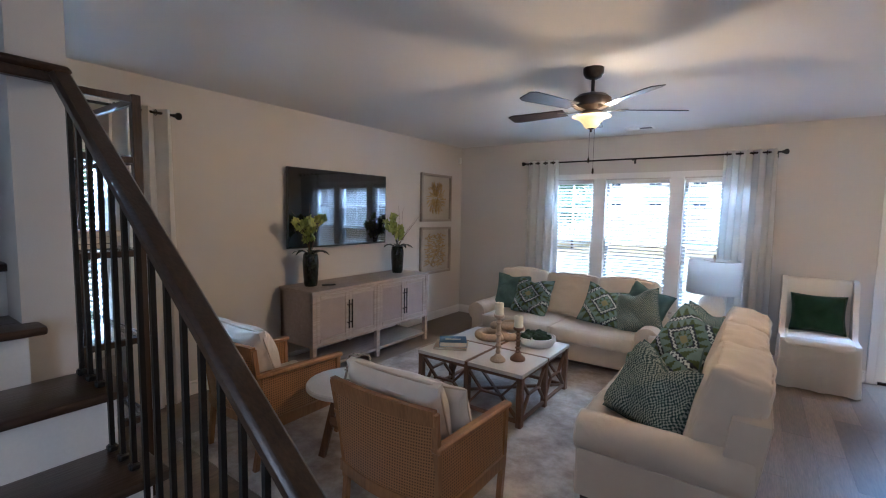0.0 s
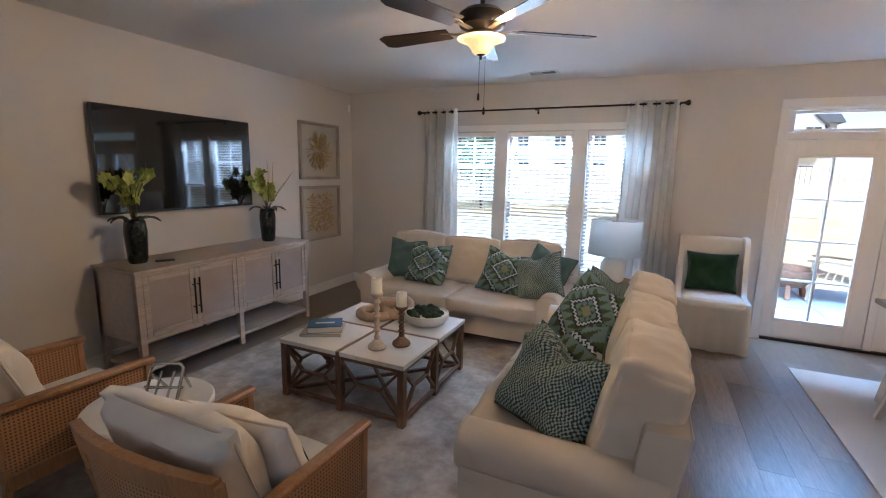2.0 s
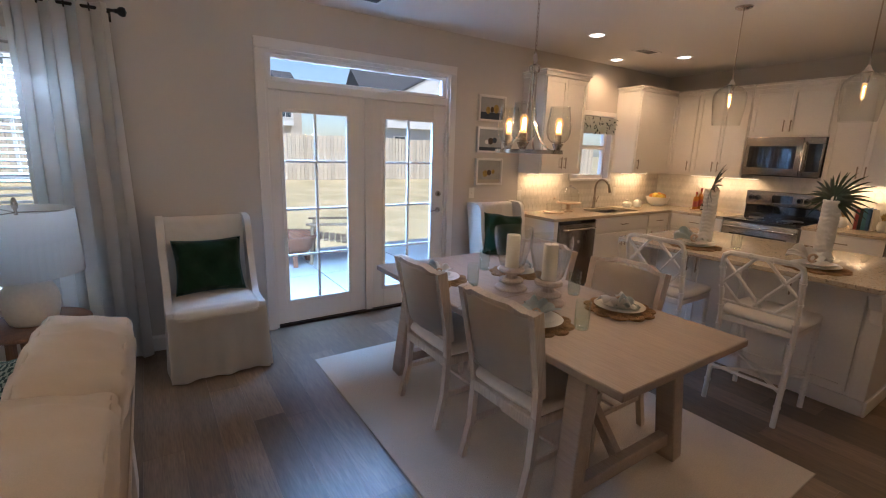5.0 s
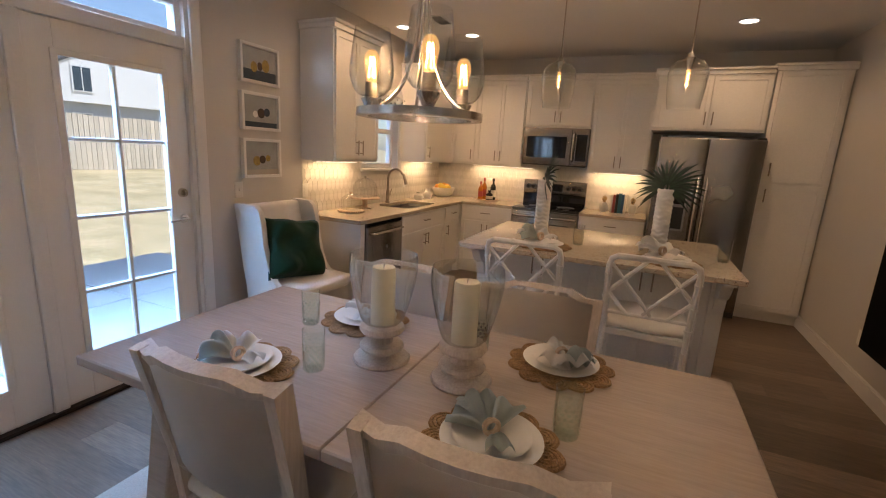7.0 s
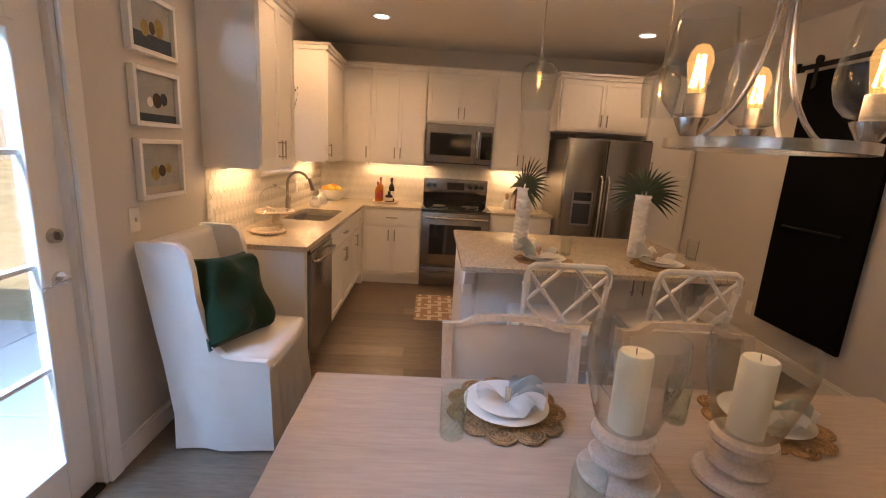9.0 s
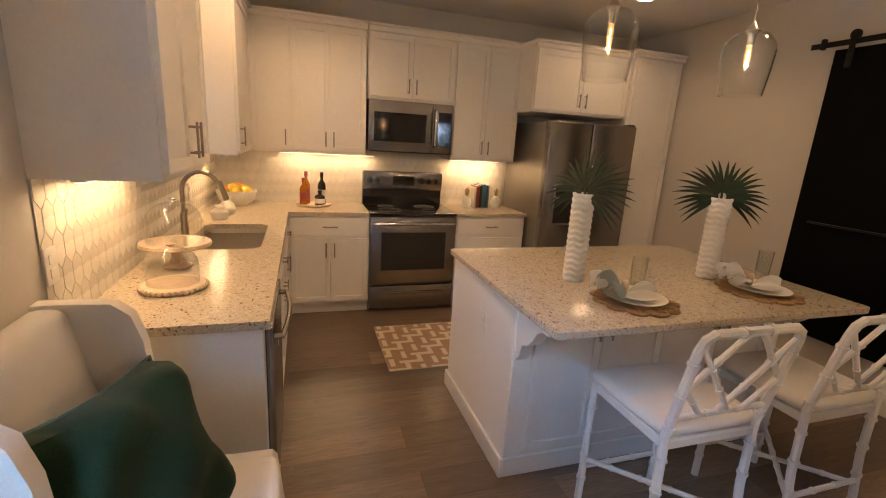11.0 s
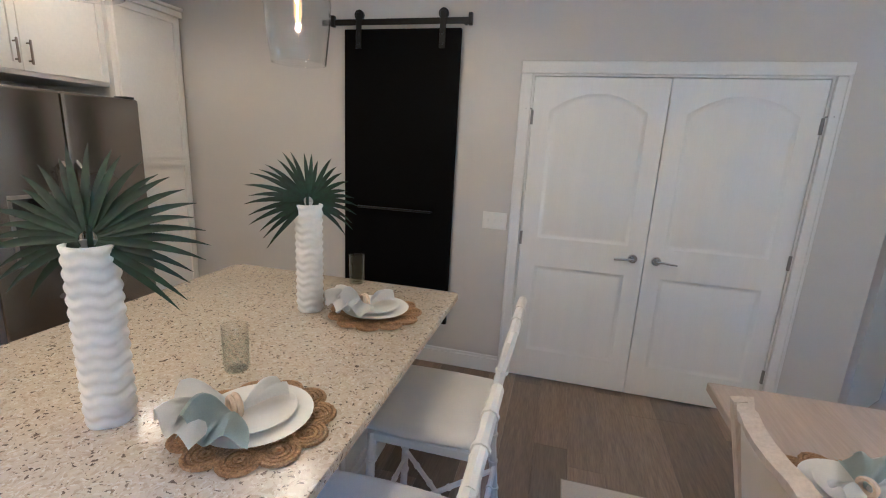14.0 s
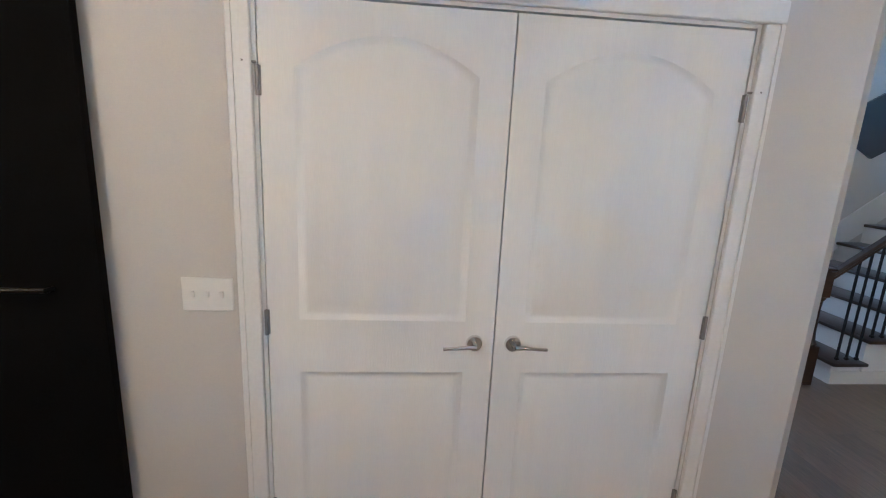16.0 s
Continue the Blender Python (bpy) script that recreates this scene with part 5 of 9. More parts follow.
for x, y, p in ((3.93, 5.23, 20), (5.03, 5.80, 20), (5.47, 5.22, 20), (5.49, 2.73, 12), (3.93, 2.73, 12)):
    downlight(x, y, p)


def vent(x, y):
    v = thing("ceiling_vent", "white louvred ceiling air vent", "vent", pose(x, y, CEIL), "ceiling vents")
    f = bmesh.new()
    for a in ((-0.16, 0.16, -0.085, -0.06), (-0.16, 0.16, 0.06, 0.085), (-0.16, -0.135, -0.06, 0.06), (0.135, 0.16, -0.06, 0.06)):
        box(f, *a, -0.008, -0.001, 0.002)
    part("frame", f, "white_plastic", v)
    part("backing", boxes((-0.135, 0.135, -0.06, 0.06, -0.004, -0.0025)), "black_plastic", v)
    for k in range(6):
        f = bmesh.new()
        bar(f, (-0.135, -0.05 + 0.02 * k, -0.006), (0.0, -0.05 + 0.02 * k, -0.006), 0.0012, 0.010, up=(0, 1, 1), bev=0)
        part("slat", f, "white_plastic", v)


vent(-1.30, 5.62)
vent(1.70, 5.66)
vent(4.90, 5.33)

# ceiling fan
FX, FY = -1.085, 3.10
fan = thing("ceiling_fan", "bronze five-blade ceiling fan with a lit glass bowl", "ceiling fan", pose(FX, FY, 0))
f = bmesh.new()
turned(f, [(0.02, 2.66), (0.055, 2.675), (0.07, 2.70), (0.072, 2.739)], 24)
part("canopy", f, "bronze", fan)
f = bmesh.new()
rod(f, (0, 0, 2.55), (0, 0, 2.67), 0.013)
part("downrod", f, "bronze", fan)
f = bmesh.new()
turned(f, [(0.05, 2.43), (0.075, 2.44), (0.125, 2.465), (0.135, 2.49), (0.13, 2.525), (0.10, 2.55), (0.04, 2.56), (0.02, 2.575)], 32)
part("motor", f, "bronze", fan)
f = bmesh.new()
turned(f, [(0.05, 2.375), (0.075, 2.385), (0.085, 2.405), (0.070, 2.43)], 28)
part("switch_housing", f, "brushed_handle", fan)
for k in range(5):
    a = radians(33 + 72 * k)
    m = Matrix.Rotation(a, 4, "Z")
    f = bmesh.new()
    t = bmesh.new()
    bar(t, (0.09, 0, 2.435), (0.20, 0.0, 2.445), 0.035, 0.006, up=(0, 0, 1))
    bar(t, (0.17, 0.012, 2.445), (0.25, 0.03, 2.449), 0.016, 0.006, up=(0, 0, 1))
    bar(t, (0.17, -0.012, 2.445), (0.25, -0.03, 2.449), 0.016, 0.006, up=(0, 0, 1))
    join(f, t, m)
    part("blade_arm", f, "brushed_handle", fan)
    f = bmesh.new()
    t = bmesh.new()
    n = 10
    up, lo = [], []
    for i in range(n + 1):
        u = i / n
        x = 0.20 + 0.46 * u
        w = 0.052 + 0.018 * u - (0.022 * max(0, (u - 0.88) / 0.12) ** 2)
        up.append((t.verts.new((x, w, 2.452 + 0.2 * w)), t.verts.new((x, w, 2.446 + 0.2 * w))))
        lo.append((t.verts.new((x, -w, 2.452 - 0.2 * w)), t.verts.new((x, -w, 2.446 - 0.2 * w))))
    for i in range(n):
        t.faces.new((lo[i][0], lo[i + 1][0], up[i + 1][0], up[i][0]))
        t.faces.new((lo[i][1], up[i][1], up[i + 1][1], lo[i + 1][1]))
        t.faces.new((up[i][0], up[i + 1][0], up[i + 1][1], up[i][1]))
        t.faces.new((lo[i][1], lo[i + 1][1], lo[i + 1][0], lo[i][0]))
    for i in (0, n):
        t.faces.new((up[i][0], up[i][1], lo[i][1], lo[i][0]))
    join(f, t, m)
    part("blade", f, "fan_blade", fan)
f = bmesh.new()
turned(f, [(0.012, 2.315), (0.035, 2.318), (0.050, 2.333), (0.062, 2.355), (0.085, 2.378), (0.118, 2.395), (0.135, 2.398), (0.135, 2.402), (0.115, 2.400)], 32)
g = part("glass_bowl", f, "bowl_glow", fan, "frosted amber glass bowl, lit")
g.visible_shadow = False
f = bmesh.new()
turned(f, [(0.003, 2.290), (0.010, 2.298), (0.006, 2.308), (0.026, 2.316), (0.030, 2.322), (0.0, 2.324)], 18)
part("finial", f, "bronze", fan)
for dx, zz in ((0.02, 2.02), (-0.015, 2.10)):
    f = bmesh.new()
    rod(f, (dx, 0.02, zz), (dx, 0.02, 2.38), 0.0012, n=5)
    turned(f, [(0.0, -0.03), (0.008, -0.02), (0.006, 0.01), (0, 0.02)], 10, (dx, 0.02, zz))
    part("pull_chain", f, "bronze", fan)
lamp("fan_lamp", "POINT", 40, WARM, pose(FX, FY, 2.362), radius=0.03)
# extra lamp beside the bowl without a fitting, added for the ceiling's warm glow
lamp("fan_uplight", "POINT", 5.0, (1, 0.72, 0.42), pose(FX + 0.17, FY - 0.1, 2.42), radius=0.05)

# chandelier over the dining table
CX, CY = 1.95, 4.0
ch = thing("chandelier", "brushed nickel ring chandelier with three clear glass shades", "chandelier", pose(CX, CY, 0))
f = bmesh.new()
RR, ZR = 0.168, 1.608
t = bmesh.new()
n = 48
prof = [(RR - 0.016, ZR - 0.010), (RR + 0.016, ZR - 0.010), (RR + 0.016, ZR + 0.010), (RR - 0.016, ZR + 0.010)]
rings = [[t.verts.new((r * math.cos(2 * math.pi * i / n), r * math.sin(2 * math.pi * i / n), z)) for i in range(n)] for r, z in prof]
for k in range(4):
    a, b = rings[k], rings[(k + 1) % 4]
    for i in range(n):
        t.faces.new((a[i], a[(i + 1) % n], b[(i + 1) % n], b[i]))
join(f, t)
part("ring", f, "nickel", ch)
f = bmesh.new()
turned(f, [(0.0, 2.02), (0.026, 2.02), (0.030, 2.03), (0.030, 2.05), (0.012, 2.06), (0.012, 2.10), (0.005, 2.11)], 20)
part("collar", f, "nickel", ch)
for k in range(3):
    a = radians(94 + 120 * k)
    ca, sa = math.cos(a), math.sin(a)
    f = bmesh.new()
    # arm: down from the collar, then a sweep out to the ring beside the shade
    pts = []
    for i in range(15):
        u = i / 14
        r = 0.014 + (RR - 0.014) * (u ** 3.2)
        z = 2.03 - (2.03 - ZR) * (1 - (1 - u) ** 1.35)
        b = a + 1.047
        pts.append((r * math.cos(b), r * math.sin(b), z))
    pipe(f, pts, 0.0055, 8)
    part("arm", f, "nickel", ch)
    x, y = 0.162 * ca, 0.162 * sa
    f = bmesh.new()
    turned(f, [(0.010, ZR + 0.008), (0.016, ZR + 0.012), (0.030, ZR + 0.040), (0.032, ZR + 0.046), (0.0, ZR + 0.047)], 20, (x, y, 0))
    part("cup", f, "nickel", ch)
    f = bmesh.new()
    rod(f, (x, y, ZR + 0.046), (x, y, ZR + 0.092), 0.019, 0.019, 18)
    part("socket", f, "brushed_handle", ch)
    f = bmesh.new()
    outer = [(0.024, 0.049), (0.042, 0.056), (0.058, 0.076), (0.066, 0.105), (0.067, 0.130), (0.062, 0.170), (0.052, 0.242)]
    turned(f, [(r, ZR + z) for r, z in outer] + [(r - 0.0025, ZR + z + 0.001) for r, z in outer[::-1]], 36, (x, y, 0))
    g = part("glass_shade", f, "clear_glass", ch)
    g.visible_shadow = False
    f = bmesh.new()
    turned(f, [(0.013, ZR + 0.092), (0.016, ZR + 0.105), (0.021, ZR + 0.135), (0.024, ZR + 0.152), (0.020, ZR + 0.170), (0.012, ZR + 0.182), (0.0, ZR + 0.186)], 20, (x, y, 0))
    g = part("bulb", f, "bulb_glass", ch)
    g.visible_shadow = False
    f = bmesh.new()
    for q in range(5):
        b = q * 2 * math.pi / 5
        rod(f, (x + 0.012 * math.cos(b), y + 0.012 * math.sin(b), ZR + 0.105), (x + 0.007 * math.cos(b + 0.6), y + 0.007 * math.sin(b + 0.6), ZR + 0.165), 0.0018, n=6)
    part("filament", f, "bulb_glow", ch)
    lamp("chandelier_lamp", "POINT", 6, WARM, pose(CX + x, CY + y, ZR + 0.15), radius=0.008)
f = bmesh.new()
z = 2.11
k = 0
while z < CEIL - 0.03:
    m = pose(0, 0, z + 0.012, 90, 0, 90 * (k % 2))
    t = bmesh.new()
    pipe(t, [(0.006 * math.cos(q), 0.014 * math.sin(q), 0) for q in [i * math.pi / 5 for i in range(10)]], 0.0017, 5, True)
    join(f, t, m)
    z += 0.022
    k += 1
part("chain", f, "nickel", ch)
f = bmesh.new()
turned(f, [(0.0, CEIL - 0.03), (0.02, CEIL - 0.028), (0.06, CEIL - 0.012), (0.063, CEIL - 0.001)], 24)
part("canopy", f, "nickel", ch)


def pendant(x, y):
    p = thing("pendant_light", "clear glass bell pendant on a nickel rod, lit", "pendant light", pose(x, y, 0), "island pendants")
    f = bmesh.new()
    rod(f, (0, 0, 2.205), (0, 0, CEIL - 0.02), 0.0045, n=8)
    part("rod", f, "nickel", p)
    f = bmesh.new()
    turned(f, [(0.0, CEIL - 0.025), (0.03, CEIL - 0.022), (0.06, CEIL - 0.01), (0.062, CEIL - 0.001)], 24)
    part("canopy", f, "nickel", p)
    f = bmesh.new()
    turned(f, [(0.018, 2.105), (0.019, 2.15), (0.030, 2.165), (0.034, 2.172), (0.020, 2.185), (0.012, 2.205), (0.006, 2.215)], 20)
    part("cap", f, "nickel", p)
    f = bmesh.new()
    turned(f, [(0.034, 2.168), (0.078, 2.155), (0.110, 2.118), (0.119, 2.075), (0.113, 1.99), (0.098, 1.866), (0.096, 1.866), (0.111, 1.99), (0.1165, 2.075), (0.1075, 2.116), (0.076, 2.152), (0.034, 2.165)], 32)
    g = part("glass_shade", f, "clear_glass", p)
    g.visible_shadow = False
    f = bmesh.new()
    turned(f, [(0.010, 2.105), (0.014, 2.085), (0.014, 2.03), (0.009, 2.008), (0, 2.004)], 16)
    g = part("bulb", f, "bulb_glass", p)
    g.visible_shadow = False
    f = bmesh.new()
    rod(f, (0.003, 0, 2.02), (-0.002, 0, 2.085), 0.0018, n=6)
    part("filament", f, "bulb_glow", p)
    lamp("pendant_lamp", "POINT", 3.4, WARM, pose(x, y, 2.05), radius=0.008)


pendant(4.097, 4.01)
pendant(4.09, 3.20)

# strips under the wall cabinets
for m, w in ((pose(4.16, YN - 0.10, 1.383), 0.62), (pose(5.90, YN - 0.10, 1.383), 0.60), (pose(XE - 0.10, 5.10, 1.383, 0, 0, 90), 0.85), (pose(XE - 0.10, 3.66, 1.383, 0, 0, 90), 0.55)):
    s = thing("under_cabinet_light", "warm strip light under the wall cabinet, on", "strip light", m, "under-cabinet lights")
    part("housing", boxes((-w / 2, w / 2, -0.02, 0.02, -0.012, 0.0), bev=0.002), "white_plastic", s)
    part("diffuser", boxes((-w / 2 + 0.01, w / 2 - 0.01, -0.013, 0.013, -0.015, -0.012)), "led_strip", s)
    lamp("strip_lamp", "AREA", 2.2, (1.0, 0.62, 0.27), m @ pose(0, 0, -0.02), size=w, size_y=0.03)

# ---- sofas ----


def box_cushion(bm, x0, x1, y0, y1, z0, z1, r, puff, crease, seed, m=None, bow=0.0):
    """A boxed cushion with rounded edges, swollen faces and fine creases."""
    t = bmesh.new()
    bmesh.ops.create_cube(t, size=2.0)
    bmesh.ops.subdivide_edges(t, edges=t.edges[:], cuts=19, use_grid_fill=True)
    c = Vector(((x0 + x1) / 2, (y0 + y1) / 2, (z0 + z1) / 2))
    h = Vector(((x1 - x0) / 2, (y1 - y0) / 2, (z1 - z0) / 2))
    for v in t.verts:
        q = Vector([math.copysign(1 - (1 - min(1, abs(k))) ** 1.45, k) for k in v.co])
        p = Vector([q[i] * h[i] for i in range(3)])
        core = Vector([max(-(h[i] - r), min(h[i] - r, p[i])) for i in range(3)])
        n = (p - core)
        n = n.normalized() if n.length > 1e-6 else Vector((0, 0, 1))
        p = core + n * r
        for i in range(3):
            o = [k for k in range(3) if k != i]
            p[i] += math.copysign(1, q[i]) * puff * abs(q[i]) ** 4 * (1 - q[o[0]] ** 2) * (1 - q[o[1]] ** 2)
        k = noise.noise(Vector((p.x * 9 + seed, p.y * 9, p.z * 3.5)))
        k2 = noise.noise(Vector((p.x * 30 + seed, p.y * 10, p.z * 9)))
        # puckers gather towards the seams
        seam = max(abs(q.x), abs(q.z)) ** 3
        p += n * crease * (0.8 * k + (0.25 + 0.75 * seam) * k2)
        p.z += bow * (1 - q.x * q.x) * max(0, q.z)
        v.co = p + c
    return join(bm, t, m)


def welt(bm, x0, x1, z0, z1, y, r, bow, m):
    """The piped seam round one face of a boxed cushion."""
    pts = []
    for cx, cz, a0 in ((x1 - r, z1 - r, 0), (x0 + r, z1 - r, 90), (x0 + r, z0 + r, 180), (x1 - r, z0 + r, 270)):
        for k in range(5):
            a = radians(a0 + 22.5 * k)
            pts.append((cx + r * math.cos(a), cz + r * math.sin(a)))
        if a0 in (0, 180):
            n = 7
            ex = x0 + r if a0 == 0 else x1 - r
            for k in range(1, n):
                pts.append((cx + (ex - cx) * k / n, z1 if a0 == 0 else z0))
    out = []
    for x, z in pts:
        u = (2 * x - x0 - x1) / (x1 - x0)
        out.append(m @ Vector((x, y, z + (bow * (1 - u * u) if z > (z0 + z1) / 2 else 0))))
    pipe(bm, out, 0.0052, 6, True)


def sofa(m, w, nb, label):
    s = thing("sofa", label, "sofa", m, "cream sofas")
    d = 0.89
    f = bmesh.new()
    soft(f, -w / 2 + 0.13, w / 2 - 0.13, -d, -0.06, 0.09, 0.31, 0.02, 2)
    part("base", f, "sofa_fabric", s)
    f = bmesh.new()
    t = bmesh.new()
    box(t, -w / 2 + 0.02, w / 2 - 0.02, -0.16, 0.0, 0.10, 0.745, 0.014, 2)
    for v in t.verts:
        v.co.y -= 0.10 * (1 - (v.co.z - 0.1) / 0.7) - 0.02
    join(f, t)
    q = part("back_frame", f, "sofa_fabric", s)
    f = bmesh.new()
    lean = lambda y, z: y - 0.10 * (1 - (z - 0.1) / 0.7) + 0.02
    for sx in (-1, 1):
        xx = sx * (w / 2 - 0.022)
        pipe(f, [(xx, lean(-0.002, 0.12), 0.12), (xx, lean(-0.002, 0.74), 0.742)], 0.0045, 6)
    pipe(f, [(-w / 2 + 0.022, lean(-0.002, 0.744), 0.744), (w / 2 - 0.022, lean(-0.002, 0.744), 0.744)], 0.0045, 6)
    part("piping", f, "piping", q)
    for sd in (-1, 1):
        f = bmesh.new()
        t = bmesh.new()
        n = 18
        prof = [(-0.075, 0.085), (-0.075, 0.40)]
        for i in range(n + 1):
            a = math.pi * (1.18 - 1.60 * i / n)
            prof.append((0.030 + 0.112 * math.cos(a), 0.458 + 0.110 * math.sin(a)))
        prof += [(0.085, 0.36), (0.085, 0.085)]
        y0, y1 = -d + 0.02, -0.05
        ys = [(y0 - 0.012, 0.955), (y0 - 0.006, 0.99)] + [(y0 + (y1 - y0) * k / 10, 1.0) for k in range(11)] + [(y1 + 0.01, 0.95)]
        rows = []
        for yy, sc in ys:
            rows.append([])
            for px, pz in prof:
                k = 0.006 * noise.noise(Vector((px * 7 + sd, yy * 5, pz * 7 + w))) if 0.12 < pz else 0
                rows[-1].append(t.verts.new((sd * ((px - 0.01) * sc + 0.01 + k), yy, 0.40 + (pz - 0.40) * sc + k if pz > 0.1 else pz)))
        for a, b in zip(rows, rows[1:]):
            for i in range(len(a)):
                t.faces.new((a[i], a[(i + 1) % len(a)], b[(i + 1) % len(a)], b[i]))
        t.faces.new(rows[0])
        t.faces.new(rows[-1])
        join(f, t, Matrix.Translation((sd * (w / 2 - 0.105), 0, 0)))
        arm = part("arm", f, "sofa_fabric", s)
        f = bmesh.new()
        pipe(f, [(sd * (w / 2 - 0.105) + sd * ((px - 0.01) * 0.985 + 0.01), y0 - 0.008, 0.40 + (pz - 0.40) * 0.985 if pz > 0.1 else pz) for px, pz in prof], 0.005, 6, True)
        part("piping", f, "piping", arm)
    inner = w - 0.37
    for k in range(2):
        x0 = -inner / 2 + inner / 2 * k
        f = bmesh.new()
        box_cushion(f, x0 + 0.004, x0 + inner / 2 - 0.004, -d - 0.060, -0.20, 0.300, 0.452, 0.030, 0.022, 0.006, 3.7 * k + w)
        q = part("seat_cushion", f, "sofa_fabric", s)
        f = bmesh.new()
        m3 = Matrix.Translation((0, 0, 0.376)) @ Matrix.Rotation(radians(90), 4, "X")
        for zz in (-0.060, 0.060):
            welt(f, x0 + 0.008, x0 + inner / 2 - 0.008, 0.205, d + 0.058, zz, 0.03, 0.0, m3)
        part("piping", f, "piping", q)
    for k in range(nb):
        bw = (inner + 0.17) / nb
        x0 = -(inner + 0.17) / 2 + bw * k
        f = bmesh.new()
        m2 = Matrix.Translation((0, -0.205, 0.440)) @ Matrix.Rotation(radians(-14 + 2 * (k % 2)), 4, "X")
        box_cushion(f, x0 + 0.003, x0 + bw - 0.003, -0.165, 0.105, 0.0, 0.490 - 0.01 * (k % 2), 0.032, 0.030, 0.014, 11.3 * k + w, m2, 0.02)
        q = part("back_cushion", f, "sofa_fabric", s)
        f = bmesh.new()
        for yy in (-0.148, 0.088):
            welt(f, x0 + 0.008, x0 + bw - 0.008, 0.004, 0.487 - 0.01 * (k % 2), yy, 0.035, 0.02, m2)
        part("piping", f, "piping", q)
    for sx in (-1, 1):
        for yy in (-d + 0.05, -0.10):
            f = bmesh.new()
            turned(f, [(0.028, 0.0), (0.040, 0.095), (0.0, 0.096)], 4, (sx * (w / 2 - 0.10), yy, 0.0), pose(0, 0, 0, 0, 0, 45))
            part("foot", f, "dark_wood", s)
    return s


sofa(pose(-1.885, 5.42, 0.0), 2.13, 3, "cream fabric three-cushion sofa in front of the windows")
sofa(pose(0.055, 3.325, 0.0, 0, 0, -90), 2.12, 3, "cream fabric sofa with its back to the walkway")


def throw(m, w, h, t, fabric, label, seed=0, name="throw_pillow", chop=0.0):
    p = thing(name, label, "pillow", m, "throw pillows")
    f = bmesh.new()
    pillow(f, w, h, t, Matrix(), 18, chop=chop, seed=seed)
    q = part("cover", f, fabric, p)
    f = bmesh.new()
    e = []
    for k in range(40):
        u = k / 10
        s, r = int(u), 2 * (u - int(u)) - 1
        a, b = ((r, -1), (1, r), (-r, 1), (-1, -r))[s]
        px = w / 2 * a * (1 - 0.09 * (1 - b * b) * abs(a) ** 3)
        py = h / 2 * b * (1 - 0.09 * (1 - a * a) * abs(b) ** 3)
        e.append((px, py - h * chop * math.exp(-(a / 0.42) ** 2) * max(0.0, b) ** 2, 0))
    pipe(f, e, 0.005, 6, True)
    part("piping", f, "green_linen" if fabric != "pillow_white" else "piping", q)
    return p


throw(pose(-2.62, 5.07, 0.665, 66, 0, 8), 0.50, 0.48, 0.22, "green_linen", "grey-green linen throw pillow on the sofa", 1, chop=0.06)
throw(pose(-2.30, 4.93, 0.655, 62, 0, -8), 0.49, 0.49, 0.23, "ikat_fabric", "navy and green patterned throw pillow on the sofa", 2, chop=0.10)
throw(pose(-1.02, 5.10, 0.69, 66, 22, 4), 0.46, 0.46, 0.20, "green_linen", "grey-green linen throw pillow behind others", 3, chop=0.08)
throw(pose(-1.42, 4.93, 0.655, 62, 0, 12) @ pose(0, 0, 0, 0, 0, -14), 0.48, 0.48, 0.23, "ikat_fabric", "navy and green patterned throw pillow, tilted", 4, chop=0.10)
throw(pose(-1.06, 4.90, 0.655, 60, 0, -14) @ pose(0, 0, 0, 0, 0, 20), 0.48, 0.48, 0.24, "tweed_fabric", "green tweed throw pillow against the sofa arm", 5, chop=0.10)
throw(pose(-0.47, 2.67, 0.645, 58, 0, -24) @ pose(0, 0, 0, 0, 0, -10), 0.54, 0.50, 0.30, "tweed_fabric", "large green tweed throw pillow on the sofa", 6, chop=0.22)
throw(pose(-0.52, 2.98, 0.605, 50, -8, -26) @ pose(0, 0, 0, 0, 0, 14), 0.54, 0.48, 0.20, "ikat_fabric", "patterned throw pillow lying behind the tweed one", 7, chop=0.08)
throw(pose(-0.43, 3.78, 0.68, 60, 4, -30) @ pose(0, 0, 0, 0, 0, -12), 0.54, 0.54, 0.25, "ikat_fabric", "navy and green patterned throw pillow, upright", 8, chop=0.08)
throw(pose(-0.36, 4.04, 0.71, 68, 6, -32), 0.50, 0.48, 0.18, "tweed_fabric", "green tweed throw pillow at the far end", 9, chop=0.10)

# ---- cane armchairs ----


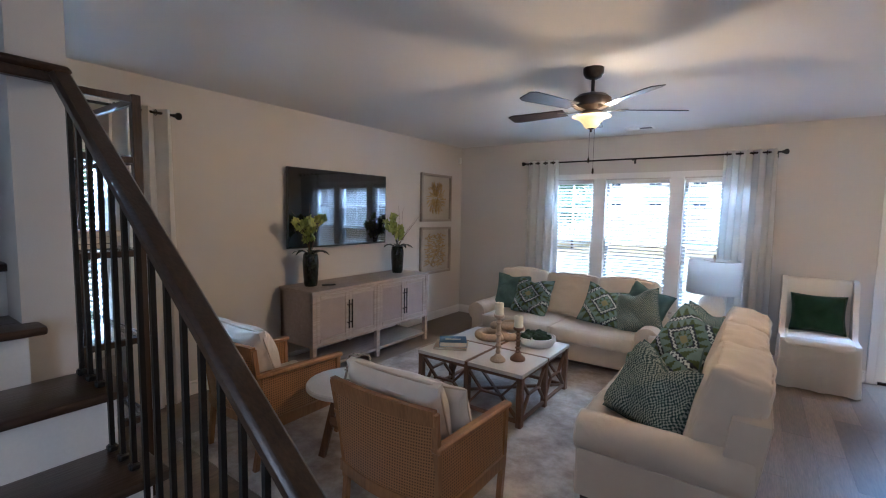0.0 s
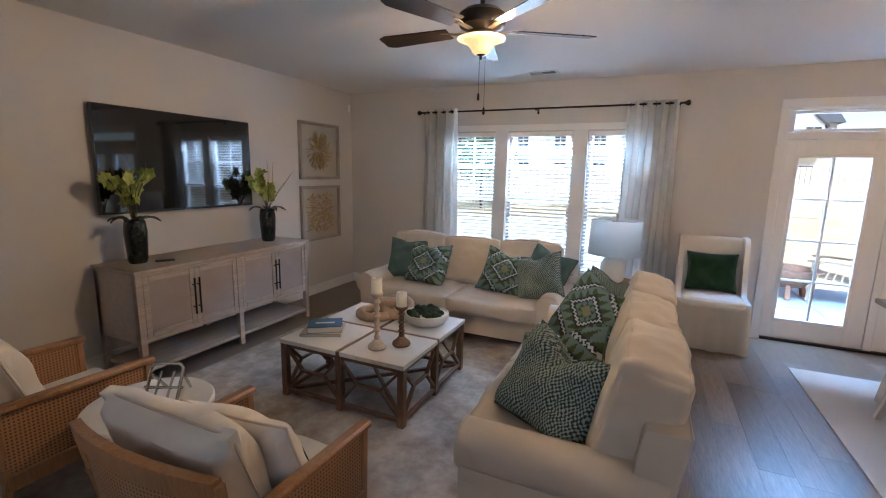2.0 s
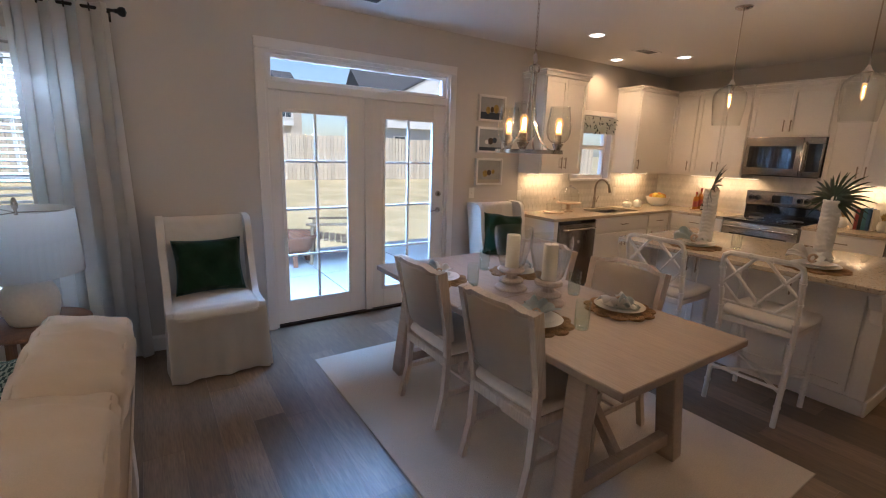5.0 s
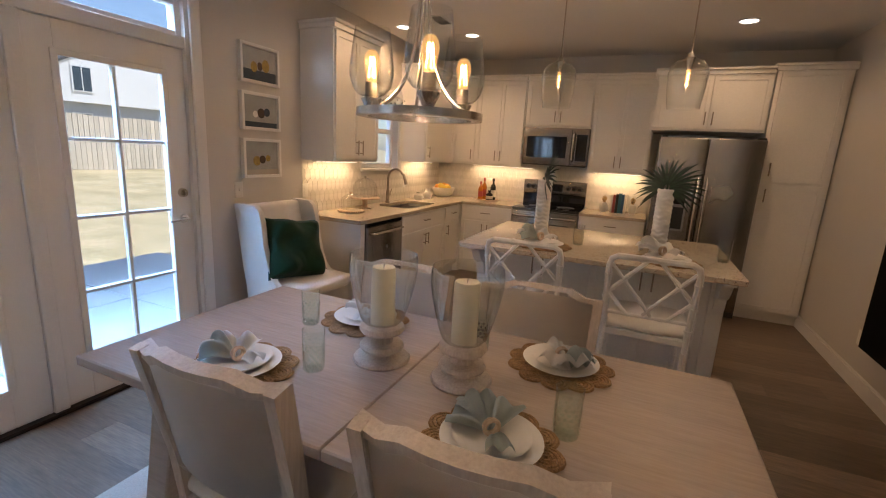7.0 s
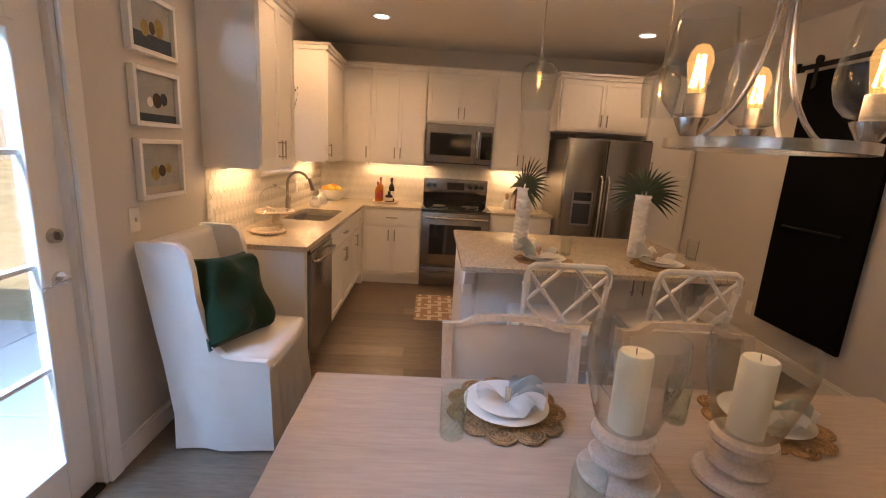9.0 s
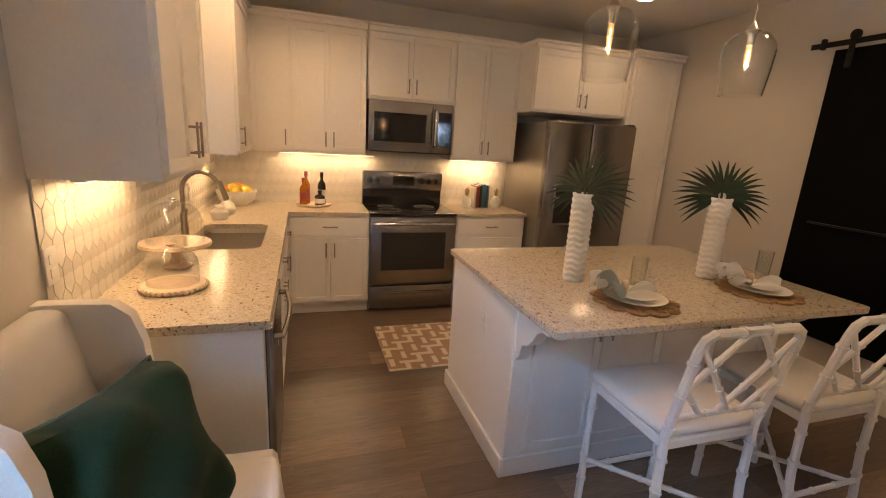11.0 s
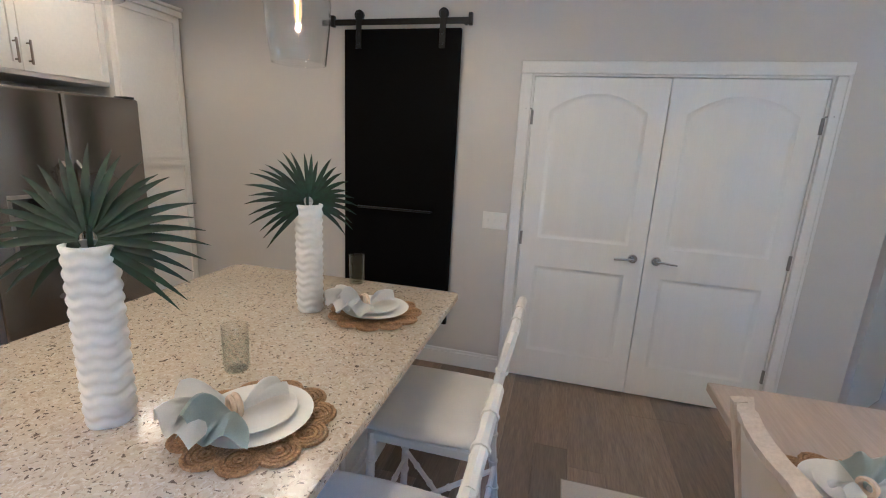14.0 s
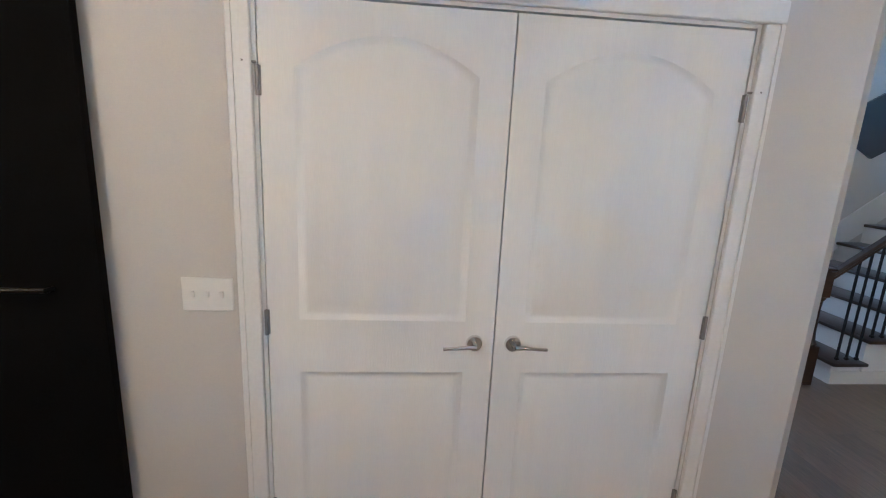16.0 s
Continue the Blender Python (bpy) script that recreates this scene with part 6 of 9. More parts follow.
def armchair(m, label):
    """Faces +y; origin between the legs on the floor."""
    c = thing("armchair", label, "armchair", m, "cane armchairs")
    W, D = 0.33, 0.31
    # rear frame: two raked posts that run into legs
    for sx in (-1, 1):
        f = bmesh.new()
        pipe(f, [(sx * 0.285, -D - 0.03, 0.0), (sx * 0.30, -D + 0.01, 0.28), (sx * 0.315, -D - 0.01, 0.50), (sx * 0.330, -D - 0.06, 0.815)], 0.022, 4, taper=0.9)
        part("rear_post", f, "cane_wood", c)
        f = bmesh.new()
        pipe(f, [(sx * 0.29, D + 0.02, 0.0), (sx * 0.315, D, 0.28), (sx * 0.325, D - 0.005, 0.60)], 0.022, 4)
        part("front_leg", f, "cane_wood", c)
        f = bmesh.new()
        bar(f, (sx * 0.322, -D - 0.05, 0.635), (sx * 0.325, D + 0.03, 0.615), 0.055, 0.034, bev=0.010)
        part("armrest", f, "cane_wood", c)
        f = bmesh.new()
        bar(f, (sx * 0.318, -D, 0.29), (sx * 0.318, D, 0.29), 0.035, 0.075, bev=0.005)
        part("side_rail", f, "cane_wood", c)
        f = bmesh.new()
        box(f, sx * 0.318 - 0.006, sx * 0.318 + 0.006, -D + 0.0, D - 0.01, 0.32, 0.62)
        part("side_cane", f, "cane_weave", c)
    f = bmesh.new()
    n = 12
    for z0, y0, z1, y1, th in ((0.30, -D, 0.36, -D, 0.03), (0.755, -D - 0.052, 0.83, -D - 0.064, 0.034)):
        t = bmesh.new()
        rows = []
        for i in range(n + 1):
            u = 2 * i / n - 1
            bow = -0.05 * (1 - u * u)
            x = u * 0.33
            rows.append([t.verts.new((x, yy + bow + o, zz + (0.015 * (1 - u * u) if z0 > 0.5 else 0))) for yy, zz, o in ((y0, z0, -th / 2), (y1, z1, -th / 2), (y1, z1, th / 2), (y0, z0, th / 2))])
        for a, b in zip(rows, rows[1:]):
            for k in range(4):
                t.faces.new((a[k], a[(k + 1) % 4], b[(k + 1) % 4], b[k]))
        t.faces.new(rows[0])
        t.faces.new(rows[-1])
        join(f, t)
    part("back_rail", f, "cane_wood", c)
    f = bmesh.new()
    t = bmesh.new()
    rows = []
    for i in range(n + 1):
        u = 2 * i / n - 1
        bow = -0.05 * (1 - u * u)
        rows.append([t.verts.new((u * 0.312, -D - 0.055 * max(0, (z - 0.36)) / 0.41 + bow + o, z)) for z, o in ((0.355, 0.006), (0.56, 0.006), (0.765, 0.006), (0.765, -0.006), (0.56, -0.006), (0.355, -0.006))])
    for a, b in zip(rows, rows[1:]):
        for k in range(6):
            t.faces.new((a[k], a[(k + 1) % 6], b[(k + 1) % 6], b[k]))
    join(f, t)
    part("back_cane", f, "cane_weave", c)
    f = bmesh.new()
    box(f, -0.30, 0.30, D - 0.02, D + 0.015, 0.25, 0.33, 0.006)
    box(f, -0.30, 0.30, -D, D - 0.02, 0.29, 0.31)
    part("seat_frame", f, "cane_wood", c)
    f = bmesh.new()
    box_cushion(f, -0.288, 0.288, -0.24, D + 0.06, 0.312, 0.435, 0.032, 0.012, 0.006, 2.0)
    q = part("seat_cushion", f, "pillow_white", c)
    f = bmesh.new()
    pillow(f, 0.60, 0.54, 0.19, pose(0, -0.20, 0.655, 70, 0, 180), 16, 0.02, seed=11)
    part("back_cushion", f, "pillow_white", c)
    f = bmesh.new()
    m2 = pose(0, -0.20, 0.655, 70, 0, 180)
    e = [m2 @ Vector(p) for p in ((-0.29, -0.26, 0), (0, -0.255, 0), (0.29, -0.26, 0), (0.285, 0, 0), (0.29, 0.26, 0), (0, 0.255, 0), (-0.29, 0.26, 0), (-0.285, 0, 0))]
    pipe(f, e, 0.006, 6, True)
    part("piping", f, "piping", q)
    return c


armchair(pose(-2.87, 1.70, 0.008), "natural wood and cane armchair with white cushions")
armchair(pose(-1.47, 1.70, 0.008, 0, 0, 0), "natural wood cane armchair with two white cushions")
p = throw(pose(-1.38, 1.665, 0.635, 66, 0, 184), 0.46, 0.46, 0.14, "pillow_white", "white throw pillow with a green monogram patch", 21)
part("patch", boxes((-0.17, -0.09, -0.11, 0.06, 0.060, 0.066)), "velvet_green", p, "dark green embroidered patch")

# side table between the armchairs
st = thing("side_table", "round white-topped side table on wooden legs", "side table", pose(-2.20, 1.80, 0.008))
f = bmesh.new()
turned(f, [(0.0, 0.525), (0.262, 0.525), (0.272, 0.533), (0.272, 0.552), (0.264, 0.560), (0.0, 0.560)], 40)
part("tabletop", f, "white_top", st)
for k in range(3):
    a = radians(80 + 120 * k)
    f = bmesh.new()
    bar(f, (0.20 * math.cos(a), 0.20 * math.sin(a), 0), (0.07 * math.cos(a), 0.07 * math.sin(a), 0.525), 0.035, 0.05, bev=0.006)
    part("leg", f, "brown_wood", st)
f = bmesh.new()
turned(f, [(0.12, 0.28), (0.125, 0.30), (0.0, 0.30)], 24)
part("stretcher", f, "brown_wood", st)
fr2 = thing("photo_stand", "hammered silver open frame stand on the side table", "ornament", pose(-2.17, 1.86, 0.570, 0, 0, 25))
for z in (0.0,):
    for sx in (-1, 1):
        f = bmesh.new()
        pipe(f, [(sx * 0.075, -0.05, 0.0), (sx * 0.075, 0.03, 0.14), (sx * 0.06, 0.035, 0.155), (0, 0.035, 0.158)], 0.008, 8)
        pipe(f, [(sx * 0.03, -0.055, 0.006), (sx * 0.03, 0.03, 0.12)], 0.006, 8)
        pipe(f, [(sx * 0.075, 0.03, 0.10), (sx * 0.06, 0.10, 0.006)], 0.007, 8)
        part("side_bar", f, "silver", fr2)
f = bmesh.new()
pipe(f, [(-0.10, -0.055, 0.008), (0.10, -0.055, 0.008)], 0.007, 8)
pipe(f, [(-0.09, -0.015, 0.06), (0.09, -0.015, 0.06)], 0.007, 8)
part("cross_bar", f, "silver", fr2)

# ---- coffee table ----
ct = thing("coffee_table", "square coffee table with white inset top and wooden lattice sides", "coffee table", pose(-1.98, 3.425, 0.008))
hw = 0.52
for sx in (-1, 1):
    for sy in (-1, 1):
        f = bmesh.new()
        box(f, min(sx * 0.016, sx * hw), max(sx * 0.016, sx * hw), min(sy * 0.016, sy * hw), max(sy * 0.016, sy * hw), 0.408, 0.440, 0.004)
        part("top_panel", f, "white_top", ct)
f = bmesh.new()
box(f, -0.015, 0.015, -hw + 0.002, hw - 0.002, 0.404, 0.4385)
box(f, -hw + 0.002, hw - 0.002, -0.0148, 0.0148, 0.404, 0.438)
part("top_strip", f, "brown_wood", ct)
for x in (-hw + 0.03, 0, hw - 0.03):
    for y in (-hw + 0.03, 0, hw - 0.03):
        if x == 0 and y == 0:
            continue
        f = bmesh.new()
        box(f, x - 0.024, x + 0.024, y - 0.024, y + 0.024, 0, 0.406, 0.004)
        part("leg", f, "brown_wood", ct)


def lattice(bm, a, b, up):
    """Y-shaped braces in a bay from a to b."""
    a, b = Vector(a), Vector(b)
    c = (a + b) / 2
    d = (b - a) / 2
    k = 0.40
    lo, hi = 0.06, 0.375
    P = lambda u, z: c + d * u + Vector((0, 0, z))
    L, R = P(-k, 0.22), P(k, 0.22)
    for p, q in ((P(-1, hi), L), (P(-1, lo), L), (P(1, hi), R), (P(1, lo), R), (L, R)):
        bar(bm, p, q, 0.018, 0.026, up=up, bev=0.002)


for q in (-hw + 0.03, hw - 0.03):
    for s in (-1, 1):
        f = bmesh.new()
        lattice(f, (min(0, s * (hw - 0.05)), q, 0), (max(0, s * (hw - 0.05)), q, 0), (0, 1, 0))
        part("lattice", f, "brown_wood", ct)
        f = bmesh.new()
        lattice(f, (q, min(0, s * (hw - 0.05)), 0), (q, max(0, s * (hw - 0.05)), 0), (1, 0, 0))
        part("lattice", f, "brown_wood", ct)
    f = bmesh.new()
    box(f, -hw + 0.05, hw - 0.05, q - 0.014, q + 0.014, 0.03, 0.058, 0.003)
    box(f, -hw + 0.05, hw - 0.05, q - 0.014, q + 0.014, 0.378, 0.404, 0.003)
    box(f, q - 0.0135, q + 0.0135, -hw + 0.05, hw - 0.05, 0.031, 0.057, 0.003)
    box(f, q - 0.0135, q + 0.0135, -hw + 0.05, hw - 0.05, 0.379, 0.403, 0.003)
    part("rail", f, "brown_wood", ct)
f = bmesh.new()
bar(f, (-hw + 0.05, -hw + 0.05, 0.044), (hw - 0.05, hw - 0.05, 0.044), 0.026, 0.026)
bar(f, (-hw + 0.05, hw - 0.05, 0.044), (hw - 0.05, -hw + 0.05, 0.0441), 0.026, 0.026)
part("cross_stretcher", f, "brown_wood", ct)
TZ = 0.4485


def book(m, w, d, t, cover, label):
    b = thing("book", label, "book", m)
    f = bmesh.new()
    box(f, -w / 2 + 0.004, w / 2 - 0.004, -d / 2 + 0.004, d / 2 - 0.002, 0.003, t - 0.003)
    part("page_block", f, "paper", b)
    f = bmesh.new()
    box(f, -w / 2, w / 2, -d / 2, d / 2, 0, 0.003)
    box(f, -w / 2, w / 2, -d / 2, d / 2, t - 0.003, t)
    box(f, -w / 2, -w / 2 + 0.003, -d / 2, d / 2, 0.003, t - 0.003)
    part("cover", f, cover, b)
    return b


book(pose(-2.31, 3.17, TZ, 0, 0, 28), 0.30, 0.24, 0.022, "book_tan", "tan hardback book lying on the coffee table")
b = book(pose(-2.30, 3.18, TZ + 0.022, 0, 0, 35), 0.25, 0.20, 0.045, "book_blue", "blue hardback book stacked on another")
part("title_block", boxes((-0.07, 0.07, -0.015, 0.012, 0.0452, 0.0465)), "paper", b)
bd2 = thing("knot_ornament", "large pale wooden bead knot on the coffee table", "ornament", pose(-2.16, 3.66, TZ) @ Matrix.Scale(1.25, 4))
for k, (cx, cy, r, tilt) in enumerate(((0, 0, 0.105, 0), (0.13, 0.07, 0.085, 26), (0.05, 0.10, 0.075, -12))):
    f = bmesh.new()
    t = bmesh.new()
    pipe(t, [(r * math.cos(a), r * math.sin(a), 0) for a in [i * math.pi / 14 for i in range(28)]], 0.031, 12, True)
    join(f, t, pose(cx, cy, 0.024 + 0.028 * k + abs(tilt) * 0.0006, tilt, 0, 20 * k))
    part("ring", f, "bead", bd2)


def candlestick(x, y, h, wood, label):
    c = thing("candlestick", label, "candlestick", pose(x, y, TZ))
    f = bmesh.new()
    p = [(0.062, 0), (0.066, 0.010), (0.060, 0.025), (0.035, 0.045), (0.024, 0.06)]
    k = 6
    for i in range(k):
        z = 0.06 + (h - 0.10) * i / k
        dz = (h - 0.10) / k
        p += [(0.016, z + 0.1 * dz), (0.027 if i % 2 else 0.022, z + 0.45 * dz), (0.015, z + 0.85 * dz)]
    p += [(0.020, h - 0.035), (0.042, h - 0.02), (0.045, h - 0.008), (0.040, h), (0.0, h)]
    turned(f, p, 24)
    part("stem", f, wood, c)
    f = bmesh.new()
    turned(f, [(0.037, h), (0.037, h + 0.095), (0.033, h + 0.10), (0.01, h + 0.096), (0, h + 0.094)], 24)
    q = part("candle", f, "candle", c, "cream pillar candle")
    f = bmesh.new()
    rod(f, (0, 0, h + 0.094), (0.002, 0, h + 0.107), 0.0012, n=5)
    part("wick", f, "black_plastic", q)


candlestick(-1.775, 3.085, 0.40, "bleached_wood", "tall pale turned candlestick with a cream candle")
candlestick(-1.655, 3.215, 0.285, "brown_wood", "shorter brown turned candlestick with a cream candle")
bw = thing("bowl", "white ceramic bowl filled with dark green moss", "bowl", pose(-1.70, 3.70, TZ))
f = bmesh.new()
turned(f, [(0.0, 0.0), (0.11, 0.0), (0.155, 0.02), (0.180, 0.06), (0.178, 0.095), (0.170, 0.098), (0.165, 0.085), (0.0, 0.075)], 36)
part("bowl", f, "ceramic_matte", bw)
f = bmesh.new()
rnd = random.Random(4)
for k in range(34):
    a, r = rnd.uniform(0, 6.28), 0.145 * math.sqrt(rnd.random())
    t = bmesh.new()
    bmesh.ops.create_icosphere(t, subdivisions=2, radius=rnd.uniform(0.026, 0.042))
    for v in t.verts:
        v.co *= 1 + 0.10 * noise.noise(v.co * 60)
    join(f, t, pose(r * math.cos(a), r * math.sin(a), 0.085 + 0.018 * (1 - r / 0.15)))
part("moss", f, "moss", bw)

# ---- media console and television ----
cs = thing("media_console", "whitewashed wood media console with four panelled doors", "console", pose(-4.09, 2.573, 0))
L, DP = 1.852, 0.535
f = bmesh.new()
box(f, -0.0, DP + 0.012, -0.012, L + 0.012, 0.858, 0.888, 0.004)
part("top", f, "console_wood", cs)
f = bmesh.new()
box(f, 0.01, DP - 0.024, 0.0, L, 0.315, 0.858)
part("body", f, "console_wood", cs)
for y in (0.0, L / 2 - 0.025, L - 0.05):
    for x in (0.01, DP - 0.05):
        f = bmesh.new()
        box(f, x, x + 0.05, y, y + 0.05, 0.0, 0.858, 0.003)
        part("leg", f, "console_wood", cs)
f = bmesh.new()
box(f, 0.02, DP - 0.012, 0.02, L - 0.02, 0.075, 0.105, 0.003)
part("shelf", f, "console_wood", cs)
f = bmesh.new()
box(f, DP - 0.026, DP - 0.004, 0.05, L - 0.05, 0.315, 0.345, 0.002)
box(f, DP - 0.026, DP - 0.004, 0.05, L - 0.05, 0.835, 0.858, 0.002)
part("front_rail", f, "console_wood", cs)
for k in range(4):
    half = k // 2
    a = 0.052 + half * (L / 2 - 0.027) + (k % 2) * (L / 2 - 0.079) / 2
    b = a + (L / 2 - 0.079) / 2
    f = bmesh.new()
    s, x = 0.045, DP - 0.002
    for q in ((a, a + s, 0.347, 0.833), (b - s, b, 0.347, 0.833), (a + s, b - s, 0.347, 0.347 + s), (a + s, b - s, 0.833 - s, 0.833)):
        box(f, x - 0.020, x, q[0] + 0.001, q[1] - 0.001, q[2], q[3], 0.002)
    d = part("door", f, "console_wood", cs)
    part("panel", boxes((x - 0.014, x - 0.008, a + s, b - s, 0.39, 0.79)), "console_cane", d, "pale woven cane panel")
    hy = b - 0.022 if k % 2 == 0 else a + 0.022
    f = bmesh.new()
    rod(f, (x + 0.028, hy, 0.44), (x + 0.028, hy, 0.75), 0.0075, n=10)
    for z in (0.50, 0.69):
        rod(f, (x, hy, z), (x + 0.034, hy, z), 0.006, n=8)
    part("handle", f, "black_iron", d, "black iron bar handle")
tv = thing("television", "black flat-screen television mounted on the wall", "television")
f = bmesh.new()
box(f, -4.105, -4.068, 2.667, 4.16, 1.268, 2.135, 0.006, 2)
part("body", f, "black_plastic", tv)
part("screen", boxes((-4.0682, -4.0655, 2.676, 4.151, 1.285, 2.127)), "screen", tv)
part("bracket", boxes((-4.138, -4.105, 3.1, 3.75, 1.5, 1.9)), "black_plastic", tv)
part("logo_bar", boxes((-4.0655, -4.064, 3.37, 3.46, 1.271, 1.279)), "steel_side", tv)


def orchid_vase(x, y, seed, tall):
    v = thing("flower_vase", "dark glazed vase with green orchids and twigs", "vase", pose(x, y, 0.888) @ Matrix.Diagonal((1.25, 1.25, 1.4, 1)), "orchid vases")
    f = bmesh.new()
    turned(f, [(0.0, 0), (0.048, 0), (0.056, 0.02), (0.062, 0.10), (0.066, 0.18), (0.060, 0.235), (0.056, 0.245), (0.050, 0.24), (0.05, 0.2), (0, 0.19)], 24)
    part("vase", f, "black_bronze_vase", v)
    r = random.Random(seed)
    f, bl, lf = bmesh.new(), bmesh.new(), bmesh.new()
    for k in range(5):
        a = r.uniform(-1.2, 1.2) + (1.57 if k % 2 else -1.57)
        h = r.uniform(0.24, 0.36)
        sp = r.uniform(0.05, 0.15)
        pts = [(0, 0, 0.22)]
        for i in range(1, 7):
            u = i / 6
            pts.append((sp * math.cos(a) * u ** 1.6, sp * math.sin(a) * u ** 1.6, 0.22 + h * u - 0.06 * u ** 3))
        pipe(f, pts, 0.0035, 6)
        for i in range(3, 7):
            px, py, pz = pts[i]
            for q in range(2):
                c = Vector((px + r.uniform(-0.02, 0.02), py + r.uniform(-0.02, 0.02), pz + r.uniform(-0.02, 0.02)))
                m = Matrix.Translation(c) @ Euler((r.uniform(0, 6), r.uniform(0, 6), r.uniform(0, 6))).to_matrix().to_4x4()
                for g in range(5):
                    t = bmesh.new()
                    b = g * 1.2566
                    p0 = Vector((0, 0, 0))
                    d1 = Vector((math.cos(b), math.sin(b), 0.35))
                    d2 = Vector((-math.sin(b), math.cos(b), 0))
                    vs = [t.verts.new(p) for p in (p0, d1 * 0.022 + d2 * 0.018, d1 * 0.044, d1 * 0.022 - d2 * 0.018)]
                    t.faces.new(vs)
                    join(bl, t, m)
    for k in range(6):
        a = k * 1.05 + r.random()
        t = bmesh.new()
        L2, W2 = r.uniform(0.10, 0.14), 0.032
        va = []
        for i in range(6):
            u = i / 5
            w = W2 * math.sin(math.pi * min(1, 0.12 + 0.88 * u)) + 0.002
            p = Vector((0.03 + L2 * u, 0, 0.235 + 0.10 * u - 0.10 * u * u))
            va.append((t.verts.new(p + Vector((0, w, 0.008))), t.verts.new(p), t.verts.new(p + Vector((0, -w, 0.008)))))
        for p, q in zip(va, va[1:]):
            t.faces.new((p[0], p[1], q[1], q[0]))
            t.faces.new((p[1], p[2], q[2], q[1]))
        join(lf, t, Matrix.Rotation(a, 4, "Z"))
    part("stem", f, "leaf_dark", v)
    part("blossom", bl, "orchid", v, "yellow-green orchid blossoms")
    part("foliage", lf, "leaf_dark", v)
    f = bmesh.new()
    for k in range(4):
        a = r.uniform(0, 6.28)
        pts, p, d = [], Vector((0, 0, 0.22)), Vector((0.25 * math.cos(a), 0.25 * math.sin(a), 1)).normalized()
        for i in range(9):
            pts.append(p.copy())
            d = (d + Vector((r.uniform(-0.35, 0.35), r.uniform(-0.35, 0.35), 0.05))).normalized()
            p = p + d * (0.052 if tall else 0.045)
        pipe(f, pts, 0.003, 5, taper=0.3)
    part("twig", f, "twig", v)


orchid_vase(-3.86, 2.79, 3, True)
orchid_vase(-3.86, 4.16, 8, True)
rm = thing("remote_control", "small black remote control on the console", "remote control", pose(-3.74, 2.93, 0.888, 0, 0, 60))
f = bmesh.new()
box(f, -0.07, 0.07, -0.022, 0.022, 0, 0.016, 0.006, 2)
part("body", f, "black_plastic", rm)

# shadow-box wall art
for z0, z1, rad in ((1.535, 2.255, True), (0.735, 1.450, False)):
    a = thing("wall_art", "framed gold %s relief in a grey wood shadow box" % ("sunburst" if rad else "bark"), "picture", pose(XW, 5.345, (z0 + z1) / 2), "gold relief pictures")
    hw2, hh = 0.385, (z1 - z0) / 2
    f = bmesh.new()
    for q in ((-hw2, -hw2 + 0.035, -hh, hh), (hw2 - 0.035, hw2, -hh, hh), (-hw2 + 0.035, hw2 - 0.035, -hh, -hh + 0.035), (-hw2 + 0.035, hw2 - 0.035, hh - 0.035, hh)):
        box(f, 0.002, 0.045, *q, 0.003)
    part("frame", f, "grey_frame", a)
    part("backing", boxes((0.002, 0.010, -hw2 + 0.035, hw2 - 0.035, -hh + 0.035, hh - 0.035)), "linen_back", a)
    f = bmesh.new()
    r = random.Random(5)
    if rad:
        for k in range(150):
            b = r.uniform(0, 6.283)
            r0 = r.uniform(0.02, 0.20)
            r1 = min(0.245, r0 + r.uniform(0.04, 0.10))
            bar(f, (0.014 + r.uniform(0, 0.01), r0 * math.cos(b), r0 * math.sin(b) * 1.05), (0.014 + r.uniform(0, 0.012), r1 * math.cos(b + 0.05), r1 * math.sin(b + 0.05) * 1.05), 0.008, 0.010, bev=0)
    else:
        for k in range(170):
            y, z = r.uniform(-0.24, 0.24), r.uniform(-0.24, 0.24)
            b = r.gauss(0, 0.35)
            l = r.uniform(0.02, 0.05)
            bar(f, (0.014 + r.uniform(0, 0.01), y - l * math.cos(b), z - l * math.sin(b)), (0.014 + r.uniform(0, 0.012), y + l * math.cos(b), z + l * math.sin(b)), 0.009, 0.010, bev=0)
    part("relief", f, "gold", a)
sn = thing("alarm_sensor", "small white motion sensor high in the corner", "sensor", pose(XW + 0.02, 5.97, 2.52))
f = bmesh.new()
box(f, -0.018, 0.02, -0.03, 0.03, -0.05, 0.05, 0.008, 2)
part("body", f, "white_plastic", sn)

# ---- curtains ----


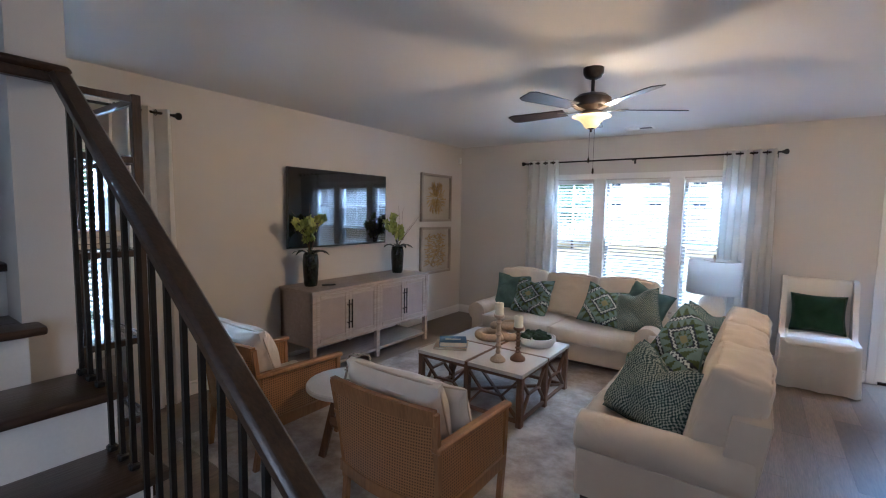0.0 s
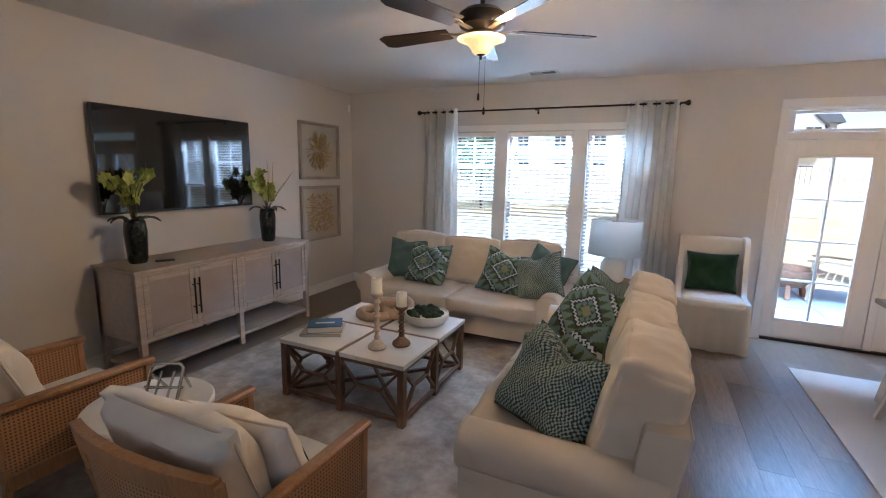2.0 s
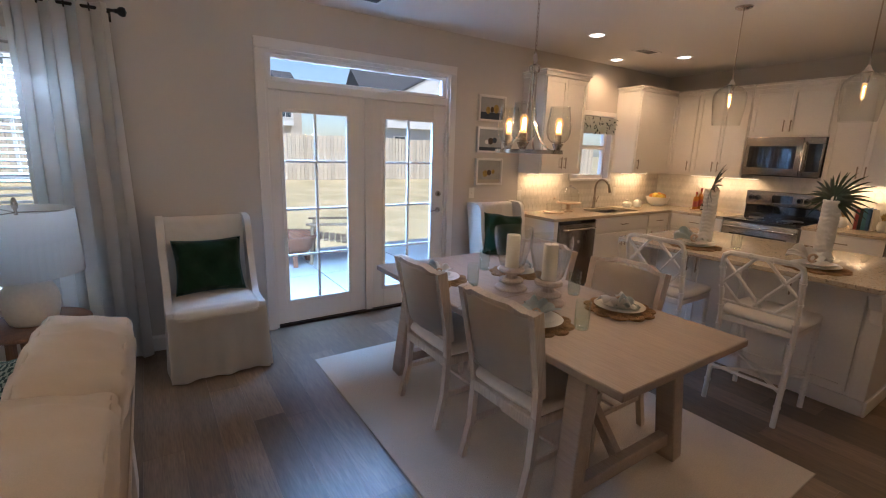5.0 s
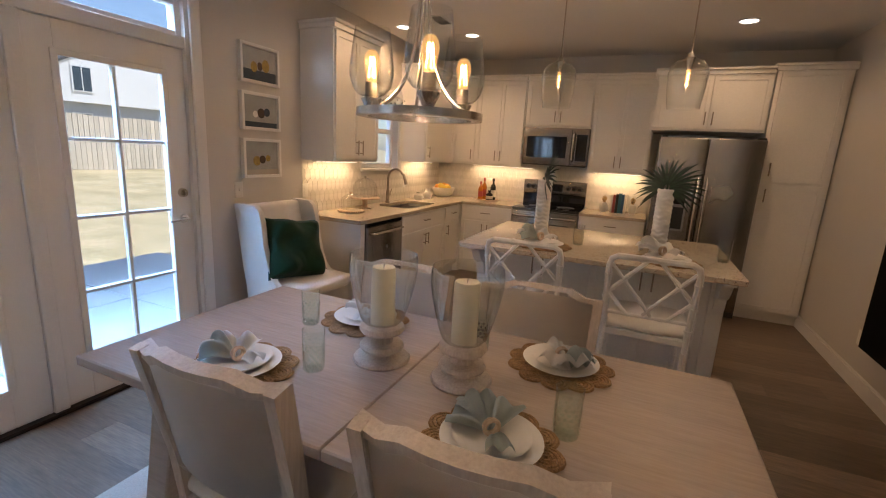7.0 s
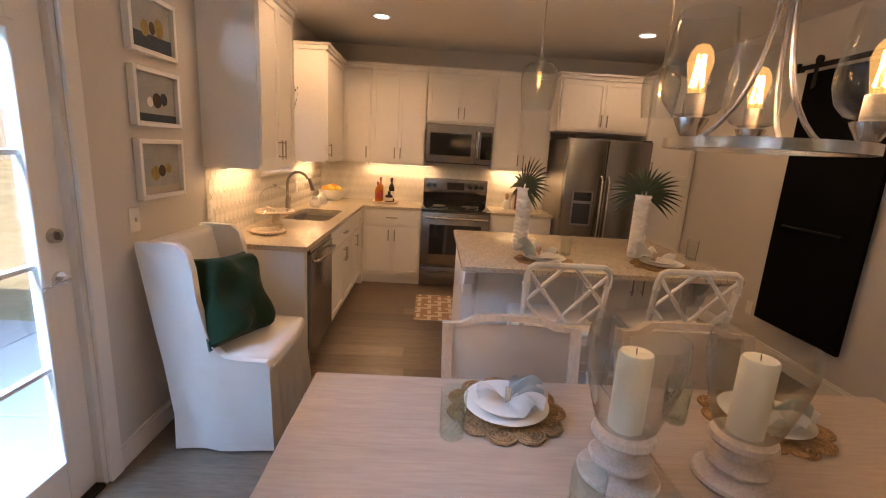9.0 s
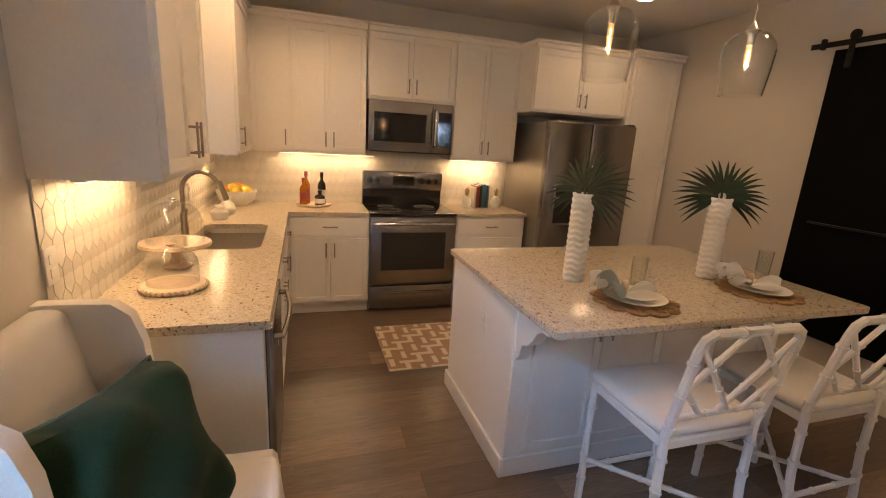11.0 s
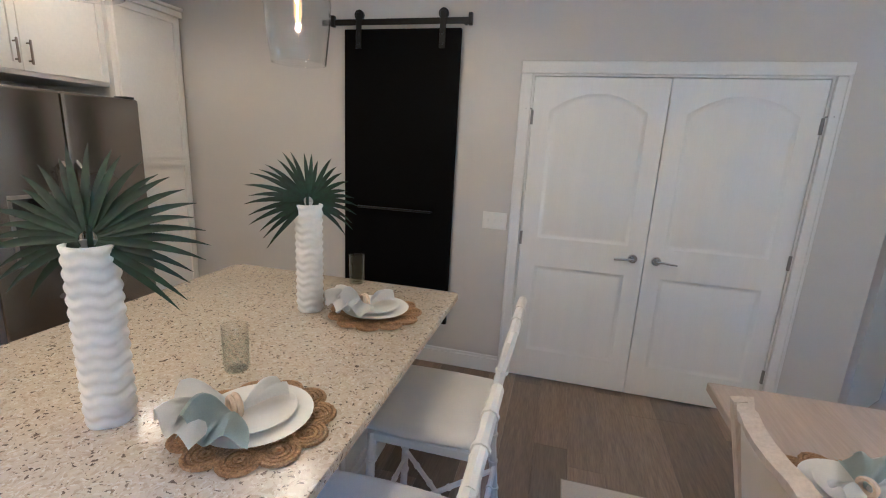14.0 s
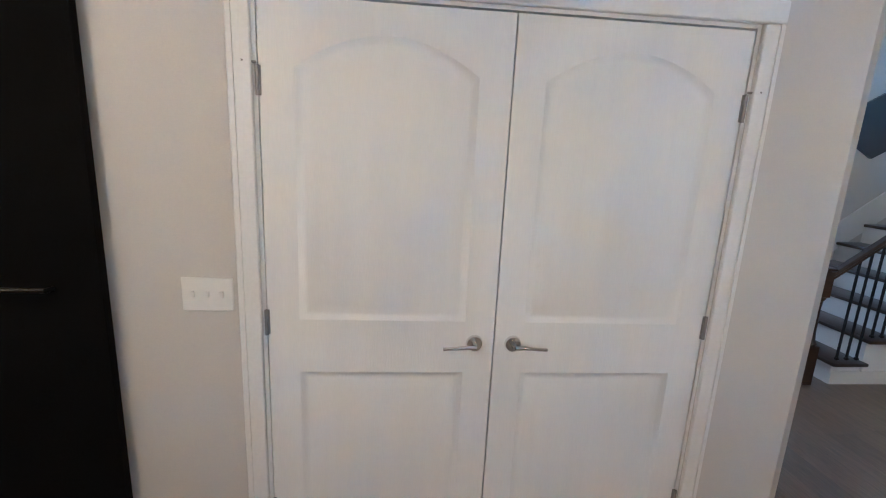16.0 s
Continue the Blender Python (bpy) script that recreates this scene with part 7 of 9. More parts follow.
def curtain(m, w, z0, z1, folds, label, dx=0.045, spread=1.10):
    """Hangs in its own x-z plane; rings at the top."""
    c = thing("curtain", label, "curtain", m, "white grommet curtains")
    t = bmesh.new()
    n, rows = folds * 14, 16
    vs = []
    for j in range(rows + 1):
        v = j / rows
        z = z1 + (z0 - z1) * v
        row = []
        for i in range(n + 1):
            u = i / n
            ph = 2 * math.pi * folds * u
            amp = dx * (0.9 + 0.25 * math.sin(3.1 * u + 2 * v))
            x = (u - 0.5) * w * (1 + (spread - 1) * v) + 0.012 * math.sin(ph * 2 + v * 2)
            y = amp * math.sin(ph + 0.5 * v * math.sin(7 * u)) + 0.006 * math.sin(9 * v + 11 * u)
            row.append(t.verts.new((x, y, z)))
        vs.append(row)
    for j in range(rows):
        for i in range(n):
            t.faces.new((vs[j][i], vs[j][i + 1], vs[j + 1][i + 1], vs[j + 1][i]))
    bmesh.ops.solidify(t, geom=t.faces[:], thickness=0.003)
    f = bmesh.new()
    join(f, t)
    q = part("cloth", f, "curtain_white", c)
    for k in range(folds * 2):
        u = (k + 0.5) / (folds * 2)
        f = bmesh.new()
        x = (u - 0.5) * w
        t = bmesh.new()
        pipe(t, [(0.022 * math.cos(a), 0.022 * math.sin(a), 0) for a in [i * math.pi / 8 for i in range(16)]], 0.004, 6, True)
        join(f, t, pose(x, 0, z1 - 0.035, 0, 90, 0))
        part("grommet", f, "black_iron", q)
    return c


RZ = 2.415
curtain(pose(-2.65, 5.95, 0), 0.46, 0.02, RZ + 0.035, 4, "white grommet curtain drawn beside the windows")
curtain(pose(-0.19, 5.95, 0), 0.50, 0.02, RZ + 0.035, 4, "white grommet curtain drawn beside the lamp")


def rod_set(m, length, label, brackets):
    r = thing("curtain_rod", label, "curtain rod", m, "curtain rods")
    f = bmesh.new()
    rod(f, (0, 0, 0), (length, 0, 0), 0.0105, n=12)
    part("rod", f, "black_iron", r)
    for x, s in ((0, -1), (length, 1)):
        f = bmesh.new()
        t = bmesh.new()
        turned(t, [(0.011, -0.004), (0.016, 0), (0.013, 0.010), (0.026, 0.022), (0.031, 0.038), (0.026, 0.054), (0.0, 0.064)], 16)
        join(f, t, pose(x, 0, 0, 0, 90 * s, 0))
        part("finial", f, "black_iron", r)
    for x in brackets:
        f = bmesh.new()
        bar(f, (x, 0, -0.012), (x, 0.115, -0.012), 0.012, 0.008)
        box(f, x - 0.01, x + 0.01, -0.012, 0.012, -0.022, -0.010, 0.002)
        box(f, x - 0.012, x + 0.012, 0.110, 0.118, -0.05, 0.02, 0.002)
        part("bracket", f, "black_iron", r)


rod_set(pose(-2.93, 5.95, RZ), 3.03, "long black curtain rod with round finials", (0.04, 1.5, 2.99))
rod_set(Matrix.Translation((XW + 0.12, 0.10, 2.44)) @ Matrix.Rotation(radians(90), 4, "Z"), 1.46, "black curtain rod over the side window", (0.3, 1.42))
curtain(Matrix.Translation((XW + 0.12, 1.32, 0)) @ Matrix.Rotation(radians(90), 4, "Z"), 0.42, 0.02, 2.475, 3, "white grommet curtain beside the side window", 0.042, 1.15)

# ---- shelf unit by the side window ----
et = thing("etagere", "dark wood open shelf unit with glass shelves", "shelf unit")
EX0, EX1, EY0, EY1, EH = -3.85, -2.84, 0.46, 0.88, 2.30
for x in (EX0, EX1 - 0.045):
    for y in (EY0, EY1 - 0.045):
        f = bmesh.new()
        box(f, x, x + 0.045, y, y + 0.045, 0, EH, 0.003)
        part("post", f, "shelf_wood", et)
for z in (0.10, 0.47, 0.93, 1.42, 1.93, EH - 0.045):
    f = bmesh.new()
    for q in ((EX0 + 0.045, EX1 - 0.045, EY0, EY0 + 0.03), (EX0 + 0.045, EX1 - 0.045, EY1 - 0.03, EY1), (EX0, EX0 + 0.03, EY0 + 0.045, EY1 - 0.045), (EX1 - 0.03, EX1, EY0 + 0.045, EY1 - 0.045)):
        box(f, *q, z, z + 0.035, 0.003)
    part("shelf_rail", f, "shelf_wood", et)
    if z < 2.2:
        p = part("glass_shelf", boxes((EX0 + 0.03, EX1 - 0.03, EY0 + 0.03, EY1 - 0.03, z + 0.0355, z + 0.043)), "clear_glass", et)
        p.visible_shadow = False
for k, (c, l) in enumerate((("book_black", "black hardback book on the glass shelf"), ("paper", "white hardback book on the glass shelf"), ("book_tan", "tan hardback book on the glass shelf"))):
    book(pose(-3.05, 0.67, 1.4635 + 0.032 * k, 0, 0, 12 * k), 0.26, 0.20, 0.031, c, l)

# table lamp on its corner table
lt = thing("end_table", "small round wooden end table between the sofas", "side table", pose(-0.41, 5.27, 0))
f = bmesh.new()
turned(f, [(0.0, 0.59), (0.24, 0.59), (0.25, 0.60), (0.25, 0.612), (0.24, 0.62), (0, 0.62)], 32)
part("tabletop", f, "brown_wood", lt)
for k in range(3):
    a = k * 2.094
    f = bmesh.new()
    bar(f, (0.19 * math.cos(a), 0.19 * math.sin(a), 0), (0.16 * math.cos(a), 0.16 * math.sin(a), 0.59), 0.035, 0.035)
    part("leg", f, "brown_wood", lt)
tl = thing("table_lamp", "white ribbed ceramic table lamp with a drum shade", "lamp", pose(-0.41, 5.27, 0.62))
f = bmesh.new()
n = 48
t = bmesh.new()
rings = []
for r, z in ((0.085, 0.0), (0.10, 0.012), (0.115, 0.06), (0.120, 0.12), (0.116, 0.17), (0.10, 0.21), (0.07, 0.24), (0.03, 0.255)):
    rings.append([t.verts.new((r * (1 + (0.022 if i % 2 else 0)) * math.cos(2 * math.pi * i / n), r * (1 + (0.022 if i % 2 else 0)) * math.sin(2 * math.pi * i / n), z)) for i in range(n)])
for a, b in zip(rings, rings[1:]):
    for i in range(n):
        t.faces.new((a[i], a[(i + 1) % n], b[(i + 1) % n], b[i]))
t.faces.new(rings[0])
t.faces.new(rings[-1])
join(f, t)
part("base", f, "ceramic_matte", tl)
f = bmesh.new()
rod(f, (0, 0, 0.25), (0, 0, 0.64), 0.008)
turned(f, [(0.012, 0.62), (0.016, 0.64), (0.010, 0.67), (0, 0.68)], 12)
part("stem", f, "nickel", tl)
f = bmesh.new()
turned(f, [(0.250, 0.275), (0.238, 0.615), (0.235, 0.615), (0.247, 0.275), (0.250, 0.275)], 48)
part("shade", f, "shade", tl)
f = bmesh.new()
for k in range(3):
    a = k * 2.094
    rod(f, (0, 0, 0.60), (0.236 * math.cos(a), 0.236 * math.sin(a), 0.60), 0.003, n=6)
part("spider", f, "nickel", tl)

# ---- slipcovered chairs ----


def lean_back(bm):
    """The rear of the chair slants forward towards the floor."""
    for v in bm.verts:
        w = min(1, max(0, (v.co.y + 0.05) / 0.28))
        v.co.y -= 0.13 * w * (1 - min(1, max(0, (v.co.z - 0.22) / 0.80)))


def slip_chair(m, label):
    """Faces -y; back at y = 0.30."""
    c = thing("slipcovered_chair", label, "chair", m, "slipcovered chairs")
    for nm, y0, top, width in (("front_skirt", -0.298, 0.470, 0.296), ("back_skirt", 0.272, 0.50, 0.296)):
        f = bmesh.new()
        t = bmesh.new()
        n, rows = 22, []
        for z in (top, 0.40, 0.30, 0.20, 0.10, 0.012):
            k = 1 - z / 0.47
            row = []
            for i in range(n + 1):
                u = 2 * i / n - 1
                fold = 0.016 * max(0, k) * math.sin(7.0 * u + 0.8) + 0.010 * max(0, k) * math.sin(15 * u)
                side = -1 if y0 < 0 else 1
                row.append(t.verts.new((u * width * (1 + 0.045 * max(0, k)), y0 + side * (0.022 * max(0, k) + fold), z)))
            rows.append(row)
        for a, b in zip(rows, rows[1:]):
            for i in range(n):
                t.faces.new((a[i], a[i + 1], b[i + 1], b[i]))
        lean_back(t)
        bmesh.ops.solidify(t, geom=t.faces[:], thickness=0.005)
        join(f, t)
        part(nm, f, "slip_linen", c)
    f = bmesh.new()
    box_cushion(f, -0.268, 0.268, -0.300, 0.20, 0.425, 0.515, 0.026, 0.014, 0.004, 4.0)
    part("seat", f, "slip_linen", c)
    f = bmesh.new()
    t = bmesh.new()
    box(t, -0.29, 0.29, 0.19, 0.29, 0.40, 1.06, 0.035, 3)
    for v in t.verts:
        v.co.y += 0.03 * max(0, v.co.z - 0.45) / 0.6
    lean_back(t)
    join(f, t)
    part("backrest", f, "slip_linen", c)
    for sx in (-1, 1):
        f = bmesh.new()
        t = bmesh.new()
        front = [(-0.312, 0.012), (-0.306, 0.20), (-0.300, 0.38), (-0.296, 0.475), (-0.280, 0.497), (-0.16, 0.500), (-0.075, 0.512), (-0.02, 0.56), (0.025, 0.65), (0.050, 0.80), (0.055, 0.95), (0.075, 1.03), (0.12, 1.066), (0.20, 1.068)]
        # strips from the front outline back to the rear edge
        cols, na = [], 9
        for side in (0.262, 0.308):
            grid = []
            for y, z in front:
                row = []
                for k in range(na + 1):
                    u = k / na
                    yy = y + (0.305 - y) * u
                    low = max(0.0, 1 - z / 0.47)
                    fold = (0.016 * low + 0.010 * low * math.sin(9 * u + 2 * sx)) if side > 0.3 else 0
                    row.append(t.verts.new((sx * (side + fold + 0.006 * noise.noise(Vector((yy * 6, z * 4, sx)))), yy, z)))
                grid.append(row)
            for a, b in zip(grid, grid[1:]):
                for i in range(na):
                    t.faces.new((a[i], a[i + 1], b[i + 1], b[i]))
            cols.append([r[0] for r in grid] + grid[-1][1:] + [r[-1] for r in grid[-2::-1]] + grid[0][-2:0:-1])
        for i in range(len(cols[0])):
            j = (i + 1) % len(cols[0])
            t.faces.new((cols[0][i], cols[0][j], cols[1][j], cols[1][i]))
        lean_back(t)
        bmesh.ops.recalc_face_normals(t, faces=t.faces[:])
        rim = [e for e in t.edges if len(e.link_faces) == 2 and e.calc_face_angle(0) > 1.0]
        bmesh.ops.bevel(t, geom=rim, offset=0.012, segments=3, affect="EDGES", clamp_overlap=True)
        join(f, t)
        part("side_panel", f, "slip_linen", c)
    f = bmesh.new()
    pipe(f, [(-0.27, -0.302, 0.462), (0, -0.310, 0.460), (0.27, -0.302, 0.462)], 0.004, 6)
    part("piping", f, "slip_linen", c)
    return c


slip_chair(pose(0.50, 5.70, 0), "white slipcovered wing chair between windows and door")
slip_chair(pose(3.355, 5.72, 0), "white slipcovered wing chair by the kitchen")
throw(pose(0.50, 5.78, 0.715, 72, 0, 0), 0.46, 0.40, 0.20, "velvet_green", "dark green velvet pillow on the chair", 31)
throw(pose(3.305, 5.725, 0.735, 66, 0, -12) @ pose(0, 0, 0, 0, 0, -8), 0.47, 0.47, 0.26, "velvet_green", "dark green velvet pillow leaning on the chair", 32)


def rug(name, x0, x1, y0, y1, material, label, t=0.008, m=None):
    r = thing(name, label, "rug", pose((x0 + x1) / 2, (y0 + y1) / 2, 0))
    w, d = (x1 - x0) / 2, (y1 - y0) / 2
    f = bmesh.new()
    tt = bmesh.new()
    box(tt, -w, w, -d, d, 0.0005, t, 0.003)
    join(f, tt)
    part("carpet", f, material, r)
    f = bmesh.new()
    pipe(f, [(-w, -d, t / 2), (w, -d, t / 2), (w, d, t / 2), (-w, d, t / 2)], t * 0.52, 6, True)
    part("binding", f, "linen_back", r)


rug("area_rug", -3.40, -0.35, 1.24, 4.72, "mottled_rug", "mottled taupe and cream area rug under the coffee table")
rug("dining_rug", 1.12, 2.95, 2.75, 5.30, "cream_rug", "plain cream wool rug under the dining table")
rug("kitchen_mat", 4.96, 5.70, 3.55, 4.78, "key_rug", "brown mat with cream fretwork pattern")

# ---- dining table and chairs ----
dt = thing("dining_table", "bleached wood trestle dining table", "dining table", pose(2.0025, 4.02, 0.008))
for y0, y1 in ((-1.03, 0.0), (0.0, 1.03)):
    f = bmesh.new()
    box(f, -0.4825, 0.4825, y0 + 0.0008, y1 - 0.0008, 0.722, 0.760, 0.005)
    part("tabletop", f, "table_wood", dt)
f = bmesh.new()
box(f, -0.36, 0.36, -0.82, 0.82, 0.655, 0.722, 0.003)
part("apron", f, "table_wood", dt)
for sy in (-1, 1):
    for sx in (-1, 1):
        f = bmesh.new()
        bar(f, (sx * 0.415, sy * 0.775, 0.0), (sx * 0.335, sy * 0.745, 0.67), 0.085, 0.105, up=(0, 1, 0), bev=0.006)
        part("leg", f, "table_wood", dt)
    f = bmesh.new()
    box(f, -0.38, 0.38, sy * 0.765 - 0.028, sy * 0.765 + 0.028, 0.085, 0.155, 0.005)
    part("stretcher", f, "table_wood", dt)
    f = bmesh.new()
    bar(f, (0, sy * 0.74, 0.12), (0, sy * 0.28, 0.66), 0.05, 0.05, up=(1, 0, 0), bev=0.004)
    part("brace", f, "table_wood", dt)


def dining_chair(m):
    """Faces -y; origin under the seat's middle."""
    c = thing("dining_chair", "bleached wood dining chair with cream upholstered seat", "chair", m, "chairs round the dining table")
    for sx in (-1, 1):
        f = bmesh.new()
        pipe(f, [(sx * 0.215, 0.265, 0.0), (sx * 0.212, 0.215, 0.20), (sx * 0.212, 0.20, 0.42), (sx * 0.225, 0.215, 0.60), (sx * 0.235, 0.29, 0.95)], 0.024, 4)
        part("rear_leg", f, "chair_wood", c)
        f = bmesh.new()
        pipe(f, [(sx * 0.215, -0.215, 0.0), (sx * 0.205, -0.205, 0.22), (sx * 0.222, -0.212, 0.42)], 0.018, 4, taper=1.5)
        part("front_leg", f, "chair_wood", c)
        f = bmesh.new()
        bar(f, (sx * 0.21, -0.2, 0.20), (sx * 0.21, 0.21, 0.20), 0.018, 0.03)
        part("stretcher", f, "chair_wood", c)
    f = bmesh.new()
    bar(f, (-0.21, 0.0, 0.20), (0.21, 0.0, 0.20), 0.03, 0.018, up=(0, 0, 1))
    part("stretcher", f, "chair_wood", c)
    f = bmesh.new()
    t = bmesh.new()
    box(t, -0.245, 0.245, -0.24, 0.225, 0.385, 0.44, 0.006)
    for v in t.verts:
        if v.co.y > 0:
            v.co.x *= 0.92
    join(f, t)
    part("seat_frame", f, "chair_wood", c)
    f = bmesh.new()
    soft(f, -0.235, 0.235, -0.235, 0.205, 0.44, 0.505, 0.03, 4, 0.02, 6)
    part("seat", f, "chair_cream", c)
    # shaped back: frame outline with a stepped top, padded inside
    def outline(s):
        pts = [(-0.235 * s, 0.0), (0.235 * s, 0.0), (0.245 * s, 0.20), (0.250 * s, 0.40 * s + 0.02 * (1 - s))]
        for i in range(9):
            u = 1 - 2 * i / 8
            k = 0.425 + (0.028 if abs(u) < 0.72 else 0.0) * s
            pts.append((0.245 * s * u if i not in (0, 8) else 0.250 * s * u, k * (1 if s == 1 else 0.935)))
        pts.append((-0.250 * s, 0.40 * s + 0.02 * (1 - s)))
        pts.append((-0.245 * s, 0.20))
        return pts
    mb = Matrix.Translation((0, 0.215, 0.53)) @ Matrix.Rotation(radians(-11), 4, "X")
    bow = lambda x: 0.05 * (1 - (x / 0.25) ** 2)
    f = bmesh.new()
    t = bmesh.new()
    o, i2 = outline(1.0), [(x * 0.86, 0.035 + (z * 0.875)) for x, z in outline(1.0)]
    rings = []
    for pts, y in ((o, -0.02), (o, 0.022), (i2, 0.022), (i2, -0.02)):
        rings.append([t.verts.new((x, y + bow(x) - 0.03, z)) for x, z in pts])
    for k in range(4):
        a, b = rings[k], rings[(k + 1) % 4]
        for j in range(len(a)):
            t.faces.new((a[j], a[(j + 1) % len(a)], b[(j + 1) % len(a)], b[j]))
    join(f, t, mb)
    part("back_frame", f, "chair_wood", c)
    for y, nm in ((-0.026, "back_pad"), (0.026, "back_panel")):
        f = bmesh.new()
        t = bmesh.new()
        n, mrow = 14, 10
        for_rows = []
        for a in range(mrow + 1):
            row = []
            for b in range(n + 1):
                u, v = 2 * b / n - 1, a / mrow
                x = u * 0.215
                z = 0.030 + v * 0.385
                puff = 0.016 * (1 - u ** 6) * (1 - (2 * v - 1) ** 6)
                yy = (y * 0.4 - puff) if y < 0 else (y * 0.4 + 0.4 * puff)
                row.append(t.verts.new((x, yy + bow(x) - 0.03, z)))
            for_rows.append(row)
        for a in range(mrow):
            for b in range(n):
                t.faces.new((for_rows[a][b], for_rows[a][b + 1], for_rows[a + 1][b + 1], for_rows[a + 1][b]))
        bmesh.ops.solidify(t, geom=t.faces[:], thickness=0.008)
        join(f, t, mb)
        part(nm, f, "chair_cream", c)
    return c


dc = dining_chair(pose(1.715, 4.305, 0.008, 0, 0, 90))
copy_thing(dc, pose(1.715, 3.615, 0.008, 0, 0, 92))
copy_thing(dc, pose(2.265, 4.355, 0.008, 0, 0, -90))
copy_thing(dc, pose(2.275, 3.700, 0.008, 0, 0, -89))

# ---- counter stools ----


def stool(m):
    """Faces -y."""
    c = thing("counter_stool", "white bamboo-style lattice counter stool", "stool", m, "island counter stools")

    def cane_bar(f, pts, r):
        pipe(f, pts, r, 8)
        pts = [Vector(p) for p in pts]
        tot = sum((b - a).length for a, b in zip(pts, pts[1:]))
        k = max(1, int(tot / 0.14))
        for q in range(1, k + 1):
            s, d = tot * q / (k + 1), 0
            for a, b in zip(pts, pts[1:]):
                l = (b - a).length
                if d + l >= s:
                    p = a + (b - a) * ((s - d) / l)
                    e = (b - a).normalized()
                    rod(f, p - e * 0.006, p + e * 0.006, r * 1.28, n=8)
                    break
                d += l

    for sx in (-1, 1):
        f = bmesh.new()
        cane_bar(f, [(sx * 0.205, 0.235, 0.0), (sx * 0.205, 0.20, 0.35), (sx * 0.208, 0.195, 0.62), (sx * 0.215, 0.26, 0.97), (sx * 0.205, 0.268, 1.01), (sx * 0.17, 0.272, 1.03)], 0.0165)
        part("rear_post", f, "stool_white", c)
        f = bmesh.new()
        cane_bar(f, [(sx * 0.20, -0.20, 0.0), (sx * 0.205, -0.19, 0.60)], 0.0165)
        part("front_leg", f, "stool_white", c)
    f = bmesh.new()
    cane_bar(f, [(-0.175, 0.272, 1.028), (0.175, 0.272, 1.028)], 0.0165)
    part("top_rail", f, "stool_white", c)
    P = lambda x, z: (x, 0.197 + (z - 0.62) * 0.185, z)
    for pts in ([P(-0.205, 0.70), P(0.205, 0.70)], [P(-0.20, 0.98), P(0.02, 0.71)], [P(0.20, 0.98), P(-0.02, 0.71)], [P(-0.205, 0.82), P(-0.03, 1.02)], [P(0.205, 0.82), P(0.03, 1.02)], [P(-0.205, 0.82), P(-0.10, 0.70)], [P(0.205, 0.82), P(0.10, 0.70)]):
        f = bmesh.new()
        cane_bar(f, pts, 0.0105)
        part("lattice_bar", f, "stool_white", c)
    for a, b in (((-0.20, -0.195, 0.18), (0.20, -0.195, 0.18)), ((-0.205, 0.215, 0.24), (0.205, 0.215, 0.24)), ((-0.203, -0.195, 0.22), (0.205, 0.215, 0.22)), ((0.203, -0.195, 0.22), (-0.205, 0.215, 0.22))):
        f = bmesh.new()
        cane_bar(f, [a, b], 0.011)
        part("stretcher", f, "stool_white", c)
    f = bmesh.new()
    box(f, -0.215, 0.215, -0.205, 0.205, 0.565, 0.605, 0.006)
    part("seat_frame", f, "stool_white", c)
    f = bmesh.new()
    soft(f, -0.218, 0.218, -0.215, 0.195, 0.605, 0.655, 0.022, 4, 0.018, 6)
    part("seat", f, "seat_white", c)
    return c


s0 = stool(pose(3.475, 3.945, 0, 0, 0, 90))
copy_thing(s0, pose(3.475, 3.26, 0, 0, 0, 90))

# ---- table settings ----


def placemat(m, seed):
    p = thing("placemat", "scalloped woven jute placemat", "placemat", m, "jute placemats")
    f = bmesh.new()
    rod(f, (0, 0, 0.0005), (0, 0, 0.006), 0.135, 0.135, 32)
    part("centre", f, "jute", p)
    for k in range(11):
        a = 2 * math.pi * k / 11
        f = bmesh.new()
        for r in (0.044, 0.033, 0.021, 0.009):
            t = bmesh.new()
            pipe(t, [(r * math.cos(q), r * math.sin(q), 0.0055) for q in [i * math.pi / 8 for i in range(16)]], 0.0058, 5, True)
            join(f, t, pose(0.142 * math.cos(a), 0.142 * math.sin(a), 0))
        part("scallop", f, "jute", p)


def plate(m, r, label):
    p = thing("plate", label, "plate", m, "dinner plates")
    f = bmesh.new()
    turned(f, [(0.0, 0.0005), (r * 0.55, 0.0005), (r * 0.62, 0.004), (r * 0.97, 0.016), (r, 0.019), (r * 0.97, 0.020), (r * 0.62, 0.009), (0, 0.007)], 40)
    part("dish", f, "ceramic", p)


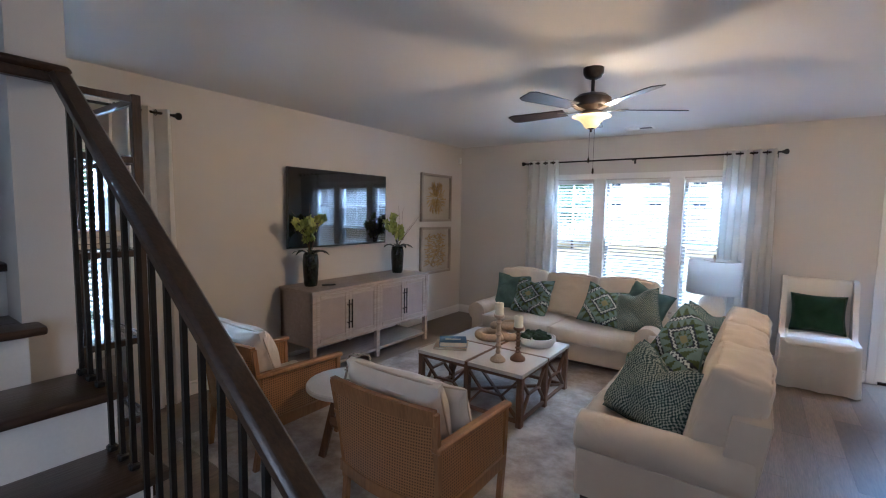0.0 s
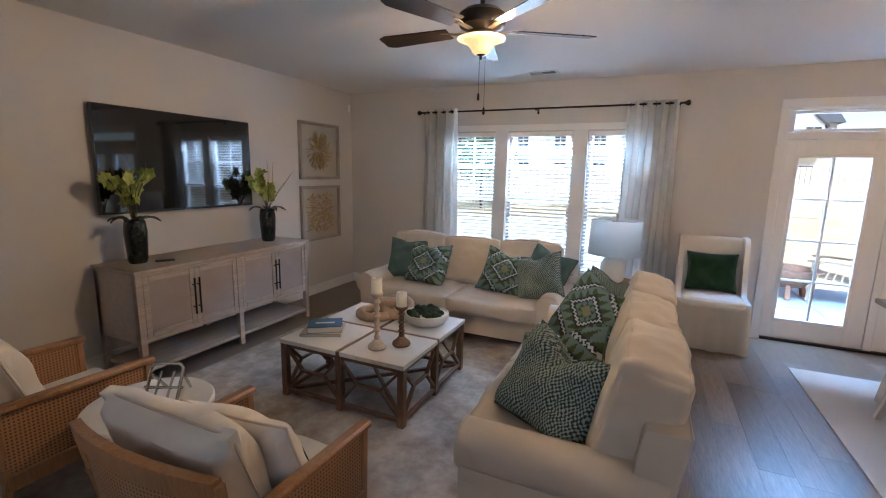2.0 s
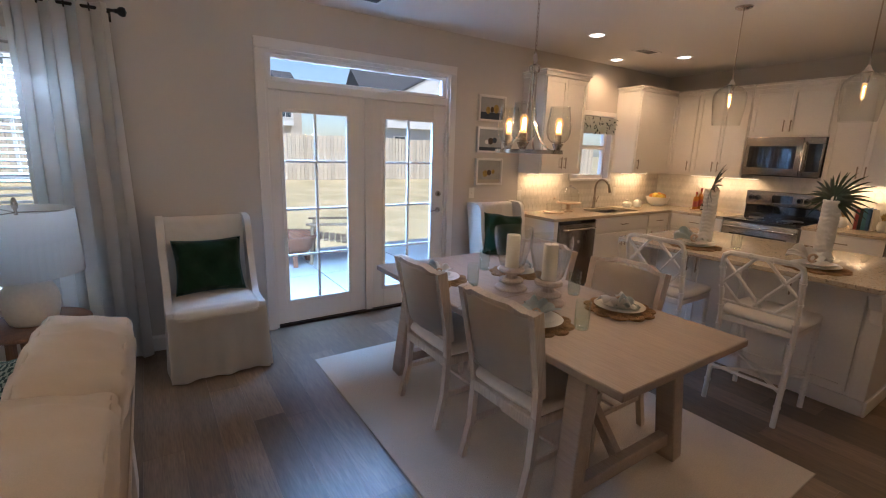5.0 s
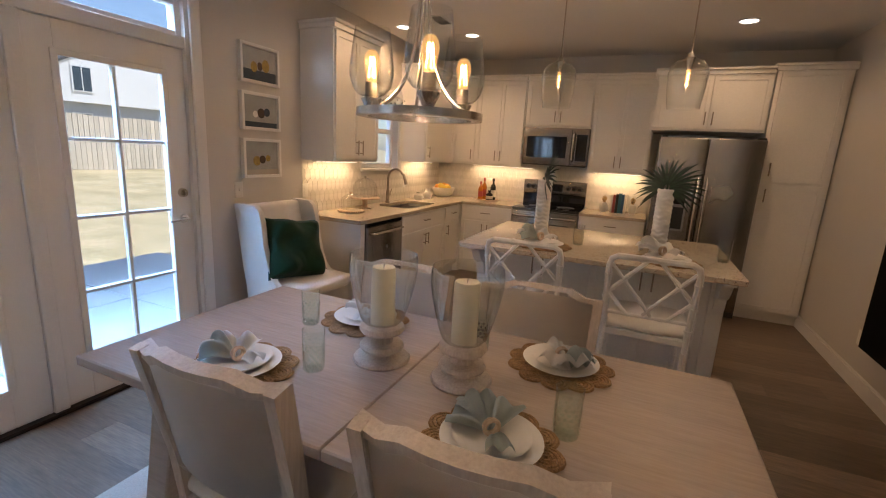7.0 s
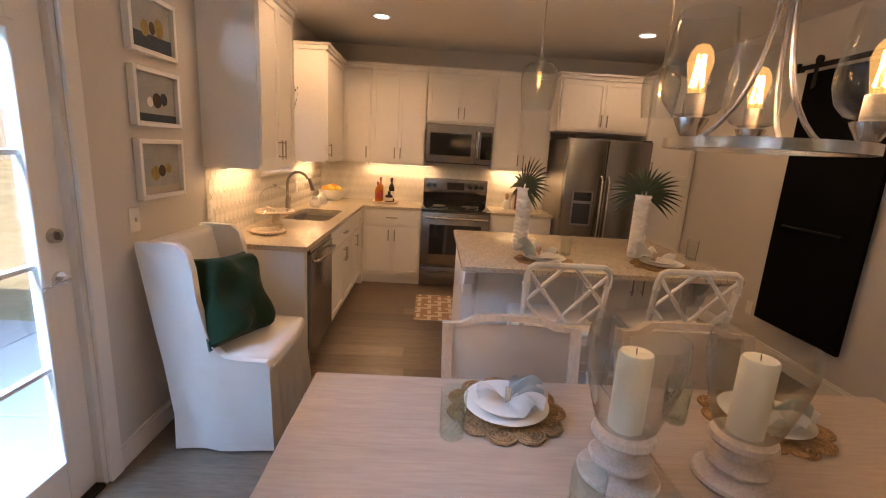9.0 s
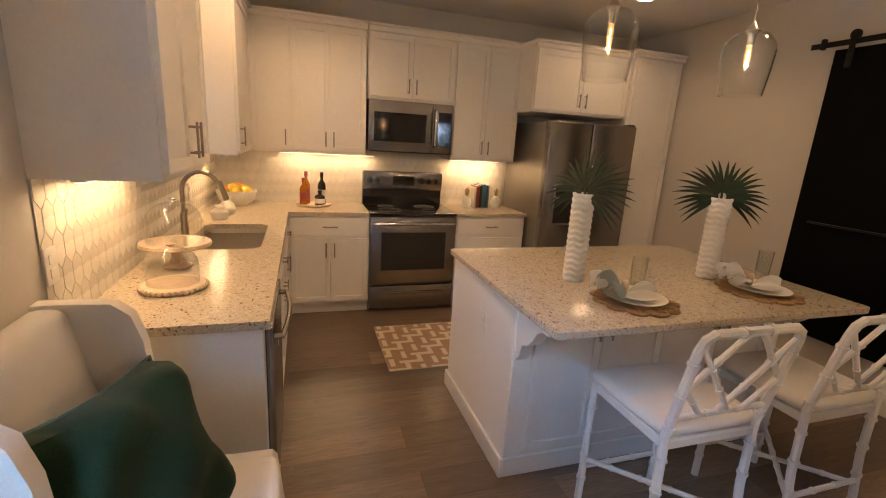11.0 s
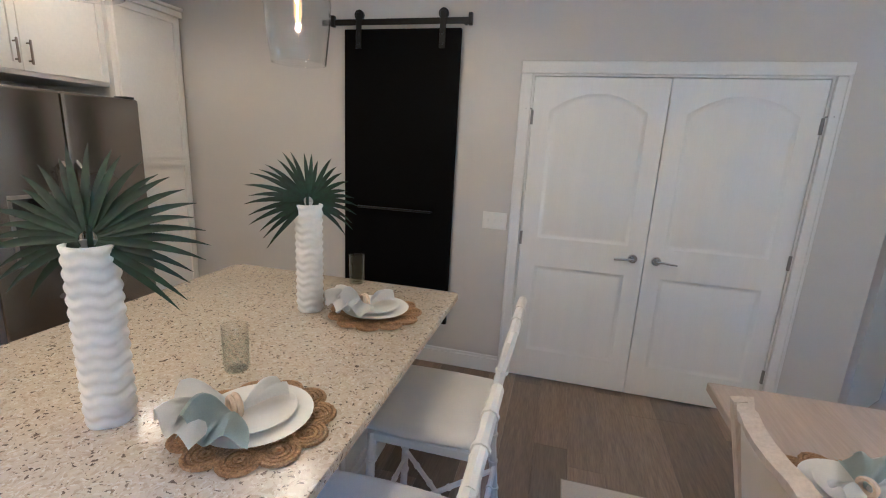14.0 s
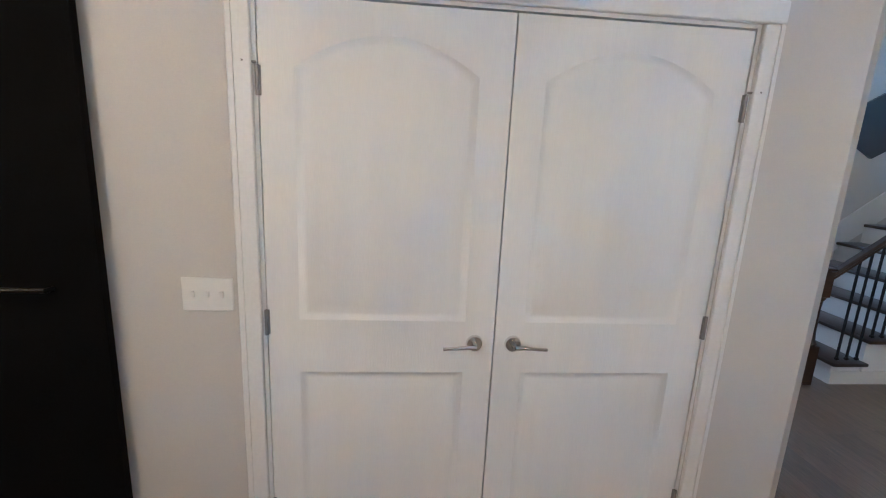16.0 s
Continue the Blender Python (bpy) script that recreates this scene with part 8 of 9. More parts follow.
def napkin(m, main, second, seed, label):
    n = thing("napkin", label, "napkin", m, "folded napkins")
    r = random.Random(seed)

    def lobe(a, length, width, lift, mat_name, ph, fold):
        f = bmesh.new()
        t = bmesh.new()
        rows, cols = 9, 14
        vs = []
        for i in range(rows + 1):
            u = i / rows
            row = []
            for j in range(cols + 1):
                v = 2 * j / cols - 1
                w = width * (0.16 + 0.84 * math.sin(1.45 * u))
                y = v * w
                x = 0.012 + length * u * (1 - 0.10 * v * v)
                z = 0.010 + lift * math.sin(2.4 * u) * (1 - 0.35 * v * v) + fold * u * math.sin(v * 5.5 + ph) + 0.3 * fold * math.sin(3 * u + 3 * v)
                row.append(t.verts.new((x, y, max(0.004, z))))
            vs.append(row)
        for i in range(rows):
            for j in range(cols):
                t.faces.new((vs[i][j], vs[i][j + 1], vs[i + 1][j + 1], vs[i + 1][j]))
        bmesh.ops.solidify(t, geom=t.faces[:], thickness=0.0025)
        join(f, t, Matrix.Rotation(a, 4, "Z"))
        part("fold", f, mat_name, n)

    for a, l, w, z, mm, fo in ((0.0, 0.115, 0.070, 0.050, main, 0.016), (0.75, 0.105, 0.060, 0.035, second, 0.014), (-0.75, 0.110, 0.062, 0.040, main, 0.014), (3.14, 0.085, 0.038, 0.035, main, 0.010), (0.35, 0.10, 0.05, 0.065, second, 0.018)):
        lobe(a + r.uniform(-0.15, 0.15), l, w, z, mm, r.uniform(0, 6), fo)
    f = bmesh.new()
    t = bmesh.new()
    pipe(t, [(0, 0.020 * math.cos(q), 0.024 + 0.020 * math.sin(q)) for q in [i * math.pi / 8 for i in range(16)]], 0.006, 6, True)
    pipe(t, [(0.009, 0.019 * math.cos(q), 0.024 + 0.019 * math.sin(q)) for q in [i * math.pi / 8 for i in range(16)]], 0.005, 6, True)
    join(f, t)
    part("napkin_ring", f, "bleached_wood", n)


def tumbler(m, green=True):
    g = thing("tumbler", "pale green hobnail glass tumbler", "glass", m, "hobnail tumblers")
    f = bmesh.new()
    turned(f, [(0.0, 0.0005), (0.031, 0.0005), (0.034, 0.004), (0.036, 0.06), (0.038, 0.145), (0.036, 0.145), (0.034, 0.06), (0.031, 0.014), (0.0, 0.010)], 28)
    part("glass", f, "green_glass" if green else "clear_glass", g).visible_shadow = False
    f = bmesh.new()
    for i in range(7):
        for k in range(12):
            a = 2 * math.pi * (k + 0.5 * (i % 2)) / 12
            t = bmesh.new()
            bmesh.ops.create_icosphere(t, subdivisions=1, radius=0.0048)
            z = 0.012 + i * 0.0135
            join(f, t, pose(0.0352 * math.cos(a), 0.0352 * math.sin(a), z))
    part("hobnail_relief", f, "green_glass", g).visible_shadow = False
    f = bmesh.new()
    turned(f, [(0.0, 0.001), (0.030, 0.001), (0.031, 0.006), (0, 0.009)], 24)
    part("base", f, "green_glass", g).visible_shadow = False


DZ = 0.7685
for i, (x, y, a) in enumerate(((1.72, 4.515, 20), (2.295, 4.40, 200), (2.29, 3.56, 150), (1.735, 3.645, -20))):
    placemat(pose(x, y, DZ, 0, 0, a), i)
    plate(pose(x, y, DZ + 0.011), 0.135, "white ceramic dinner plate on a placemat")
    plate(pose(x, y, DZ + 0.021), 0.105, "white ceramic salad plate stacked on another")
    napkin(pose(x, y, DZ + 0.030, 0, 0, a + 60), "napkin_white" if i != 3 else "napkin_green", "napkin_green", i, "white and sage napkin tied in a ring")
for x, y in ((1.837, 4.303), (2.149, 4.578), (1.876, 3.477), (2.273, 3.866)):
    tumbler(pose(x, y, DZ))


def hurricane(x, y):
    h = thing("hurricane_lamp", "pale turned wood hurricane with a glass chimney", "candle holder", pose(x, y, DZ), "hurricane candle holders")
    f = bmesh.new()
    turned(f, [(0.0, 0.0), (0.100, 0.0), (0.103, 0.006), (0.098, 0.014), (0.060, 0.021), (0.050, 0.030), (0.050, 0.040), (0.074, 0.045), (0.079, 0.055), (0.073, 0.065), (0.040, 0.070), (0.034, 0.090), (0.044, 0.101), (0.072, 0.107), (0.080, 0.118), (0.076, 0.131), (0.060, 0.138), (0.0, 0.138)], 40)
    part("base", f, "chair_wood", h)
    f = bmesh.new()
    outer = [(0.050, 0.139), (0.066, 0.143), (0.077, 0.158), (0.090, 0.20), (0.108, 0.27), (0.118, 0.33), (0.118, 0.362), (0.115, 0.388)]
    turned(f, outer + [(r - 0.0022, z + 0.0008) for r, z in outer[::-1]], 44)
    part("chimney", f, "clear_glass", h).visible_shadow = False
    f = bmesh.new()
    turned(f, [(0.0, 0.139), (0.042, 0.139), (0.042, 0.335), (0.038, 0.342), (0.0, 0.336)], 28)
    q = part("candle", f, "candle", h, "cream pillar candle")
    f = bmesh.new()
    rod(f, (0, 0, 0.336), (0.002, 0, 0.352), 0.0013, n=5)
    part("wick", f, "black_plastic", q)


hurricane(2.02, 4.150)
hurricane(2.018, 3.840)

# ---- island settings and vases ----
IZ = 0.9165
for i, (x, y, a) in enumerate(((3.765, 3.935, 80), (3.785, 3.165, 70))):
    placemat(pose(x, y, IZ, 0, 0, a), 9 + i)
    plate(pose(x, y, IZ + 0.011), 0.135, "white ceramic dinner plate on a placemat")
    plate(pose(x + 0.01, y, IZ + 0.021), 0.105, "white ceramic salad plate stacked on another")
    napkin(pose(x + 0.03, y + 0.03, IZ + 0.030, 0, 0, a - 20) @ Matrix.Scale(1.25, 4), "napkin_white", "napkin_white" if i % 2 else "napkin_green", 20 + i, "white and sage napkin tied in a ring")
tumbler(pose(3.985, 3.735, IZ), False)
tumbler(pose(4.03, 2.83, IZ), False)


def palm_vase(x, y, turn, seed, n, lean):
    v = thing("palm_vase", "white ribbed cylinder vase with a fan palm leaf", "vase", pose(x, y, IZ), "palm leaf vases")
    t = bmesh.new()
    seg, rows = 48, 90
    rings = []
    H, R = 0.435, 0.052
    for j in range(rows + 1):
        z = H * j / rows
        ring = []
        for i in range(seg):
            a = 2 * math.pi * i / seg
            ph = z * 2 * math.pi / 0.030 + 1.1 * math.sin(5 * a)
            r = R * (1 + 0.05 * math.sin(ph)) * (0.94 + 0.06 * min(1, z / 0.03))
            ring.append(t.verts.new((r * math.cos(a), r * math.sin(a), z)))
        rings.append(ring)
    inner = [[t.verts.new((0.043 * math.cos(2 * math.pi * i / seg), 0.043 * math.sin(2 * math.pi * i / seg), z)) for i in range(seg)] for z in (H, 0.25)]
    rings += inner
    for a, b in zip(rings, rings[1:]):
        for i in range(seg):
            t.faces.new((a[i], a[(i + 1) % seg], b[(i + 1) % seg], b[i]))
    t.faces.new(rings[0])
    t.faces.new(rings[-1])
    f = bmesh.new()
    join(f, t)
    part("vase", f, "ceramic_matte", v)
    r = random.Random(seed)
    base = Matrix.Translation((0, 0, H + 0.01)) @ Matrix.Rotation(radians(turn), 4, "Z") @ Matrix.Rotation(radians(lean), 4, "X")
    f = bmesh.new()
    rod(f, (0, 0, H - 0.18), base @ Vector((0, 0, 0.03)), 0.006)
    part("stalk", f, "palm_leaf", v)
    for k in range(n):
        u = 2 * k / (n - 1) - 1
        a = u * radians(128)
        l = 0.235 * (1 - 0.16 * u * u) * r.uniform(0.9, 1.06)
        t = bmesh.new()
        va = []
        for i in range(8):
            s = i / 7
            w = 0.0092 * math.sin(math.pi * min(1.0, 0.18 + 0.82 * s)) * (1 if s < 0.99 else 0.1) + 0.0006
            d = 0.02 + l * s
            p = Vector((d * math.sin(a), -0.02 * s * s * (1 + abs(u)) + 0.016 * math.sin(k * 2.1) * s, d * math.cos(a) * 0.92 - 0.03 * s ** 3))
            side = Vector((math.cos(a), 0, -math.sin(a)))
            va.append((t.verts.new(p + side * w + Vector((0, 0.35 * w, 0))), t.verts.new(p), t.verts.new(p - side * w + Vector((0, 0.35 * w, 0)))))
        for p, q in zip(va, va[1:]):
            t.faces.new((p[0], p[1], q[1], q[0]))
            t.faces.new((p[1], p[2], q[2], q[1]))
        f = bmesh.new()
        join(f, t, base)
        part("leaf", f, "palm_leaf", v)


palm_vase(4.10, 4.03, 20, 2, 30, 14)
palm_vase(4.05, 3.22, 62, 5, 28, 16)

# ---- things on the worktop ----
WZ0 = 0.9165


def cloche(x, y, foot, r):
    c = thing("cake_stand", "pale wood cake stand with a glass dome", "cake stand", pose(x, y, WZ0))
    f = bmesh.new()
    if foot:
        turned(f, [(0.0, 0), (0.06, 0), (0.062, 0.008), (0.03, 0.02), (0.022, 0.05), (0.03, 0.085), (0.05, 0.095), (r, 0.10), (r + 0.004, 0.106), (r, 0.118), (0, 0.118)], 40)
        z = 0.118
    else:
        turned(f, [(0.0, 0), (r - 0.02, 0), (r, 0.006), (r, 0.02), (r - 0.008, 0.024), (0, 0.024)], 40)
        z = 0.024
    part("stand", f, "bleached_wood", c)
    if not foot:
        f = bmesh.new()
        for k in range(34):
            a = 2 * math.pi * k / 34
            t = bmesh.new()
            bmesh.ops.create_icosphere(t, subdivisions=1, radius=0.0095)
            join(f, t, pose((r + 0.002) * math.cos(a), (r + 0.002) * math.sin(a), 0.012))
        part("bead_edge", f, "bleached_wood", c)
    h = r * 1.35
    rd = r * 0.82
    f = bmesh.new()
    prof = [(rd, z + 0.001), (rd, z + h * 0.45)] + [(rd * math.cos(q), z + h * 0.45 + h * 0.5 * math.sin(q)) for q in [i * math.pi / 16 for i in range(1, 8)]] + [(0.008, z + h * 0.955)]
    turned(f, prof, 36)
    part("dome", f, "clear_glass", c).visible_shadow = False
    f = bmesh.new()
    turned(f, [(0.007, z + h * 0.95), (0.006, z + h * 0.97), (0.016, z + h * 0.985), (0.018, z + h * 1.02), (0.010, z + h * 1.05), (0, z + h * 1.055)], 16)
    part("knob", f, "chrome" if foot else "bleached_wood", c)


cloche(4.19, 5.83, False, 0.115)
cloche(4.51, 5.89, True, 0.145)


def jar(x, y, h, r, label):
    j = thing("jar", label, "jar", pose(x, y, WZ0))
    f = bmesh.new()
    turned(f, [(0.0, 0), (r * 0.8, 0), (r, h * 0.3), (r * 0.95, h * 0.55), (r * 0.45, h * 0.8), (r * 0.5, h), (r * 0.4, h), (r * 0.35, h * 0.8), (0, h * 0.7)], 28)
    part("body", f, "ceramic_matte", j)


jar(5.72, 5.90, 0.10, 0.062, "small round white ceramic jar")
jar(5.93, 5.88, 0.125, 0.060, "white ceramic bottle-shaped jar")
fb = thing("fruit_bowl", "white textured bowl heaped with oranges and lemons", "bowl", pose(6.40, 5.87, WZ0) @ Matrix.Scale(1.15, 4))
f = bmesh.new()
turned(f, [(0.0, 0), (0.07, 0), (0.11, 0.03), (0.135, 0.085), (0.140, 0.11), (0.133, 0.11), (0.12, 0.08), (0, 0.05)], 36)
part("bowl", f, "ceramic_matte", fb)
r = random.Random(7)
for k in range(9):
    a = k * 2.4
    q = 0.085 * math.sqrt((k + 0.3) / 9)
    f = bmesh.new()
    t = bmesh.new()
    bmesh.ops.create_icosphere(t, subdivisions=3, radius=0.036)
    lemon = k % 3 == 1
    for v in t.verts:
        if lemon:
            v.co.x *= 1.25
    join(f, t, pose(q * math.cos(a), q * math.sin(a), 0.105 + 0.03 * (1 - q / 0.09), 0, 0, 40 * k))
    part("fruit", f, "fruit_lemon" if lemon else "fruit_orange", fb, "yellow lemon" if lemon else "orange")
tr2 = thing("tray", "round pale wood tray holding bottles", "tray", pose(6.44, 5.235, WZ0))
f = bmesh.new()
turned(f, [(0.0, 0), (0.145, 0), (0.155, 0.006), (0.155, 0.020), (0.148, 0.020), (0.143, 0.010), (0, 0.010)], 40)
part("tray", f, "bleached_wood", tr2)


def bottle(x, y, h, r, body, lab, label):
    b = thing("bottle", label, "bottle", pose(x, y, WZ0 + 0.0105))
    f = bmesh.new()
    turned(f, [(0.0, 0), (r, 0), (r, h * 0.58), (r * 0.85, h * 0.66), (r * 0.36, h * 0.76), (r * 0.33, h * 0.93), (r * 0.42, h * 0.94), (r * 0.42, h), (0, h)], 24)
    part("glass", f, body, b)
    f = bmesh.new()
    turned(f, [(r * 1.015, h * 0.15), (r * 1.015, h * 0.46)], 24)
    part("label", f, lab, b)
    f = bmesh.new()
    turned(f, [(r * 0.44, h * 0.86), (r * 0.44, h * 1.005), (0, h * 1.005)], 16)
    part("cap", f, lab if body == "amber" else "wine_dark", b)


bottle(6.41, 5.325, 0.235, 0.032, "amber", "red_label", "amber glass bottle with a red label")
bottle(6.48, 5.30, 0.285, 0.033, "amber", "red_label", "tall amber bottle with a red label")
bottle(6.45, 5.165, 0.285, 0.036, "wine_dark", "paper", "dark glass wine bottle with a pale label")
bottle(6.37, 5.185, 0.13, 0.045, "wine_dark", "paper", "short dark jar with a pale label")
for k, (c, h, w, l) in enumerate((("paper", 0.20, 0.022, "white"), ("book_red", 0.215, 0.030, "red"), ("book_black", 0.225, 0.028, "black"), ("book_teal", 0.235, 0.034, "teal"), ("book_blue", 0.225, 0.028, "blue"), ("paper", 0.22, 0.018, "cream"))):
    b = thing("book", "upright %s hardback cookbook on the worktop" % l, "book", pose(6.50, 3.675 - 0.031 * k, WZ0))
    f = bmesh.new()
    box(f, -0.07, 0.085, -w / 2 + 0.003, w / 2 - 0.003, 0.002, h - 0.003)
    part("page_block", f, "paper", b)
    f = bmesh.new()
    box(f, -0.080, 0.088, -w / 2, -w / 2 + 0.0025, 0, h)
    box(f, -0.080, 0.088, w / 2 - 0.0025, w / 2, 0, h)
    box(f, -0.082, -0.072, -w / 2, w / 2, 0, h, 0.002)
    part("cover", f, c, b)
for y in (3.755, 3.435):
    p = thing("pineapple_ornament", "white ceramic pineapple with a gold crown", "ornament", pose(6.44, y, WZ0), "pineapple ornaments")
    f = bmesh.new()
    turned(f, [(0.0, 0), (0.032, 0), (0.044, 0.03), (0.046, 0.065), (0.036, 0.10), (0.02, 0.115), (0, 0.118)], 24)
    part("body", f, "ceramic_matte", p)
    f = bmesh.new()
    for k in range(12):
        a = k * 2.4
        s = 0.01 + 0.018 * (k / 12)
        bar(f, (0.008 * math.cos(a), 0.008 * math.sin(a), 0.11), (s * math.cos(a) * 1.3, s * math.sin(a) * 1.3, 0.195 - 0.03 * (k / 12)), 0.010, 0.003, bev=0)
    part("crown", f, "gold", p)

# still-life pictures beside the door
for k, (z0, z1) in enumerate(((1.925, 2.195), (1.595, 1.865), (1.245, 1.535))):
    w = 0.185
    a = thing("framed_picture", ("small still-life of pears on blue in a white frame", "small still-life of jugs and plums in a white frame", "small still-life of lemons in a white frame")[k], "picture", pose(3.345, YN, (z0 + z1) / 2), "still-life pictures")
    hh = (z1 - z0) / 2
    f = bmesh.new()
    for q in ((-w, -w + 0.022, -hh, hh), (w - 0.022, w, -hh, hh), (-w + 0.022, w - 0.022, -hh, -hh + 0.022), (-w + 0.022, w - 0.022, hh - 0.022, hh)):
        box(f, q[0], q[1], -0.036, -0.002, q[2], q[3], 0.002)
    part("frame", f, "trim_paint", a)
    part("canvas", boxes((-w + 0.022, w - 0.022, -0.016, -0.010, -hh + 0.022, hh - 0.022)), "paint_grey", a)
    f = bmesh.new()
    box(f, -w + 0.024, w - 0.024, -0.0175, -0.016, -hh + 0.024, -hh + (0.095 if k == 0 else 0.06))
    part("table_band", f, ("paint_slate", "paint_slate", "linen_back")[k], a)
    for j in range(3):
        f = bmesh.new()
        t = bmesh.new()
        bmesh.ops.create_circle(t, cap_ends=True, segments=18, radius=1)
        rr = (0.030, 0.024, 0.036)[(j + k) % 3]
        join(f, t, Matrix.Translation((-0.05 + 0.055 * j, -0.0185 - 0.0004 * j, -0.02 + 0.01 * j)) @ Matrix.Rotation(radians(90), 4, "X") @ Matrix.Diagonal((rr, rr * (1.25 if k == 0 else 1.0), 1, 1)))
        part("fruit_shape", f, (("paint_ochre", "paint_umber", "paint_ochre"), ("ceramic_matte", "paint_umber", "paint_slate"), ("paint_ochre", "paint_umber", "paint_ochre"))[k][j], a)

# window valance with a leaf print
va = thing("window_valance", "white valance with dark green leaf print", "valance", pose(5.08, YN - 0.06, 1.88))
t = bmesh.new()
vs = []
for j in range(7):
    row = []
    for i in range(41):
        u = i / 40
        row.append(t.verts.new((-0.37 + 0.74 * u, 0.022 * math.sin(u * 34) * (0.4 + j / 8), 0.20 - 0.033 * j - 0.012 * abs(math.sin(u * 9)) * (j / 6))))
    vs.append(row)
for a, b in zip(vs, vs[1:]):
    for i in range(40):
        t.faces.new((a[i], a[i + 1], b[i + 1], b[i]))
bmesh.ops.solidify(t, geom=t.faces[:], thickness=0.003)
f = bmesh.new()
join(f, t)
part("cloth", f, "floral", va)
f = bmesh.new()
r = random.Random(12)
for k in range(46):
    x, z, a, s = r.uniform(-0.35, 0.35), r.uniform(0.0, 0.19), r.uniform(0, 3.14), r.uniform(0.014, 0.03)
    t = bmesh.new()
    vv = [t.verts.new(p) for p in ((-s, 0, 0), (0, 0, s * 0.4), (s, 0, 0), (0, 0, -s * 0.4))]
    t.faces.new(vv)
    join(f, t, Matrix.Translation((x, -0.030, z)) @ Matrix.Rotation(a, 4, "Y"))
part("leaf_print", f, "leaf_dark", va)

# ---- outside ----
t = bmesh.new()
vs = []
xs = [-600, -120, -40, -20, -10, -5, 0, 5, 10, 20, 40, 120, 600]
ys = [-600, -60, -10, 0, 6, 9, 12, 16, 20, 26, 40, 90, 600]
for y in ys:
    vs.append([t.verts.new((x, y, -0.12 + 0.5 * min(1, max(0, (y - 9.5) / 10)))) for x in xs])
for a, b in zip(vs, vs[1:]):
    for i in range(len(xs) - 1):
        t.faces.new((a[i], a[i + 1], b[i + 1], b[i]))
# the house stands on its own slab, so the sheet runs under it
f = bmesh.new()
join(f, t)
setting("ground", f, "lawn", "dry straw-coloured winter lawn", "ground")
pav = setting("pavement", boxes((-0.6, 4.6, YN + TH, 9.3, -0.3, -0.085)), "concrete", "pale concrete patio slabs", "patio")
me = None
for i in range(4):
    for j in range(2):
        f = bmesh.new()
        box(f, -0.6 + 1.3 * i + 0.006, 0.7 + 1.3 * i - 0.006, 6.225 + 1.53 * j + 0.006, 7.75 + 1.53 * j - 0.006, -0.084, -0.03, 0.006)
        part("slab", f, "concrete", pav)


def fence(y, x0, x1, z, axis="x"):
    fc = thing("fence", "weathered tan wood picket fence", "fence")
    f = bmesh.new()
    t = bmesh.new()
    box(t, -0.066, 0.066, -0.011, 0.011, 0, 1.75)
    for v in t.verts:
        if v.co.z > 1.7 and abs(v.co.x) > 0.05:
            v.co.z -= 0.05
    me = finish(join(f, t), "picket", "fence_wood")
    k = x0
    while k < x1:
        if axis == "x":
            piece("picket", me, fc, pose(k, y, z + 0.02 * math.sin(k * 3)))
        else:
            piece("picket", me, fc, pose(y, k, z + 0.02 * math.sin(k * 3), 0, 0, 90))
        k += 0.150
    for h in (0.3, 0.95, 1.5):
        f = bmesh.new()
        if axis == "x":
            box(f, x0, x1, y + 0.012, y + 0.05, z + h, z + h + 0.09)
        else:
            box(f, y - 0.05, y - 0.012, x0, x1, z + h, z + h + 0.09)
        part("rail", f, "fence_wood", fc)


fence(19.5, -16, 22, 0.36)
fence(-7.6, -6, 12, -0.12, "y")


